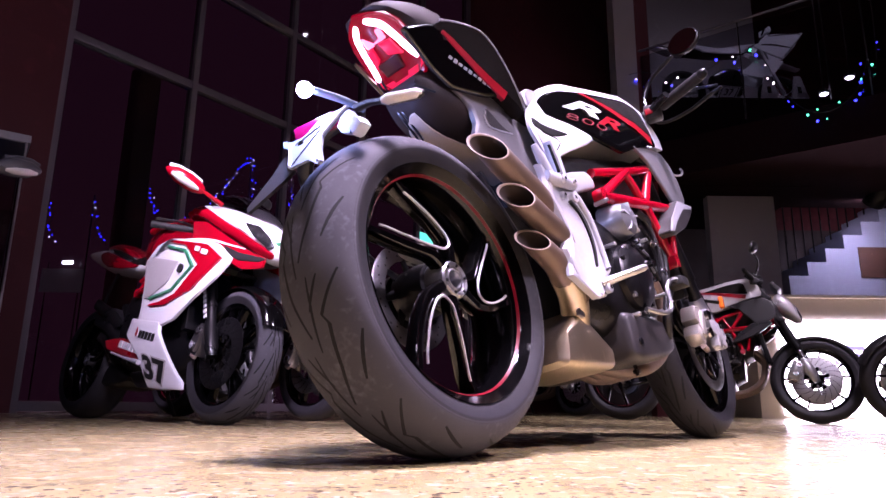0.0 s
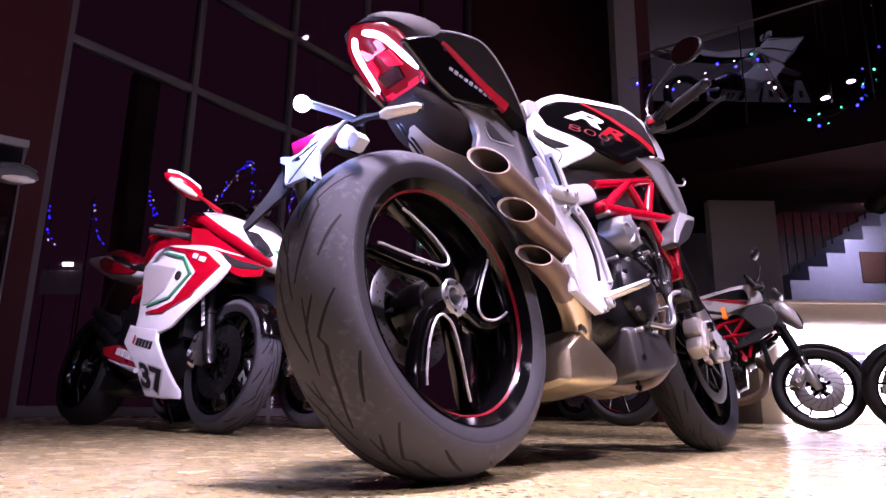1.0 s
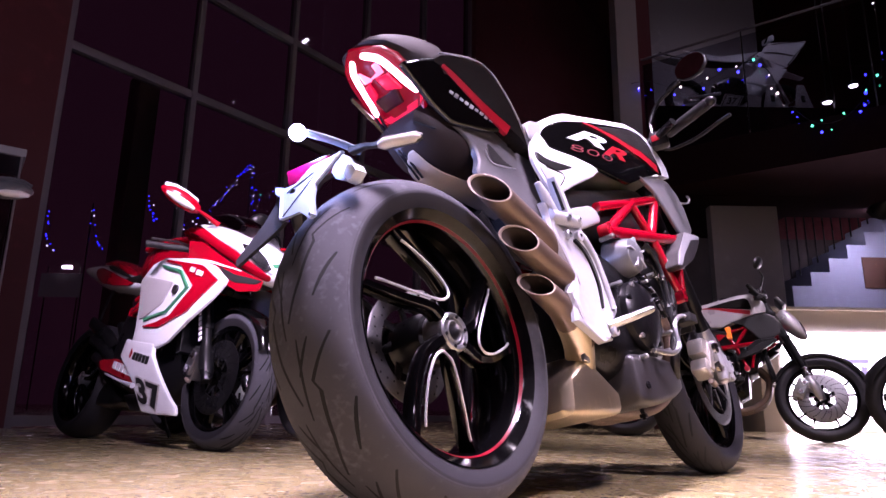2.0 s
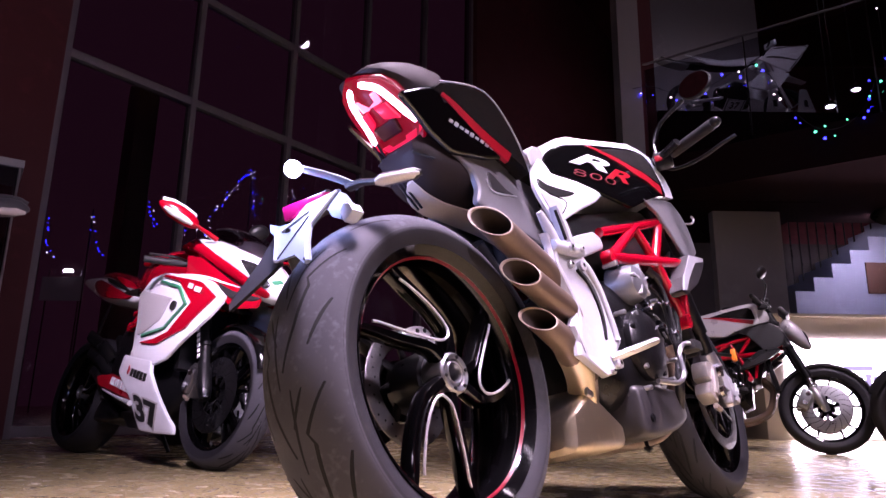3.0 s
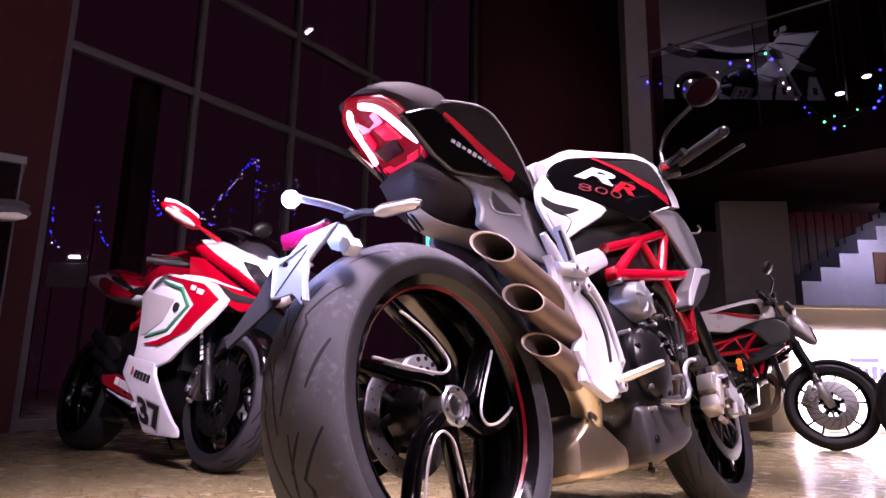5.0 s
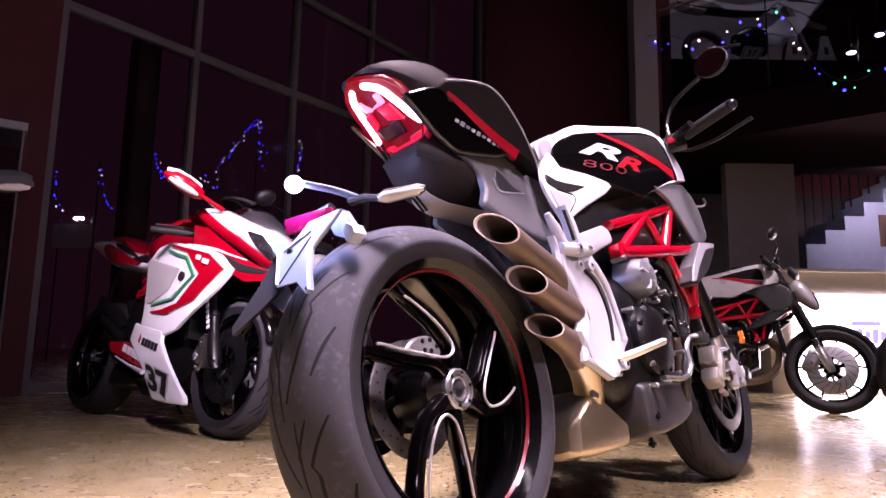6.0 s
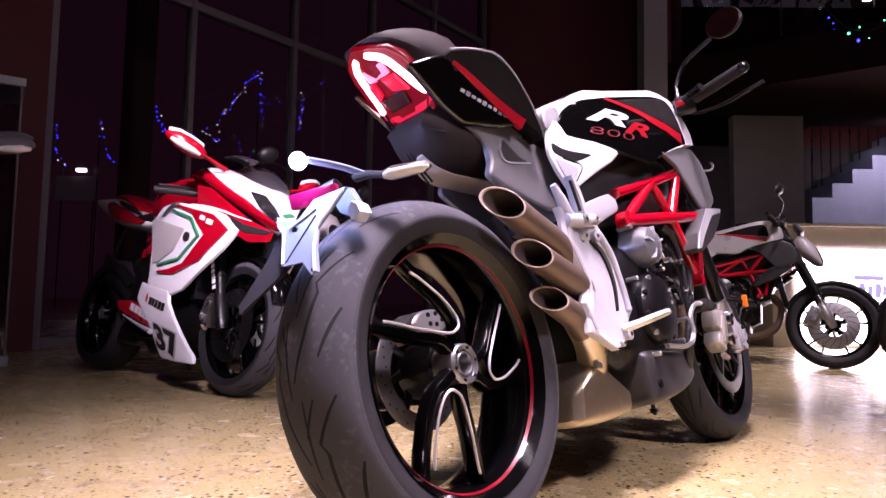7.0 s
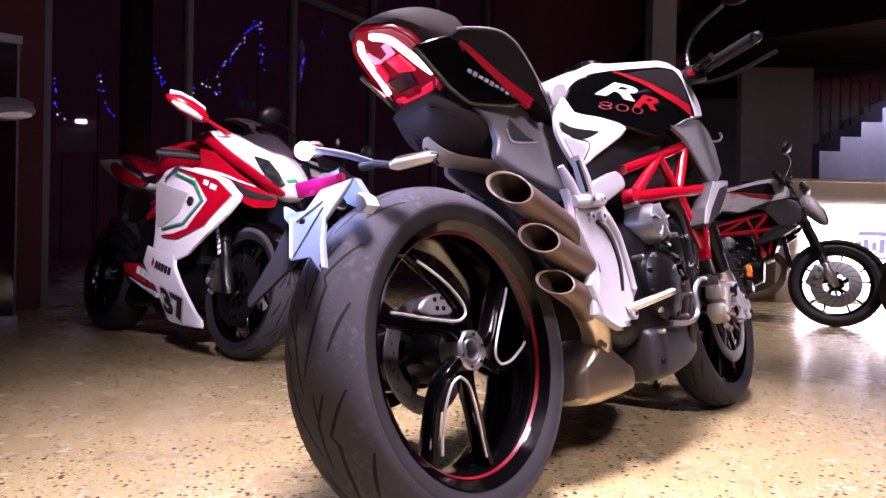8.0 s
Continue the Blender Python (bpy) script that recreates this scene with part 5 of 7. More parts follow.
def body_panels(bike, skin):
    # fuel tank
    tank = new("fuel_tank")
    tank.parent = bike
    bm = bmesh.new()
    rings = []
    for x in np.linspace(0.425, 1.062, 34):
        top = tank_top(x)
        low = 0.815 + 0.10 * (x - 0.3)
        shrink = min(1.0, max(0.30, (x - 0.400) / 0.05)) * min(1.0, max(0.25, (1.080 - x) / 0.05)) ** 0.6
        ring = []
        for k in range(40):
            a = 2 * math.pi * k / 40
            s = math.sin(a)
            z = (top + low) / 2 + (top - low) / 2 * math.copysign(abs(s) ** 0.55, s)
            c = math.cos(a)
            ring.append((x, shrink * (tank_half(x, z) - 0.002) * math.copysign(abs(c) ** 0.45, c), z))
        rings.append(ring)
    loft(bm, rings)
    part("tank_shell", bm, skin["tank"], tank)
    for s in (-1, 1):
        bm = bmesh.new()
        panel(bm, [(0.404, 0.818), (0.414, 0.856), (0.432, 0.882), (0.465, 0.906), (0.514, 0.929), (0.591, 0.947), (0.71, 0.973), (0.828, 0.998), (0.940, 1.014), (0.970, 0.996), (0.978, 0.951), (0.991, 0.876), (0.905, 0.850), (0.835, 0.825), (0.744, 0.783), (0.627, 0.798), (0.530, 0.814), (0.455, 0.818)],
              lambda x, z: tank_half(x, z) + 0.0045, 0.014, 5, 0.006, side=s)
        black = part("tank_panel", bm, skin["knee"], tank, "gloss black tank panel")
        bm = bmesh.new()
        ribbon(bm, [(0.443, 0.914), (0.489, 0.940), (0.537, 0.960), (0.611, 0.970), (0.847, 1.022), (0.929, 1.033), (1.000, 1.027), (1.020, 0.990), (1.042, 0.960), (1.054, 0.921), (1.050, 0.886)],
               [(0.438, 0.882), (0.469, 0.904), (0.516, 0.926), (0.592, 0.943), (0.828, 0.993), (0.932, 1.008), (0.966, 0.992), (0.975, 0.951), (0.981, 0.920), (0.985, 0.900), (0.988, 0.876)],
               lambda x, z: tank_half(x, z) + 0.001, 0.0, 0.05, side=s)
        part("tank_rim", bm, skin["tank"], tank)
        bm = bmesh.new()
        panel(bm, [(0.645, 0.946), (0.74, 0.970), (0.822, 0.988), (0.918, 1.003), (0.943, 0.984), (0.958, 0.937), (0.963, 0.905), (0.823, 0.922), (0.727, 0.938)], lambda x, z: tank_half(x, z) + 0.0062, 0.004, 5, 0.004, side=s)
        part("tank_insert", bm, SEAT_CLOTH, black, "dark suede tank insert")
        bm = bmesh.new()
        strip(bm, [(0.601, 0.944), (0.724, 0.930), (0.816, 0.908), (0.950, 0.884)], lambda f: 0.006 + 0.026 * f, lambda x, z: tank_half(x, z) + 0.0075, side=s)
        part("tank_flash", bm, RED_TRIM, black, "red tank flash")
    marked = skin["knee"] is BLACK_GLOSS
    if marked:
        part("letter_white", tank_letters("R", 0.505, 0.876, 0.056, 4.3, 0.45, -0.11, 0.03), WHITE_PAINT, tank, "white letter R")
        part("letter_red", tank_letters("R", 0.645, 0.858, 0.052, 3.2, 0.45, -0.05, 0.03), RED_TRIM, tank, "red letter R")
        part("model_number", tank_letters("800", 0.510, 0.838, 0.030, 4.0, 0.1, -0.04, -0.025), DULL_RED, tank, "dull red number 800")
    bm = bmesh.new()
    tube(bm, [(0.78, 0, 1.03), (0.78, 0, 1.058), (0.78, 0, 1.062)], [0.055, 0.055, 0.04], 24)
    part("filler_cap", bm, BLACK_METAL, tank)
    for s in (-1, 1):
        bm = bmesh.new()
        panel(bm, [(0.390, 0.815), (0.396, 0.845), (0.407, 0.868), (0.438, 0.899), (0.487, 0.931), (0.554, 0.950), (0.570, 0.860), (0.480, 0.818)], lambda x, z: tank_half(x, z) + 0.0005, 0.030, 4, 0.008, side=s)
        part("knee_wing", bm, skin["tank"], tank)
    # white side covers below the tank
    for s in (-1, 1):
        bm = bmesh.new()
        panel(bm, [(0.382, 0.850), (0.356, 0.825), (0.345, 0.799), (0.341, 0.761), (0.350, 0.739), (0.375, 0.698), (0.389, 0.679), (0.422, 0.688), (0.484, 0.723), (0.576, 0.769), (0.612, 0.796), (0.587, 0.805), (0.511, 0.813), (0.440, 0.813), (0.398, 0.816)], lambda x, z: cover_half(x), 0.016, 4, 0.008, side=s)
        cover = part("side_cover", bm, skin["tank"], bike)
        bm = bmesh.new()
        panel(bm, [(0.336, 0.856), (0.366, 0.880), (0.412, 0.889), (0.420, 0.868), (0.381, 0.832), (0.344, 0.818)], lambda x, z: 0.129, 0.040, 4, 0.008, side=s)
        part("cover_horn", bm, SILVER_COVER if marked else skin["tank"], cover, "pale cover behind the tank")
        bm = bmesh.new()
        panel(bm, [(0.348, 0.788), (0.367, 0.776), (0.406, 0.773), (0.493, 0.774), (0.452, 0.757), (0.415, 0.747), (0.380, 0.753), (0.349, 0.761)], lambda x, z: cover_half(x) + 0.0022, 0.006, 4, 0.003, side=s)
        part("cover_recess", bm, BLACK_SATIN, cover)
        bm = bmesh.new()
        strip(bm, [(0.380, 0.751), (0.415, 0.747), (0.437, 0.745), (0.443, 0.733), (0.416, 0.702), (0.399, 0.683)], 0.0035, lambda x, z: cover_half(x) + 0.0006, side=s)
        part("cover_seam", bm, GROOVE, cover)
        bm = bmesh.new()
        panel(bm, [(0.350, 0.752), (0.407, 0.742), (0.434, 0.732), (0.411, 0.700), (0.394, 0.684), (0.382, 0.695)], lambda x, z: cover_half(x) + 0.0016, 0.004, 4, 0.003, side=s)
        part("cover_lower", bm, SILVER_COVER if marked else skin["tank"], cover, "pale silver lower cover")
        bm = bmesh.new()
        skirt = lambda x, z: 0.075 + 0.07 * (x - 0.15) + 0.10 * max(0.0, z - 0.79)
        panel(bm, [(0.110, 0.803), (0.176, 0.822), (0.253, 0.829), (0.358, 0.838), (0.404, 0.843), (0.410, 0.799), (0.402, 0.749), (0.424, 0.710), (0.437, 0.676), (0.400, 0.636), (0.345, 0.638), (0.215, 0.676), (0.165, 0.698), (0.182, 0.733), (0.172, 0.769), (0.141, 0.789)],
              skirt, 0.020, 5, 0.008, side=s)
        grey = part("seat_cover", bm, skin["panel"], bike, "satin grey panel under the seat")
        # Dent drawn by a darker patch for its shade and a pale highlight line.
        bm = bmesh.new()
        panel(bm, [(0.212, 0.764), (0.223, 0.790), (0.240, 0.778), (0.290, 0.746), (0.311, 0.745), (0.229, 0.737)], lambda x, z: skirt(x, z) + 0.0015, 0.004, 2, 0.003, side=s)
        part("cover_dent", bm, POD_GREY, grey, "pressed vent, its shade painted as a darker patch")
        bm = bmesh.new()
        strip(bm, [(0.209, 0.762), (0.226, 0.735), (0.314, 0.744)], 0.0030, lambda x, z: skirt(x, z) + 0.0012, 0.0012, 0.004, side=s, k=5)
        part("dent_edge", bm, SILVER_COVER, grey, "pressed edge, its highlight painted pale")
        # radiator shroud and its pale pod
        bm = bmesh.new()
        panel(bm, [(0.797, 0.823), (0.92, 0.858), (1.055, 0.880), (1.110, 0.850), (1.140, 0.800), (1.135, 0.720), (1.08, 0.690), (1.00, 0.678), (0.945, 0.740), (0.89, 0.795)], lambda x, z: 0.205 + 0.05 * (0.86 - z), 0.012, 5, 0.007, side=s)
        part("radiator_shroud", bm, skin["panel"], bike)
        bm = bmesh.new()
        panel(bm, [(0.970, 0.676), (1.097, 0.690), (1.111, 0.678), (1.060, 0.636), (0.985, 0.586), (0.870, 0.538), (0.838, 0.545), (0.876, 0.595)], lambda x, z: 0.232, 0.05, 4, 0.010, side=s)
        pod = part("shroud_pod", bm, skin["pod"], bike, "dark radiator pod")
        bm = bmesh.new()
        ribbon(bm, [(1.100, 0.686), (0.972, 0.672), (0.878, 0.594), (0.842, 0.547)], [(1.092, 0.674), (1.008, 0.655), (0.915, 0.592), (0.862, 0.548)], lambda x, z: 0.232, 0.001, 0.004, side=s)
        part("pod_edge", bm, skin["edge"], pod, "pale edge of the pod")
        bm = bmesh.new()
        tube(bm, [Vector(p) for p in spline([(1.10, s * 0.19, 0.822), (1.15, s * 0.215, 0.822), (1.168, s * 0.222, 0.838), (1.155, s * 0.222, 0.846)], 4)], 0.0035, 8)
        part("cable_hook", bm, ALU, bike, "bright wire hook")
    # saddle
    bm = bmesh.new()
    hull(bm, [(0.30, 0.79, 0.86, 0.10), (0.42, 0.78, 0.855, 0.125), (0.52, 0.79, 0.87, 0.110)], 24, 3.0)
    part("saddle", bm, SEAT_CLOTH, bike, "dark rider's saddle")
    bm = bmesh.new()
    hull(bm, [(0.42, 0.62, 0.74, 0.10), (0.60, 0.60, 0.78, 0.130), (0.80, 0.62, 0.83, 0.150), (0.95, 0.70, 0.87, 0.15), (1.05, 0.74, 0.87, 0.11)], 24, 3.2)
    part("airbox", bm, BLACK_SATIN, bike, "black airbox behind the frame")
    # hanger plate with bolts, ribs and the pegs
    for s in (-1, 1):
        f = lambda x, z: 0.160
        left = ((0.272, 0.616), (0.283, 0.590), (0.281, 0.545), (0.300, 0.508), (0.322, 0.470), (0.325, 0.436), (0.305, 0.412), (0.318, 0.383), (0.310, 0.350), (0.348, 0.334), (0.412, 0.308))
        right = ((0.415, 0.612), (0.436, 0.592), (0.463, 0.562), (0.490, 0.520), (0.502, 0.473), (0.517, 0.436), (0.527, 0.394), (0.500, 0.374), (0.494, 0.345), (0.470, 0.329), (0.436, 0.318))
        bm = bmesh.new()
        rows = []
        for i in range(len(left) - 1):
            for j in range(4 if i < len(left) - 2 else 5):
                l, r = (np.array(e[i]) * (1 - j / 4) + np.array(e[i + 1]) * j / 4 for e in (left, right))
                row = [((1 - u) * l + u * r, 0.160 + d) for u, d in
                       ((0.0, -0.016), (0.0, -0.008), (0.035, -0.001), (0.12, 0.001), (0.30, -0.007), (0.52, -0.009), (0.74, -0.004), (0.90, 0.001), (0.97, -0.001), (1.0, -0.008), (1.0, -0.016))]
                rows.append([(p[0], s * y, p[1]) for p, y in row])
        loft(bm, rows)
        plate = part("hanger_plate", bm, skin["cast"], bike, "cast footrest hanger plate")
        bm = bmesh.new()
        strip(bm, [(0.392, 0.551), (0.430, 0.528), (0.452, 0.490), (0.460, 0.445), (0.452, 0.394)], lambda q: 0.003 + 0.010 * math.sin(math.pi * min(1, q * 0.9 + 0.1)), f, 0.0005, 0.010, side=s)
        part("plate_groove", bm, GROOVE, plate)
        bm = bmesh.new()
        tube(bm, [Vector((x, s * 0.158, z)) for x, z in spline([(0.424, 0.574), (0.466, 0.524), (0.484, 0.473), (0.495, 0.430), (0.500, 0.396)], 5)], [0.008] + [0.0105] * 19 + [0.012], 10)
        part("plate_rib", bm, skin["cast"], plate, "raised cast rib")
        bm = bmesh.new()
        tube(bm, [Vector((x, s * 0.156, z)) for x, z in spline([(0.300, 0.585), (0.298, 0.545), (0.322, 0.500), (0.341, 0.460), (0.342, 0.425), (0.328, 0.392), (0.335, 0.355)], 4)], 0.0085, 8)
        part("plate_rib", bm, skin["cast"], plate, "raised cast rib")
        for line, r, flat in (((( 0.266, 0.662), (0.288, 0.632), (0.312, 0.596)), (0.007, 0.012, 0.012), 1.0), (((0.340, 0.694), (0.354, 0.650), (0.366, 0.600)), (0.013, 0.017, 0.018), 0.7), (((0.290, 0.588), (0.350, 0.593), (0.420, 0.600)), (0.014, 0.016, 0.015), 1.0)):
            bm = bmesh.new()
            tube(bm, [(x, s * 0.160, z) for x, z in line], r, 10, flat)
            part("hanger_arm", bm, skin["cast"], plate, "cast arm")
        bm = bmesh.new()
        strip(bm, [(0.330, 0.680), (0.343, 0.640), (0.350, 0.612)], 0.005, lambda x, z: 0.168, 0.002, 0.006, side=s)
        part("plate_groove", bm, GROOVE, plate)
        for x, z, r, y in ((0.350, 0.592, 0.011, 0.180), (0.400, 0.598, 0.008, 0.180), (0.409, 0.562, 0.013, 0.168), (0.366, 0.560, 0.010, 0.163), (0.468, 0.340, 0.013, 0.172), (0.440, 0.322, 0.008, 0.166)):
            bm = bmesh.new()
            tube(bm, [(x, s * 0.145, z), (x, s * (y - 0.002), z), (x, s * y, z)], [r, r, r * 0.75], 14)
            bolt = part("plate_bolt", bm, skin["cast"] if r > 0.012 else ALU, plate)
            bm = bmesh.new()
            tube(bm, [(x, s * (y - 0.004), z), (x, s * (y + 0.0008), z)], r * 0.42, 6)
            part("bolt_socket", bm, GROOVE, plate)
        bm = bmesh.new()
        panel(bm, [(0.398, 0.632), (0.470, 0.660), (0.556, 0.688), (0.586, 0.680), (0.592, 0.648), (0.46, 0.597), (0.407, 0.596)], lambda x, z: 0.150 - 0.10 * abs(z - 0.632 - 0.30 * (x - 0.5)), 0.030, 3, 0.008, side=s)
        part("frame_bracket", bm, SILVER_COVER if skin["cast"] is WHITE_CAST else GREY_TRIM, bike, "pale cast bracket")
        bm = bmesh.new()
        tube(bm, [(0.460, s * 0.155, 0.352), (0.480, s * 0.185, 0.360), (0.532, s * 0.235, 0.377), (0.537, s * 0.24, 0.378)], [0.013, 0.013, 0.011, 0.008], 10, 0.8)
        part("footpeg", bm, ALU, bike, "bare metal footpeg")
    bm = bmesh.new()
    tube(bm, [Vector(p) for p in spline([(0.64, -0.175, 0.305), (0.72, -0.19, 0.300), (0.765, -0.195, 0.322), (0.775, -0.195, 0.375), (0.81, -0.20, 0.402), (0.835, -0.215, 0.402)], 5)], 0.0062, 8)
    part("brake_pedal", bm, ALU, bike, "bare bent brake pedal")
    bm = bmesh.new()
    box(bm, (0.850, -0.200, 0.398), (0.052, 0.050, 0.026), (0, 4, 0), 0.004)
    part("pedal_pad", bm, BLACK_MATT, bike, "black pedal pad")
    bm = bmesh.new()
    hull(bm, [(0.560, 0.196, 0.290, 0.140), (0.570, 0.180, 0.302, 0.152), (0.62, 0.176, 0.304, 0.160), (0.74, 0.190, 0.300, 0.160), (0.815, 0.214, 0.292, 0.156), (0.830, 0.226, 0.280, 0.146)], 40, 9.0)
    pan = part("belly_pan", bm, POD_GREY, bike, "dark satin belly pan")
    bm = bmesh.new()
    tube(bm, [(0.595, -0.150, 0.222), (0.595, -0.160, 0.222)], 0.010, 12)
    part("pan_bolt", bm, BLACK_METAL, pan)
    bm = bmesh.new()
    tube(bm, [(0.63, -0.11, 0.20), (0.632, -0.112, 0.150)], [0.006, 0.0045], 8)
    box(bm, (0.632, -0.112, 0.160), (0.016, 0.016, 0.010), bevel=0.002)
    part("drain_bolt", bm, BLACK_METAL, pan)
    return tank


def swingarm(bike):
    bm = bmesh.new()
    path = spline([(0.0, 0.105, 0.315), (0.10, 0.135, 0.335), (0.25, 0.130, 0.385), (0.42, 0.085, 0.425), (0.56, 0.05, 0.43)], 5)
    tube(bm, [Vector(p) for p in path], [0.052 - 0.010 * abs(i / (len(path) - 1) - 0.6) for i in range(len(path))], 16, 0.72)
    arm = part("swingarm", bm, BLACK_METAL, bike, "black single-sided swingarm")
    bm = bmesh.new()
    tube(bm, [(0, 0.06, 0.315), (0, 0.150, 0.315)], 0.058, 28)
    part("axle_carrier", bm, BLACK_METAL, arm)
    bm = bmesh.new()
    panel(bm, [(-0.032, 0.402), (-0.018, 0.420), (0.010, 0.431), (0.043, 0.433), (0.060, 0.422), (0.073, 0.404), (0.060, 0.390), (0.0, 0.392)], lambda x, z: -0.018, 0.040, 3, 0.006, side=-1)
    part("rear_caliper", bm, BRIGHT_EDGE, arm, "bare drilled rear brake caliper")
    for x, z in ((0.018, 0.421), (0.040, 0.424), (0.057, 0.412), (0.022, 0.404), (0.040, 0.403)):
        bm = bmesh.new()
        tube(bm, [(x, 0.0165, z), (x, 0.030, z)], 0.0048, 10)
        part("caliper_hole", bm, GROOVE, arm)
    bm = bmesh.new()
    lathe(bm, [(0.060, 0.150), (0.088, 0.150), (0.090, 0.156), (0.060, 0.156), (0.060, 0.150)], 42, (0, 0, 0.315))
    part("sprocket", bm, DARK_METAL, arm)
    bm = bmesh.new()
    tube(bm, [(0.20, -0.02, 0.62), (0.36, -0.02, 0.44)], 0.026, 14)
    part("shock_absorber", bm, BLACK_METAL, bike)
    # side stand
    bm = bmesh.new()
    tube(bm, [(0.52, 0.13, 0.28), (0.50, 0.20, 0.14), (0.49, 0.262, 0.062)], [0.014, 0.012, 0.011], 10)
    part("side_stand", bm, BLACK_METAL, bike)
    return arm


LIGHT_SKIN = {"knee": BLACK_GLOSS, "bowl": GREY_SATIN, "tank": WHITE_PAINT, "panel": GREY_SATIN, "pod": POD_GREY, "edge": SILVER_COVER, "cast": WHITE_CAST}
DARK_SKIN = {"knee": SILVER, "bowl": SILVER, "tank": SILVER, "panel": BLACK_SATIN, "pod": BLACK_SATIN, "edge": BLACK_METAL, "cast": BLACK_METAL}


def naked_bike(m, lit, label, skin, steer=0.0, detail=True, mudguard=True):
    bike = empty_thing("motorcycle", m, label, "motorcycle", "showroom motorcycles")
    wheel = sport_wheel(bike, 0.315, 0.091, 0.2325, 0.081, 3, 6, -0.048, (0.040,), rear=True, detail=detail, edges=detail, dusty=detail)
    wheel.location = (-0.004, 0, 0.317)
    swingarm(bike)
    trellis(bike)
    engine(bike)
    exhaust(bike, None if detail else BLACK_METAL)
    body_panels(bike, skin)
    tail_unit(bike, lit)
    plate_holder(bike, lit)
    front_end(bike, steer, mudguard, detail=detail, bowl=skin["bowl"])
    return flatten(bike, ("front_end",))


MAIN = Matrix.Translation((0.0201, 1.2389, 0.0016)) @ pose(0, 0, 0, 0, 0, 50.3) @ pose(0, 0, 0, -12.4, 0, 0)
naked_bike(MAIN, True, "white and black naked motorcycle, red trellis frame, tail light on", LIGHT_SKIN, 0.0, mudguard=False)
FAR = Matrix.Translation((1.43, 5.39, 0.0)) @ pose(0, 0, 0, 0, 0, -27) @ pose(0, 0, 0, -9, 0, 0)
far_bike = naked_bike(FAR, False, "silver and black naked motorcycle with red frame beside the counter", DARK_SKIN, 0.0, detail=False)


def superbike(m, label, paint, second, band, ink, race_number):
    """A fully faired sport motorcycle: paint is the cowl's colour, second that of the flanks."""
    bike = empty_thing("motorcycle", m, label, "motorcycle", "showroom motorcycles")
    wheel = sport_wheel(bike, 0.315, 0.095, 0.2325, 0.083, 3, 40, -0.048, (0.040,), rear=True, stripe=False, detail=False, edges=False)
    wheel.location = (0, 0, 0.315)
    swingarm(bike)
    trellis(bike)
    # Black pipes paint in the shade over this bike's unlit rear.
    exhaust(bike, BLACK_METAL)
    front_end(bike, 0.0, True, False, detail=False, stripe=False, fork_ink=WHITE_PAINT)
    bm = bmesh.new()
    hull(bm, [(0.38, 0.30, 0.60, 0.10), (0.50, 0.24, 0.72, 0.135), (0.75, 0.20, 0.80, 0.150), (1.00, 0.19, 0.76, 0.150), (1.12, 0.28, 0.66, 0.12)], 24, 3.4)
    part("engine_block", bm, DARK_METAL, bike, "dark engine behind the fairing")
    bm = bmesh.new()
    box(bm, (1.12, 0, 0.56), (0.04, 0.32, 0.34), (0, -12, 0), 0.006)
    part("radiator", bm, BLACK_METAL, bike)
    # tank and seat
    bm = bmesh.new()
    hull(bm, [(0.43, 0.80, 0.90, 0.09), (0.52, 0.80, 0.97, 0.140), (0.66, 0.80, 1.01, 0.175), (0.84, 0.82, 1.02, 0.185), (0.96, 0.84, 0.99, 0.165), (1.02, 0.86, 0.95, 0.12)], 28, 2.8)
    part("fuel_tank", bm, paint, bike)
    bm = bmesh.new()
    hull(bm, [(0.20, 0.82, 0.875, 0.10), (0.34, 0.80, 0.865, 0.125), (0.46, 0.80, 0.875, 0.115)], 20, 3.0)
    part("saddle", bm, SEAT_CLOTH, bike, "black saddle")
    tail = new("tail_cowl")
    tail.parent = bike
    bm = bmesh.new()
    hull(bm, [(-0.43, 0.990, 1.024, 0.070), (-0.36, 0.955, 1.024, 0.084), (-0.19, 0.888, 1.012, 0.100), (0.0, 0.826, 0.972, 0.116), (0.20, 0.792, 0.912, 0.122), (0.39, 0.772, 0.860, 0.116), (0.48, 0.800, 0.834, 0.09)], 24, 3.0)
    part("tail_shell", bm, second, tail)
    bm = bmesh.new()
    hull(bm, [(-0.24, 1.000, 1.022, 0.050), (-0.12, 0.985, 1.030, 0.078), (0.02, 0.950, 1.020, 0.088), (0.16, 0.90, 0.968, 0.090), (0.26, 0.86, 0.905, 0.080)], 20, 2.6)
    part("seat_hump", bm, paint, tail)
    for s in (-1, 1):
        w = lambda x, z: 0.126 - 0.13 * max(0, 0.10 - x) - 0.25 * max(0, z - 0.90 + 0.33 * x)
        bm = bmesh.new()
        panel(bm, [(-0.175, 0.972), (-0.10, 0.972), (0.06, 0.925), (0.24, 0.868), (0.415, 0.812), (0.376, 0.797), (0.20, 0.816), (0.04, 0.846), (-0.08, 0.890), (-0.165, 0.940)], lambda x, z: w(x, z) + 0.012, 0.020, 4, 0.005, side=s)
        part("tail_flash", bm, paint, tail)
        bm = bmesh.new()
        panel(bm, [(0.00, 0.968), (0.10, 0.948), (0.24, 0.900), (0.40, 0.832), (0.24, 0.878), (0.06, 0.934)], lambda x, z: w(x, z) + 0.013, 0.020, 4, 0.004, side=s)
        part("tail_insert", bm, SEAT_CLOTH, tail)
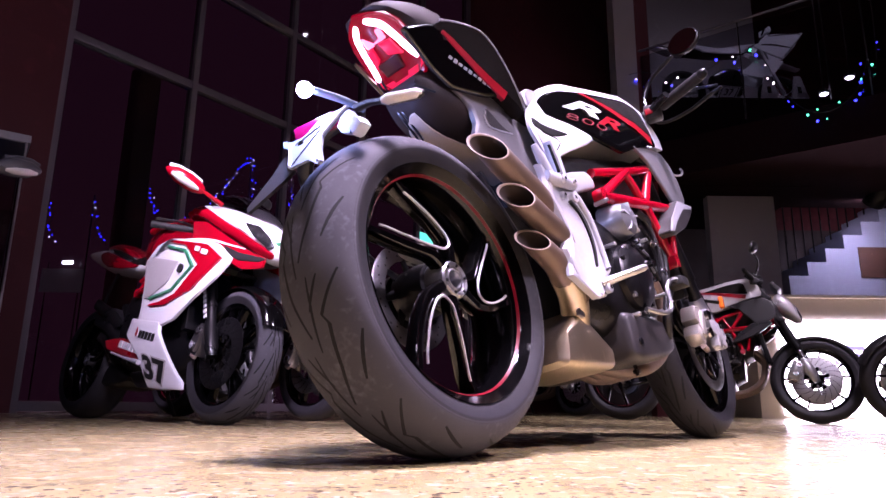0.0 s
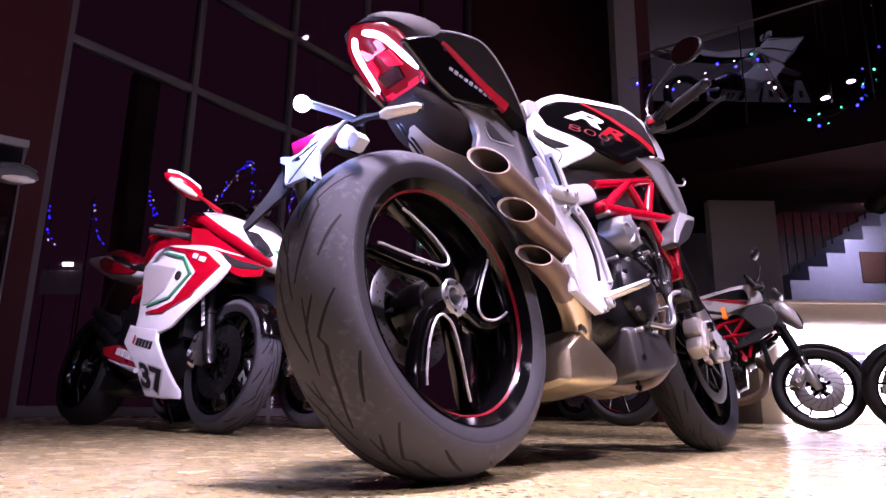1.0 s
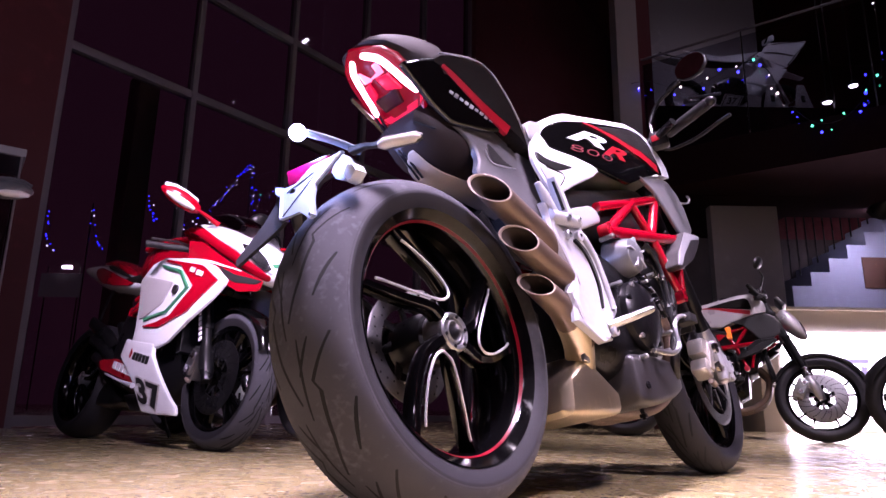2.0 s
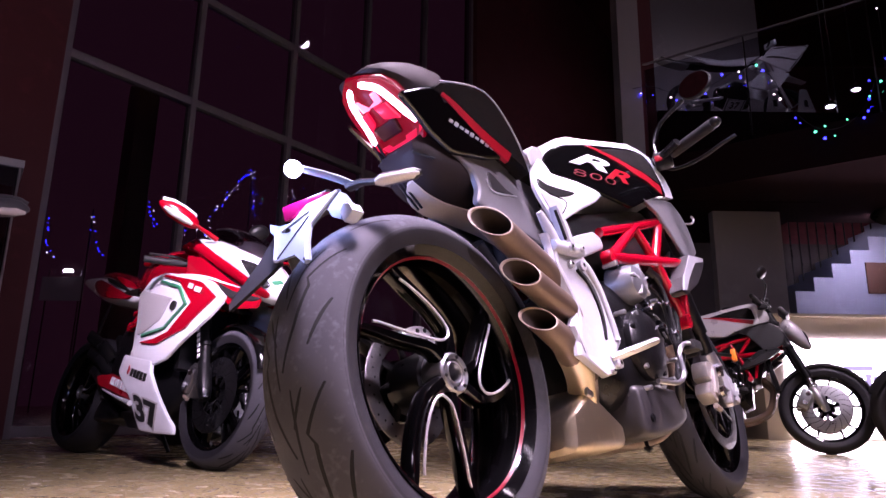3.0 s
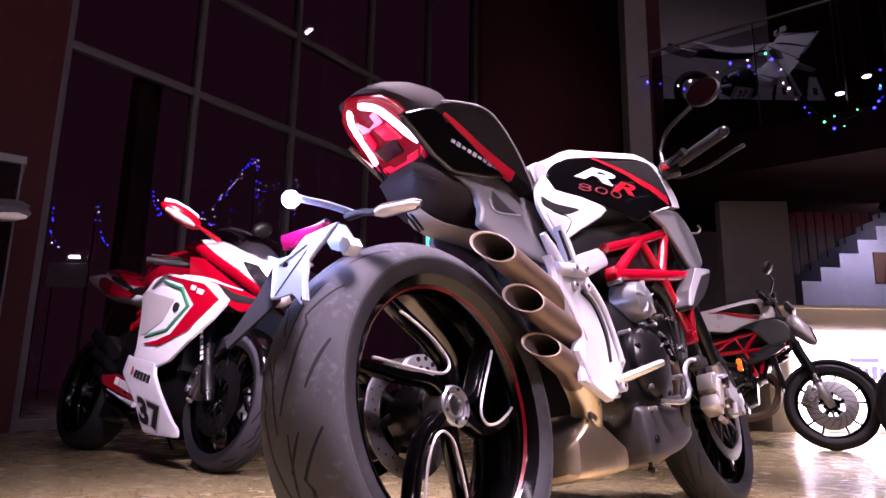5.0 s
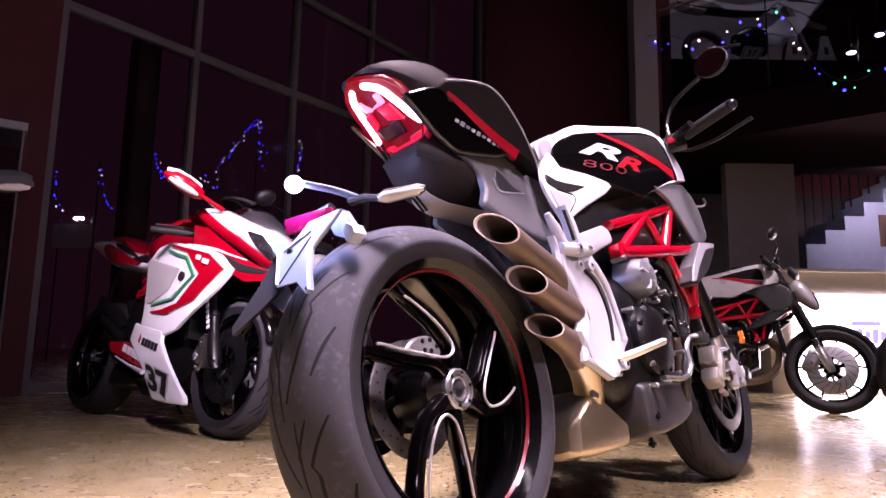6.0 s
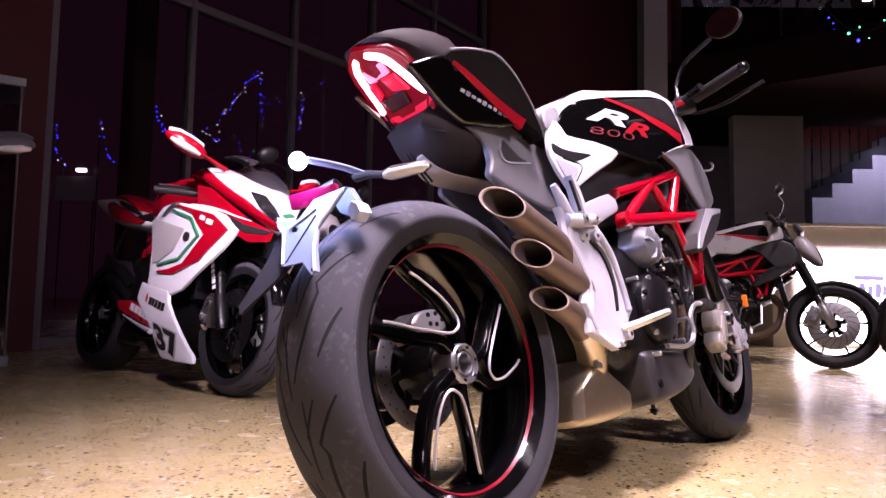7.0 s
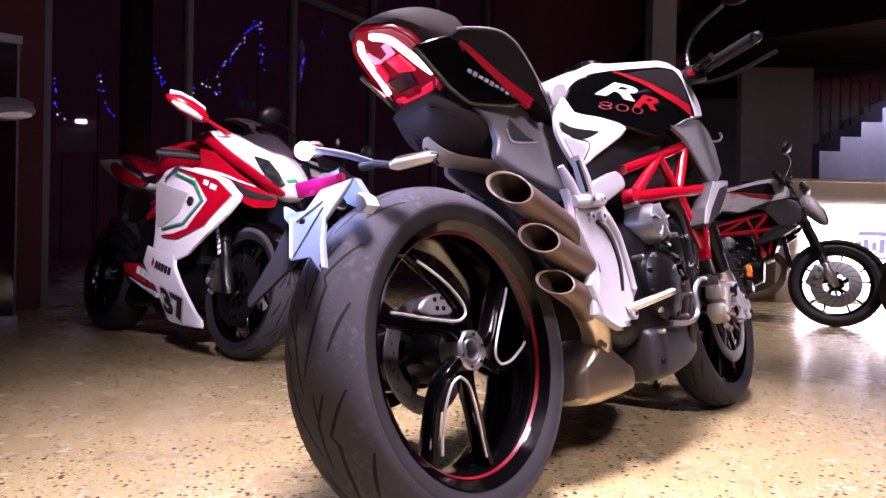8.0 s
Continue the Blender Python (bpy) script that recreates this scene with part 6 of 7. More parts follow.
    if band:
        # red rear reflector on a black stay under the tail
        bm = bmesh.new()
        tube(bm, [Vector(p) for p in spline([(0.12, -0.085, 0.81), (0.095, -0.095, 0.72), (0.080, -0.098, 0.615)], 4)], 0.008, 8)
        stay = part("reflector_stay", bm, BLACK_METAL, bike)
        bm = bmesh.new()
        tube(bm, [(0.080, -0.100, 0.620), (0.080, -0.100, 0.610), (0.080, -0.100, 0.568), (0.080, -0.100, 0.560)], [0.010, 0.019, 0.019, 0.011], 14, 0.8)
        part("side_reflector", bm, RED_TRIM, stay, "small red reflector")
    # upper cowl, screen, lamps
    nose = new("upper_cowl")
    nose.parent = bike
    bm = bmesh.new()
    shape = [(1.630, 0.738, 0.764, 0.014), (1.595, 0.708, 0.815, 0.052), (1.52, 0.702, 0.875, 0.100), (1.42, 0.745, 0.935, 0.146), (1.30, 0.800, 0.985, 0.182), (1.18, 0.865, 1.025, 0.200), (1.08, 0.920, 1.045, 0.202), (1.00, 0.935, 1.020, 0.195)]
    hull(bm, shape, 40, 2.0, 5)
    part("cowl_shell", bm, second if band else paint, nose)
    bm = bmesh.new()
    hull(bm, [(1.46, 0.880, 0.915, 0.050), (1.40, 0.90, 0.970, 0.085), (1.33, 0.92, 1.025, 0.105), (1.23, 0.95, 1.085, 0.112), (1.13, 0.98, 1.118, 0.110), (1.05, 1.02, 1.130, 0.092)], 28, 2.2, 4)
    part("screen", bm, SMOKE, nose, "smoked bubble screen")
    bm = bmesh.new()
    hull(bm, [(1.50, 0.705, 0.80, 0.070), (1.36, 0.72, 0.88, 0.120), (1.20, 0.76, 0.94, 0.140), (1.05, 0.80, 0.97, 0.140)], 20, 2.6)
    part("inner_cowl", bm, BLACK_MATT, nose, "black inner cowl")
    cw = lambda x, z: hull_half(shape, x, z, 2.0)
    for s in (-1, 1):
        # On the white-flanked bike this flash also paints the lamp's glare.
        bm = bmesh.new()
        panel(bm, [(1.08, 1.036), (1.20, 1.015), (1.34, 0.960), (1.45, 0.910), (1.55, 0.845), (1.612, 0.775), (1.592, 0.735), (1.538, 0.772), (1.415, 0.850), (1.215, 0.962)], lambda x, z: cw(x, z) + 0.010, 0.024, 5, 0.005, side=s)
        part("cowl_flash", bm, second, nose)
        if band:
            bm = bmesh.new()
            panel(bm, [(1.000, 1.010), (1.060, 1.018), (1.110, 1.004), (1.215, 0.952), (1.415, 0.842), (1.538, 0.764), (1.585, 0.730), (1.560, 0.706), (1.400, 0.780), (1.200, 0.880), (1.000, 0.945)], lambda x, z: cw(x, z) + 0.009, 0.020, 5, 0.005, side=s)
            part("cowl_side", bm, paint, nose)
            bm = bmesh.new()
            strip(bm, [(1.090, 1.040), (1.150, 1.030), (1.210, 1.006)], 0.020, lambda x, z: cw(x, z) + 0.0115, 0.001, 0.004, side=s)
            part("cowl_stripe", bm, paint, nose)
        bm = bmesh.new()
        panel(bm, [(1.06, 0.930), (1.20, 0.900), (1.36, 0.815), (1.50, 0.735), (1.585, 0.700), (1.568, 0.655), (1.480, 0.648), (1.400, 0.690), (1.28, 0.750), (1.10, 0.815)],
              lambda x, z: 0.196 - 0.9 * max(0, x - 1.25) ** 2 - 0.25 * max(0, 0.70 - z), 0.014, 5, 0.006, side=s)
        part("cowl_cheek", bm, paint, nose)
        cheek = lambda x, z: 0.199 - 0.9 * max(0, x - 1.25) ** 2 - 0.25 * max(0, 0.70 - z)
        bm = bmesh.new()
        panel(bm, [(1.374, 0.762), (1.465, 0.722), (1.590, 0.697), (1.560, 0.680), (1.468, 0.686), (1.410, 0.715)], cheek, 0.006, 4, 0.003, side=s)
        part("air_intake", bm, BLACK_MATT, nose, "black air intake slot")
        bm = bmesh.new()
        strip(bm, [(1.053, 0.829), (1.20, 0.808), (1.327, 0.783), (1.400, 0.762), (1.493, 0.738)], lambda f: 0.016 * (1 - 0.7 * f), cheek, 0.001, 0.004, side=s)
        part("cheek_line", bm, second, nose)
        bm = bmesh.new()
        panel(bm, [(1.430, 0.880), (1.490, 0.866), (1.560, 0.806), (1.596, 0.756), (1.572, 0.744), (1.500, 0.805)], lambda x, z: cw(x, z) + 0.016, 0.020, 4, 0.006, side=s)
        part("headlamp", bm, LAMP_GLASS, nose, "slanted clear headlamp")
        if band:
            bm = bmesh.new()
            strip(bm, [(1.600, 0.786), (1.612, 0.772)], 0.020, lambda x, z: cw(x, z) + 0.016, side=s, th=0.02, k=3)
            part("nose_tab", bm, band, nose)
        # mirror with its built-in indicator
        mir = new("mirror")
        mir.parent = bike
        bm = bmesh.new()
        tube(bm, [(1.25, s * 0.170, 0.985), (1.235, s * 0.255, 1.015), (1.225, s * 0.285, 1.025)], [0.020, 0.013, 0.012], 12, 0.6)
        part("mirror_stem", bm, paint, mir)
        bm = bmesh.new()
        rings = []
        for f, yy, w, h in ((0, 0.265, 0.018, 0.020), (1, 0.290, 0.036, 0.034), (2, 0.335, 0.042, 0.040), (3, 0.385, 0.032, 0.036), (4, 0.425, 0.012, 0.014), (5, 0.432, 0.004, 0.005)):
            rings.append([(1.215 - 0.35 * (yy - 0.265) + w * math.cos(a), s * yy, 1.030 + 0.34 * (yy - 0.265) + h * math.sin(a)) for a in (2 * math.pi * k / 18 for k in range(18))])
        loft(bm, rings)
        part("mirror_shell", bm, paint, mir)
        bm = bmesh.new()
        rings = []
        for yy, w, h in ((0.292, 0.010, 0.008), (0.325, 0.022, 0.017), (0.375, 0.020, 0.017), (0.412, 0.008, 0.008)):
            rings.append([(1.236 - 0.35 * (yy - 0.265) + w * math.cos(a), s * (yy + 0.002), 1.012 + 0.34 * (yy - 0.265) + h * math.sin(a)) for a in (2 * math.pi * k / 14 for k in range(14))])
        loft(bm, rings)
        part("mirror_indicator", bm, CLEAR_LENS, mir, "clear ribbed indicator in the mirror")
        bm = bmesh.new()
        rings = []
        for yy, w, h in ((0.280, 0.018, 0.018), (0.33, 0.026, 0.024), (0.38, 0.020, 0.022), (0.42, 0.006, 0.008)):
            rings.append([(1.212 - 0.35 * (yy - 0.265) + w * math.cos(a), s * (yy - 0.001), 1.056 + 0.34 * (yy - 0.265) + 1.15 * h * math.sin(a)) for a in (2 * math.pi * k / 14 for k in range(14))])
        loft(bm, rings)
        part("mirror_back", bm, second, mir)
        # clip-on bar
        bm = bmesh.new()
        tube(bm, [(1.08, s * 0.12, 0.895), (1.03, s * 0.22, 0.885), (0.965, s * 0.345, 0.872)], [0.012, 0.0165, 0.0165], 12)
        part("clip_on_bar", bm, BLACK_MATT, bike, "black clip-on grip")
        if band:
            bm = bmesh.new()
            tube(bm, [Vector(p) for p in spline([(0.66, s * 0.200, 0.928), (0.72, s * 0.200, 0.944), (0.82, s * 0.200, 0.944), (0.90, s * 0.200, 0.928)], 4)], [0.008] + [0.019] * 11 + [0.008], 12, 0.8)
            part("lever_guard", bm, RED_PAINT, bike, "red lever guard")
        bm = bmesh.new()
        tube(bm, [(1.08, s * 0.20, 0.895), (1.10, s * 0.26, 0.890), (1.04, s * 0.36, 0.880)], 0.006, 8)
        part("lever", bm, BLACK_METAL, bike)
    # flanks
    fw = lambda x, z: 0.205 + 0.02 * math.sin(math.pi * min(1, max(0, (x - 0.7) / 0.75))) - 0.10 * max(0, 0.30 - z) - 0.22 * max(0, x - 1.28)
    for s in (-1, 1):
        flank = new("side_fairing")
        flank.parent = bike
        bm = bmesh.new()
        panel(bm, [(0.700, 0.765), (0.80, 0.835), (0.938, 0.848), (1.241, 0.797), (1.357, 0.764), (1.444, 0.696), (1.380, 0.612), (1.285, 0.520), (1.158, 0.425), (1.06, 0.400), (0.80, 0.415), (0.80, 0.500), (0.765, 0.62)], fw, 0.020, 4, 0.007, side=s)
        part("upper_flank", bm, second, flank)
        bm = bmesh.new()
        panel(bm, [(0.735, 0.466), (0.82, 0.450), (1.055, 0.420), (1.070, 0.370), (1.205, 0.246), (1.316, 0.150), (1.321, 0.116), (1.19, 0.116), (1.070, 0.124), (1.007, 0.182), (0.913, 0.268), (0.80, 0.335), (0.712, 0.384)], lambda x, z: fw(x, z) + 0.003, 0.020, 3, 0.007, side=s)
        part("lower_flank", bm, second, flank)
        bm = bmesh.new()
        ribbon(bm, [(0.984, 0.828), (1.302, 0.763), (1.397, 0.695), (1.264, 0.552), (1.065, 0.494), (0.902, 0.506)], [(0.96, 0.824), (1.131, 0.780), (1.270, 0.670), (1.138, 0.543), (1.019, 0.518), (0.902, 0.512)], lambda x, z: fw(x, z) + 0.009, side=s, th=0.010)
        part("flank_band", bm, paint if band else second, flank)
        if band:
            bm = bmesh.new()
            ribbon(bm, [(0.95, 0.808), (1.137, 0.759), (1.231, 0.666), (1.097, 0.559), (0.891, 0.537)], [(0.95, 0.797), (1.130, 0.748), (1.214, 0.666), (1.090, 0.570), (0.891, 0.548)], lambda x, z: fw(x, z) + 0.010, side=s, th=0.010)
            part("flank_line", bm, band, flank)
            bm = bmesh.new()
            panel(bm, [(0.722, 0.762), (0.753, 0.780), (1.095, 0.706), (1.024, 0.606), (0.885, 0.556), (0.824, 0.552)], lambda x, z: fw(x, z) + 0.006, 0.008, 4, 0.003, side=s)
            part("flank_vent", bm, PALE_VENT, flank, "pale grey flank vent")
            bm = bmesh.new()
            tube(bm, [(1.125, s * (fw(1.125, 0.667) + 0.001), 0.667), (1.125, s * (fw(1.125, 0.667) + 0.010), 0.667)], 0.022, 18)
            part("round_emblem", bm, BLACK_MATT, flank, "small black round emblem")
            bm = bmesh.new()
            for i in range(2):
                strip(bm, [(1.220 + 0.055 * i, 0.752 - 0.020 * i), (1.258 + 0.055 * i, 0.742 - 0.020 * i)], 0.022, lambda x, z: fw(x, z) + 0.0115, side=s, k=1)
            part("flank_bars", bm, WHITE_PAINT, flank, "white badge bars")
            bm = bmesh.new()
            for i in range(5):
                strip(bm, [(0.880 + 0.036 * i, 0.374 - 0.007 * i), (0.908 + 0.036 * i, 0.369 - 0.006 * i)], 0.036, lambda x, z: fw(x, z) + 0.006, side=s, k=1)
            part("sponsor_bars", bm, BLACK_MATT, flank, "black sponsor bars")
            bm = bmesh.new()
            panel(bm, [(0.845, 0.415), (0.862, 0.385), (0.850, 0.362), (0.832, 0.372)], lambda x, z: fw(x, z) + 0.006, 0.003, 3, 0.002, side=s)
            part("drop_emblem", bm, RED_TRIM, flank)
        bm = bmesh.new()
        panel(bm, [(0.46, 0.372), (0.63, 0.376), (0.83, 0.345), (0.985, 0.300), (0.95, 0.240), (0.74, 0.278), (0.50, 0.326)], lambda x, z: fw(x, z) - 0.010, 0.012, 3, 0.005, side=s)
        low = part("belly_strip", bm, RED_TRIM if band else second, flank)
        bm = bmesh.new()
        for i in range(5):
            strip(bm, [(0.64 + 0.050 * i, 0.346 - 0.010 * i), (0.680 + 0.050 * i, 0.338 - 0.010 * i)], 0.036, lambda x, z: fw(x, z) - 0.0065, side=s, k=1)
        part("oil_bars", bm, WHITE_PAINT, flank, "white sponsor bars")
        bm = bmesh.new()
        tube(bm, [(0.60, s * 0.205, 0.300), (0.80, s * 0.225, 0.262), (0.98, s * 0.235, 0.232)], [0.005, 0.006, 0.012], 8)
        part("guard_rod", bm, WHITE_CAST, flank, "white rod along the belly")
        if race_number and s < 0:
            def place(u, v, w):
                f = v / 0.105
                x, z = 1.032 - 0.070 * f + 1.42 * u, 0.172 + 0.100 * f - 0.27 * u
                return (x, -(fw(x, z) + 0.0065 + w), z)
            outline = part("number_outline", lettering(race_number, lambda u, v, w: place(u, v, w - 0.0012), 0.150, 0.0, 0.001, 0.014), PALE_VENT, flank, "pale grey number outline")
            part("race_number", lettering(race_number, place, 0.150, 0.0, 0.001, 0.006), ink, outline, "black race number")
        bm = bmesh.new()
        panel(bm, [(0.74, 0.205), (0.92, 0.215), (1.20, 0.150), (1.10, 0.125), (0.85, 0.135)], lambda x, z: 0.16, 0.05, 3, 0.01, side=s)
        part("belly_pan", bm, BLACK_SATIN, flank)
    return flatten(bike, ("front_end",))


FAIRED = Matrix.Translation((-2.002, 3.817, 0.0)) @ pose(0, 0, 0, 0, 0, -40) @ pose(0, 0, 0, -9, 0, 0)
superbike(FAIRED, "red and white faired sport motorcycle with race number", RED_PAINT, WHITE_PAINT, GREEN_TRIM, BLACK_MATT, "37")
GREY_FAIRED = Matrix.Translation((-2.93, 2.87, 0.0)) @ pose(0, 0, 0, 0, 0, -40) @ pose(0, 0, 0, -9, 0, 0)
superbike(GREY_FAIRED, "dark grey faired sport motorcycle parked by the cabinet", DARK_SATIN, DARK_SATIN, None, BLACK_MATT, "")

# ---- other motorcycles of the rows ----
RIGHT = Matrix.Translation((4.40, 4.15, 0.0)) @ pose(0, 0, 0, 0, 0, 165) @ pose(0, 0, 0, -9, 0, 0)
for m in (RIGHT,
          Matrix.Translation((0.55, 8.3, 0.0)) @ pose(0, 0, 0, 0, 0, -50) @ pose(0, 0, 0, -9, 0, 0),
          Matrix.Translation((-1.80, 4.62, 0.0)) @ pose(0, 0, 0, 0, 0, -38) @ pose(0, 0, 0, -9, 0, 0)):
    other = copy_thing(far_bike, m)
    tagged(other, "silver and black naked motorcycle in the dark row")


def display_cabinet():
    root = empty_thing("display_cabinet", pose(-2.60, 3.86, 0, 0, 0, 36), "glass display cabinet with pale grey plinth and top", "cabinet")
    for z, h in ((0.03, 0.06), (1.67, 0.05)):
        bm = bmesh.new()
        box(bm, (-0.35, 0.22, z), (0.74, 0.46, h), bevel=0.004)
        part("plinth" if z < 1 else "top", bm, GREY_TRIM, root, "pale grey cabinet board")
    for x, y, sx, sy in ((-0.35, 0.0, 0.70, 0.008), (-0.35, 0.44, 0.70, 0.008), (0.0, 0.22, 0.008, 0.44), (-0.70, 0.22, 0.008, 0.44)):
        bm = bmesh.new()
        box(bm, (x, y, 0.853), (sx, sy, 1.57), bevel=0)
        part("glass_side", bm, GLASS, root)
    for x, y in ((0.0, 0.0), (0.0, 0.44), (-0.70, 0.0), (-0.70, 0.44)):
        bm = bmesh.new()
        tube(bm, [(x, y, 0.06), (x, y, 1.645)], 0.007, 8)
        part("corner_post", bm, ALU, root)
    for z in (0.62, 1.2):
        bm = bmesh.new()
        box(bm, (-0.35, 0.22, z), (0.68, 0.42, 0.008), bevel=0)
        part("glass_shelf", bm, GLASS, root)
    return root


display_cabinet()


def enduro_bike(m):
    bike = empty_thing("enduro_motorcycle", m, "white and black enduro motorcycle on the upper floor", "motorcycle")
    for name, x, R in (("rear_wheel", 0.0, 0.32), ("front_wheel", 1.46, 0.34)):
        wheel = new(name)
        wheel.parent = bike
        wheel.location = (x, 0, R)
        bm = tyre_mesh(R, 0.055, R - 0.09, 48)
        part("tyre", bm, RUBBER, wheel, "knobbly black tyre")
        bm = bmesh.new()
        lathe(bm, [(R - 0.09, -0.02), (R - 0.08, -0.022), (R - 0.08, 0.022), (R - 0.09, 0.02), (R - 0.10, 0.0), (R - 0.09, -0.02)], 48)
        part("rim", bm, BLACK_METAL, wheel)
        for k in range(16):
            bm = bmesh.new()
            tube(bm, [polar(0.03, 22.5 * k, 0.02 * (-1) ** k), polar(R - 0.095, 22.5 * k + 12 * (-1) ** (k // 2), 0)], 0.0018, 5)
            part("wire_spoke", bm, ALU, wheel)
        bm = bmesh.new()
        tube(bm, [(0, -0.05, 0), (0, 0.05, 0)], 0.03, 16)
        part("hub", bm, ALU, wheel)
    bm = bmesh.new()
    hull(bm, [(0.42, 0.34, 0.60, 0.09), (0.62, 0.28, 0.72, 0.12), (0.85, 0.32, 0.70, 0.11)], 20, 3)
    part("engine", bm, DARK_METAL, bike)
    for s in (-1, 1):
        bm = bmesh.new()
        tube(bm, [(0, s * 0.07, 0.32), (0.45, s * 0.09, 0.42)], 0.022, 10)
        part("swingarm_leg", bm, ALU, bike)
        bm = bmesh.new()
        tube(bm, [(1.13, s * 0.10, 1.03), (1.46, s * 0.10, 0.34)], 0.026, 12)
        part("fork_leg", bm, ALU, bike)
        bm = bmesh.new()
        panel(bm, [(0.79, 0.60), (1.03, 0.83), (1.30, 0.86), (1.46, 0.84), (1.37, 0.72), (1.21, 0.54)], lambda x, z: 0.13 + 0.04 * max(0, x - 0.8), 0.02, 3, 0.008, side=s)
        part("radiator_shroud", bm, WHITE_PAINT, bike, "white radiator shroud")
        bm = bmesh.new()
        panel(bm, [(1.02, 1.04), (1.25, 1.25), (1.88, 1.38), (1.68, 1.10), (1.49, 0.90), (1.24, 0.96)], lambda x, z: 0.135 - 0.10 * max(0, x - 1.2), 0.02, 3, 0.008, side=s)
        beak = part("nose_fairing", bm, WHITE_PAINT, bike, "white pointed nose fairing")
        bm = bmesh.new()
        strip(bm, [(1.14, 1.075), (1.35, 1.10), (1.62, 1.10)], lambda f: 0.020 + 0.03 * f * (1 - f), lambda x, z: 0.139 - 0.10 * max(0, x - 1.2), side=s)
        part("nose_stripe", bm, BLACK_SATIN, beak)
        bm = bmesh.new()
        strip(bm, [(1.27, 1.225), (1.82, 1.345), (1.66, 1.12), (1.50, 0.93)], 0.016, lambda x, z: 0.139 - 0.10 * max(0, x - 1.2), side=s)
        part("nose_border", bm, BLACK_SATIN, beak)
        bm = bmesh.new()
        panel(bm, [(-0.07, 1.02), (0.15, 1.00), (0.30, 0.96), (0.62, 0.955), (0.83, 1.00), (1.06, 1.10), (0.82, 0.93), (0.58, 0.90), (0.27, 0.90), (0.16, 0.95)], lambda x, z: 0.11, 0.02, 3, 0.006, side=s)
        part("tail_panel", bm, WHITE_PAINT, bike, "white tail panel")
        bm = bmesh.new()
        tube(bm, [(1.10, s * 0.05, 1.07), (1.09, s * 0.20, 1.12), (1.02, s * 0.40, 1.14)], 0.013, 10)
        part("handlebar_end", bm, BLACK_METAL, bike)
        bm = bmesh.new()
        box(bm, (1.08, s * 0.33, 1.15), (0.04, 0.18, 0.08), (0, 0, s * -14), 0.012)
        part("hand_guard", bm, WHITE_PAINT, bike)
    bm = bmesh.new()
    hull(bm, [(-0.38, 0.98, 1.0, 0.06), (-0.15, 0.90, 0.945, 0.085), (0.15, 0.88, 0.95, 0.09), (0.50, 0.88, 0.945, 0.085), (0.85, 0.92, 0.99, 0.08)], 18, 3)
    part("seat", bm, BLACK_SATIN, bike, "long black seat")
    bm = bmesh.new()
    hull(bm, [(-0.46, 0.955, 0.968, 0.05), (-0.25, 0.90, 0.93, 0.085), (0.0, 0.86, 0.90, 0.09)], 18, 3)
    part("rear_mudguard", bm, WHITE_PAINT, bike, "white rear mudguard")
    bm = bmesh.new()
    hull(bm, [(1.20, 0.80, 0.85, 0.06), (1.45, 0.84, 0.87, 0.075), (1.78, 0.79, 0.80, 0.05)], 18, 3)
    part("front_mudguard", bm, WHITE_PAINT, bike, "white front mudguard")
    bm = bmesh.new()
    box(bm, (1.24, 0, 0.98), (0.03, 0.20, 0.24), (0, -22, 0), 0.02)
    part("front_number_board", bm, WHITE_PAINT, bike, "white front number board")
    return bike


# plinth of the upper floor on which the enduro stands
def balustrade():
    """Glass panes under a slim handrail along the slanting edge of the upper floor."""
    root = empty_thing("balustrade", Matrix.Translation((2.36, 7.53, 3.15)) @ pose(0, 0, 0, 0, 0, math.degrees(math.atan2(-0.6, 0.8))), "glass balustrade with a slim metal handrail on the upper floor", "railing")
    for i in range(4):
        bm = bmesh.new()
        box(bm, (0.60 + 1.18 * i, 0, 0.60), (1.16, 0.010, 1.18), bevel=0)
        part("glass_pane", bm, GLASS, root)
        bm = bmesh.new()
        box(bm, (0.01 + 1.18 * i, 0.012, 0.63), (0.014, 0.014, 1.26), bevel=0.002)
        part("post", bm, BLACK_METAL, root)
    bm = bmesh.new()
    tube(bm, [(0, 0, 1.27), (4.75, 0, 1.27)], 0.016, 10)
    part("handrail", bm, ALU_FRAME, root)
    return root


balustrade()
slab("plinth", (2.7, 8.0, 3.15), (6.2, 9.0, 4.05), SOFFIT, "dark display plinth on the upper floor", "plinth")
enduro_bike(pose(3.30, 8.49, 4.05, 0, 0, 8))


def sign_board(place, turn):
    root = empty_thing("sign_board", pose(*place, 0, 0, turn), "small white folding sign on the display plinth", "sign", "folding signs")
    bm = bmesh.new()
    front = [(-0.13, 0, 0), (0.13, 0, 0), (0.045, 0.03, 0.36), (-0.045, 0.03, 0.36)]
    loft(bm, [front, [(x, y + 0.012, z) for x, y, z in front]])
    part("board", bm, WALL_PALE, root)
    bm = bmesh.new()
    box(bm, (0, 0.006, 0.15), (0.05, 0.006, 0.10), (-5, 0, 0), 0.002)
    part("sign_bar", bm, BLACK_MATT, root, "dark bar on the sign")
    return root




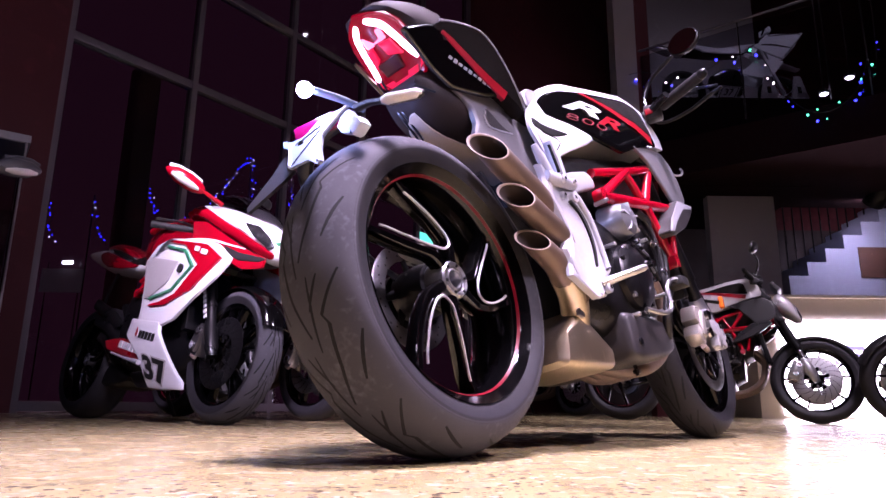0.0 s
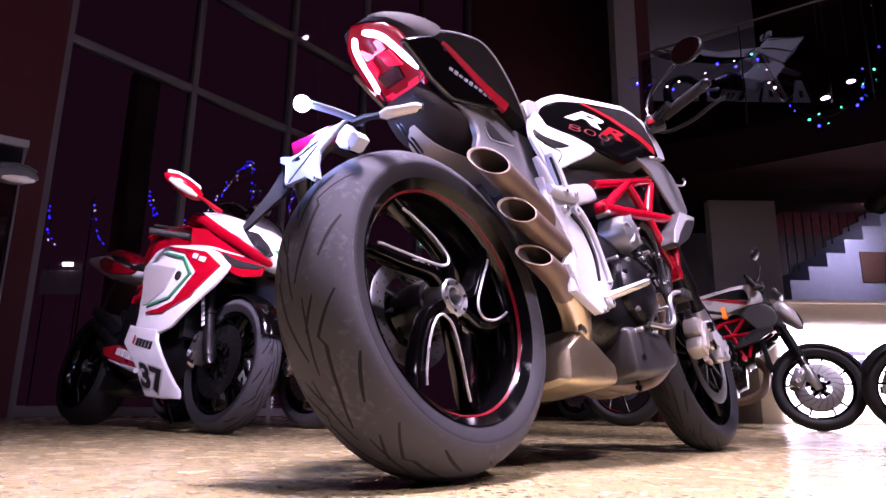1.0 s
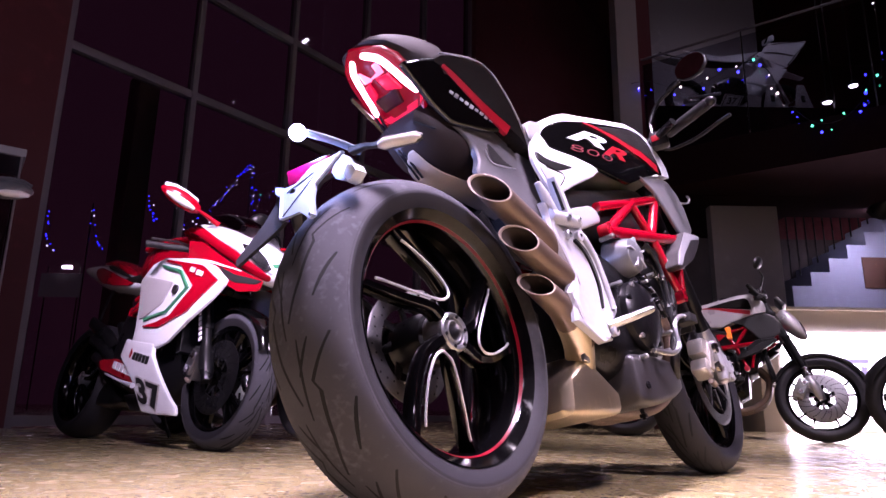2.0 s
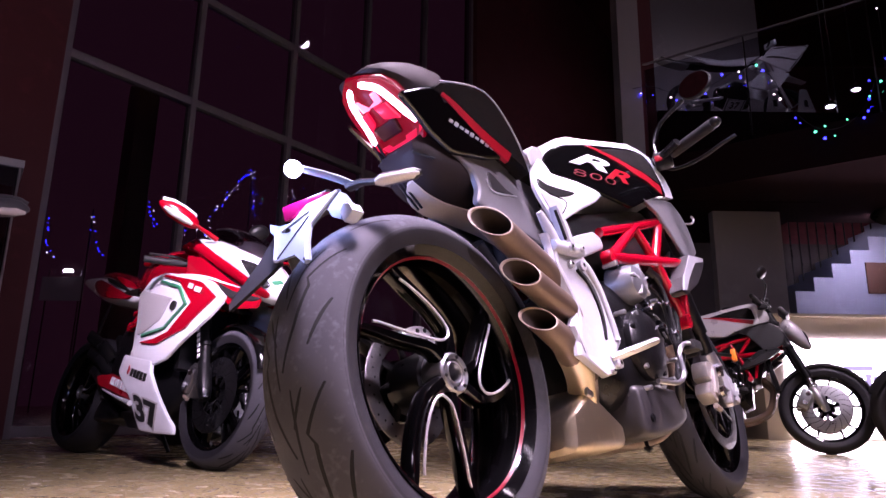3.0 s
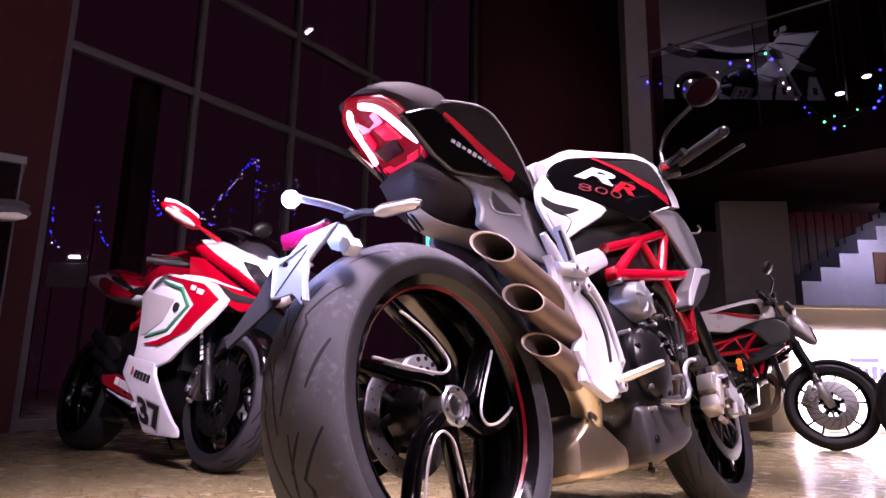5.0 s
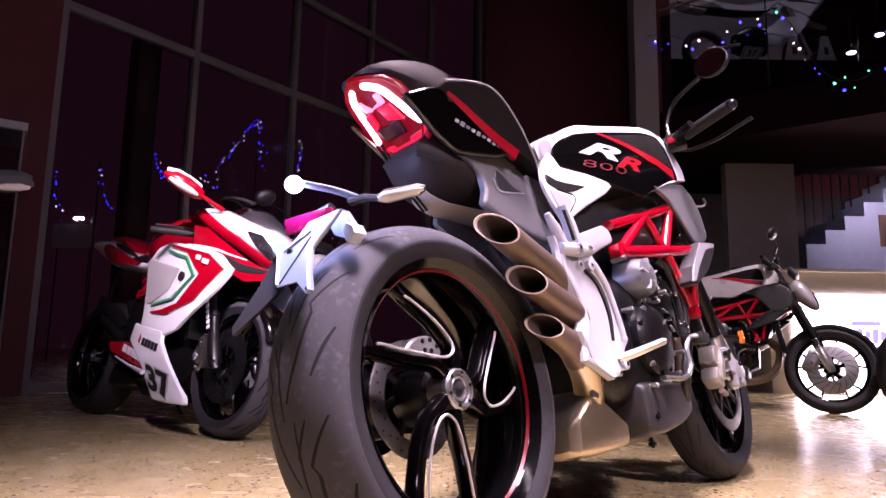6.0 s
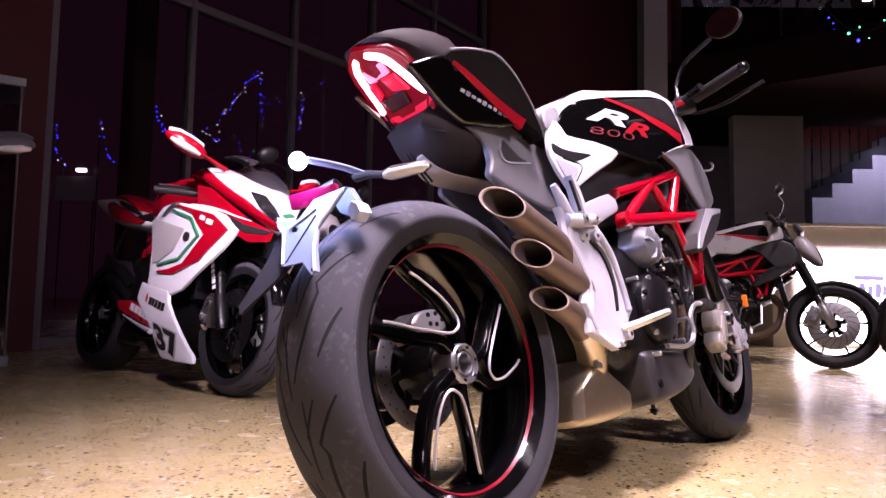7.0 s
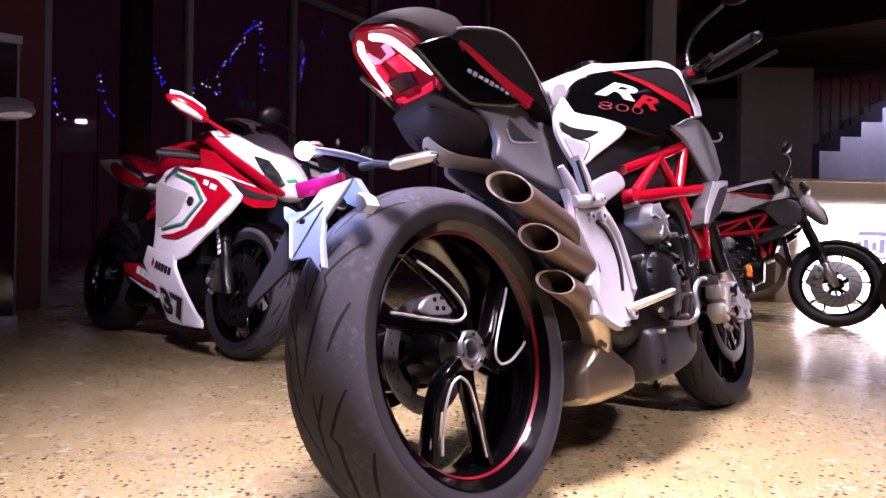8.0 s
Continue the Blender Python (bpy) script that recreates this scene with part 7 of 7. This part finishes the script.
def number_board(m):
    root = empty_thing("number_board", m, "slanted framed number board on the display plinth", "sign")
    q = [(0.0, 0.0), (0.245, 0.0), (0.335, 0.170), (0.090, 0.195)]
    mid = np.mean(q, 0)
    for name, f, y, th, mat in (("frame", 1.0, 0.0, 0.014, WALL_PALE), ("border", 0.88, -0.004, 0.008, BLACK_MATT), ("face", 0.78, -0.008, 0.008, WALL_PALE)):
        bm = bmesh.new()
        ring = [mid + (np.array(p) - mid) * f for p in q]
        loft(bm, [[(p[0], y, p[1]) for p in ring], [(p[0], y + th, p[1]) for p in ring]])
        part(name, bm, mat, root)
    part("board_number", lettering("37", lambda u, v, w: (0.085 + u + 0.4 * v, -0.0085 - w, 0.050 + v), 0.125, 0.0, 0.001, 0.004), BLACK_MATT, root, "black number 37")
    return root


number_board(pose(3.54, 8.03, 4.05))
sign_board((4.66, 8.05, 4.05), 4)
sign_board((4.26, 8.05, 4.05), -3)


def ceiling_spot(place):
    root = empty_thing("ceiling_spot", Matrix.Translation(place), "small round ceiling spot, switched on", "lamp", "small ceiling spots")
    bm = bmesh.new()
    tube(bm, [(0, 0, 0.0), (0, 0, 0.05)], 0.075, 20)
    part("housing", bm, BLACK_METAL, root)
    bm = bmesh.new()
    tube(bm, [(0, 0, -0.006), (0, 0, -0.001)], 0.055, 20)
    part("glow", bm, LAMP_ON, root, "bright lamp face")
    bm = bmesh.new()
    tube(bm, [(0, 0, 0.05), (0, 0, TOP - place[2])], 0.008, 8)
    part("rod", bm, BLACK_METAL, root)
    return root


for place in ((6.10, 9.2, 5.00), (5.68, 9.2, 4.72), (5.78, 9.2, 4.42)):
    ceiling_spot(place)


def fairy_lights(name, line, count, mats, seed, size=0.0060, stake=False):
    """A string of bulbs on a cable through the given points."""
    rng = random.Random(seed)
    root = empty_thing(name, pose(0, 0, 0), "string of small coloured fairy lights on a dark cable", "fairy lights", "fairy light strings")
    path = [Vector(p) for p in spline(line, 12)]
    bm = bmesh.new()
    tube(bm, path, 0.003, 5)
    part("cable", bm, WIRE, root)
    if stake:
        bm = bmesh.new()
        foot = path[0].copy()
        foot.z = 0
        tube(bm, [foot, path[0]], 0.008, 6)
        part("stake", bm, WIRE, root)
    meshes = []
    for mat in mats:
        bm = bmesh.new()
        bmesh.ops.create_icosphere(bm, subdivisions=1, radius=size)
        meshes.append(finish("bulb", bm, mat))
    for i in range(count):
        f = (i + rng.uniform(0.1, 0.9)) / count * (len(path) - 1)
        k = min(int(f), len(path) - 2)
        p = path[k].lerp(path[k + 1], f - k) + Vector((rng.uniform(-1, 1), rng.uniform(-1, 1), rng.uniform(-1.6, 0.8))) * 5 * size
        ob = new("bulb", rng.choice(meshes))
        ob.parent = root
        ob.location = p
        s = rng.uniform(0.55, 1.25)
        ob.scale = (s, s, s)
    return root


def along_glass(s, z, out=2.5):
    p = GLAZE_0 + GLAZE_DIR * s + Vector((-0.8, 0.6, 0)) * out
    return (p.x, p.y, z)


BLUE_MIX = [BULB_BLUE, BULB_BLUE, BULB_WARM]
STRINGS = [
    (((1.00, 2.34), (1.08, 2.18), (1.05, 2.03), (1.07, 1.91), (1.16, 1.85)), 11),
    (((1.51, 2.52), (1.52, 2.33), (1.57, 2.15), (1.64, 2.02), (1.81, 1.91), (1.92, 2.14), (1.97, 2.24), (2.04, 2.38), (2.07, 2.53)), 26),
    (((2.08, 2.81), (2.13, 2.79), (2.18, 2.70), (2.26, 2.59), (2.32, 2.54)), 16),
    (((2.65, 2.44), (2.86, 2.64), (3.11, 2.56), (3.10, 2.90), (3.21, 3.01), (3.31, 3.14), (3.37, 3.25), (3.51, 3.46), (3.61, 3.62), (3.71, 3.66)), 40),
    (((3.71, 3.66), (3.74, 3.53), (3.78, 3.30), (3.75, 3.18), (3.82, 2.92)), 12),
    (((4.41, 2.97), (4.48, 3.12), (4.52, 3.32), (4.53, 3.56)), 12),
]
for i, (line, count) in enumerate(STRINGS):
    fairy_lights("fairy_lights", [along_glass(*p) for p in line], count, BLUE_MIX, 1 + i, size=0.0070, stake=True)
MIXED = [BULB_BLUE, BULB_BLUE, BULB_WARM, BULB_WARM, BULB_GREEN]
fairy_lights("fairy_lights", [(2.09, 7.56, 4.08), (2.39, 7.33, 4.04), (2.68, 7.11, 3.83), (2.95, 6.91, 3.85), (3.21, 6.72, 3.95), (3.42, 6.56, 3.81), (3.55, 6.46, 3.39), (3.72, 6.34, 3.10), (3.90, 6.20, 3.04), (4.08, 6.07, 3.20), (4.17, 6.00, 3.47), (4.25, 5.94, 3.86), (4.28, 5.92, TOP)], 34, MIXED, 7, size=0.012)

# way-out sign on the far wall
root = empty_thing("exit_sign", pose(-0.27, 8.66, 2.265, 0, 0, 53.1), "small green lit exit sign box", "sign")
bm = bmesh.new()
box(bm, (0, 0, 0), (0.30, 0.05, 0.15), bevel=0.004)
part("case", bm, WHITE_CAST, root)
bm = bmesh.new()
box(bm, (0, -0.028, 0), (0.28, 0.006, 0.13), bevel=0.002)
part("face", bm, EXIT_GREEN, root, "green lit face")

# dim glow in the glass, built as a panel beyond it; posts added
root = empty_thing("street_sign", pose(-9.37, 16.0, 0), "pale grey glowing panel standing in for a patch in the glass", "sign")
bm = bmesh.new()
box(bm, (0, 0, 2.95), (1.02, 0.06, 0.58), bevel=0.01)
part("panel", bm, PATCH_GLOW, root)
for x in (-0.4, 0.4):
    bm = bmesh.new()
    tube(bm, [(x, 0.05, 0), (x, 0.05, 3.42)], 0.015, 8)
    part("post", bm, BLACK_METAL, root)
bm = bmesh.new()
tube(bm, [(-0.02, 0, 3.40), (0.20, 0, 3.40)], 0.036, 10)
part("lamp", bm, LAMP_ON, root, "bright small lamp")
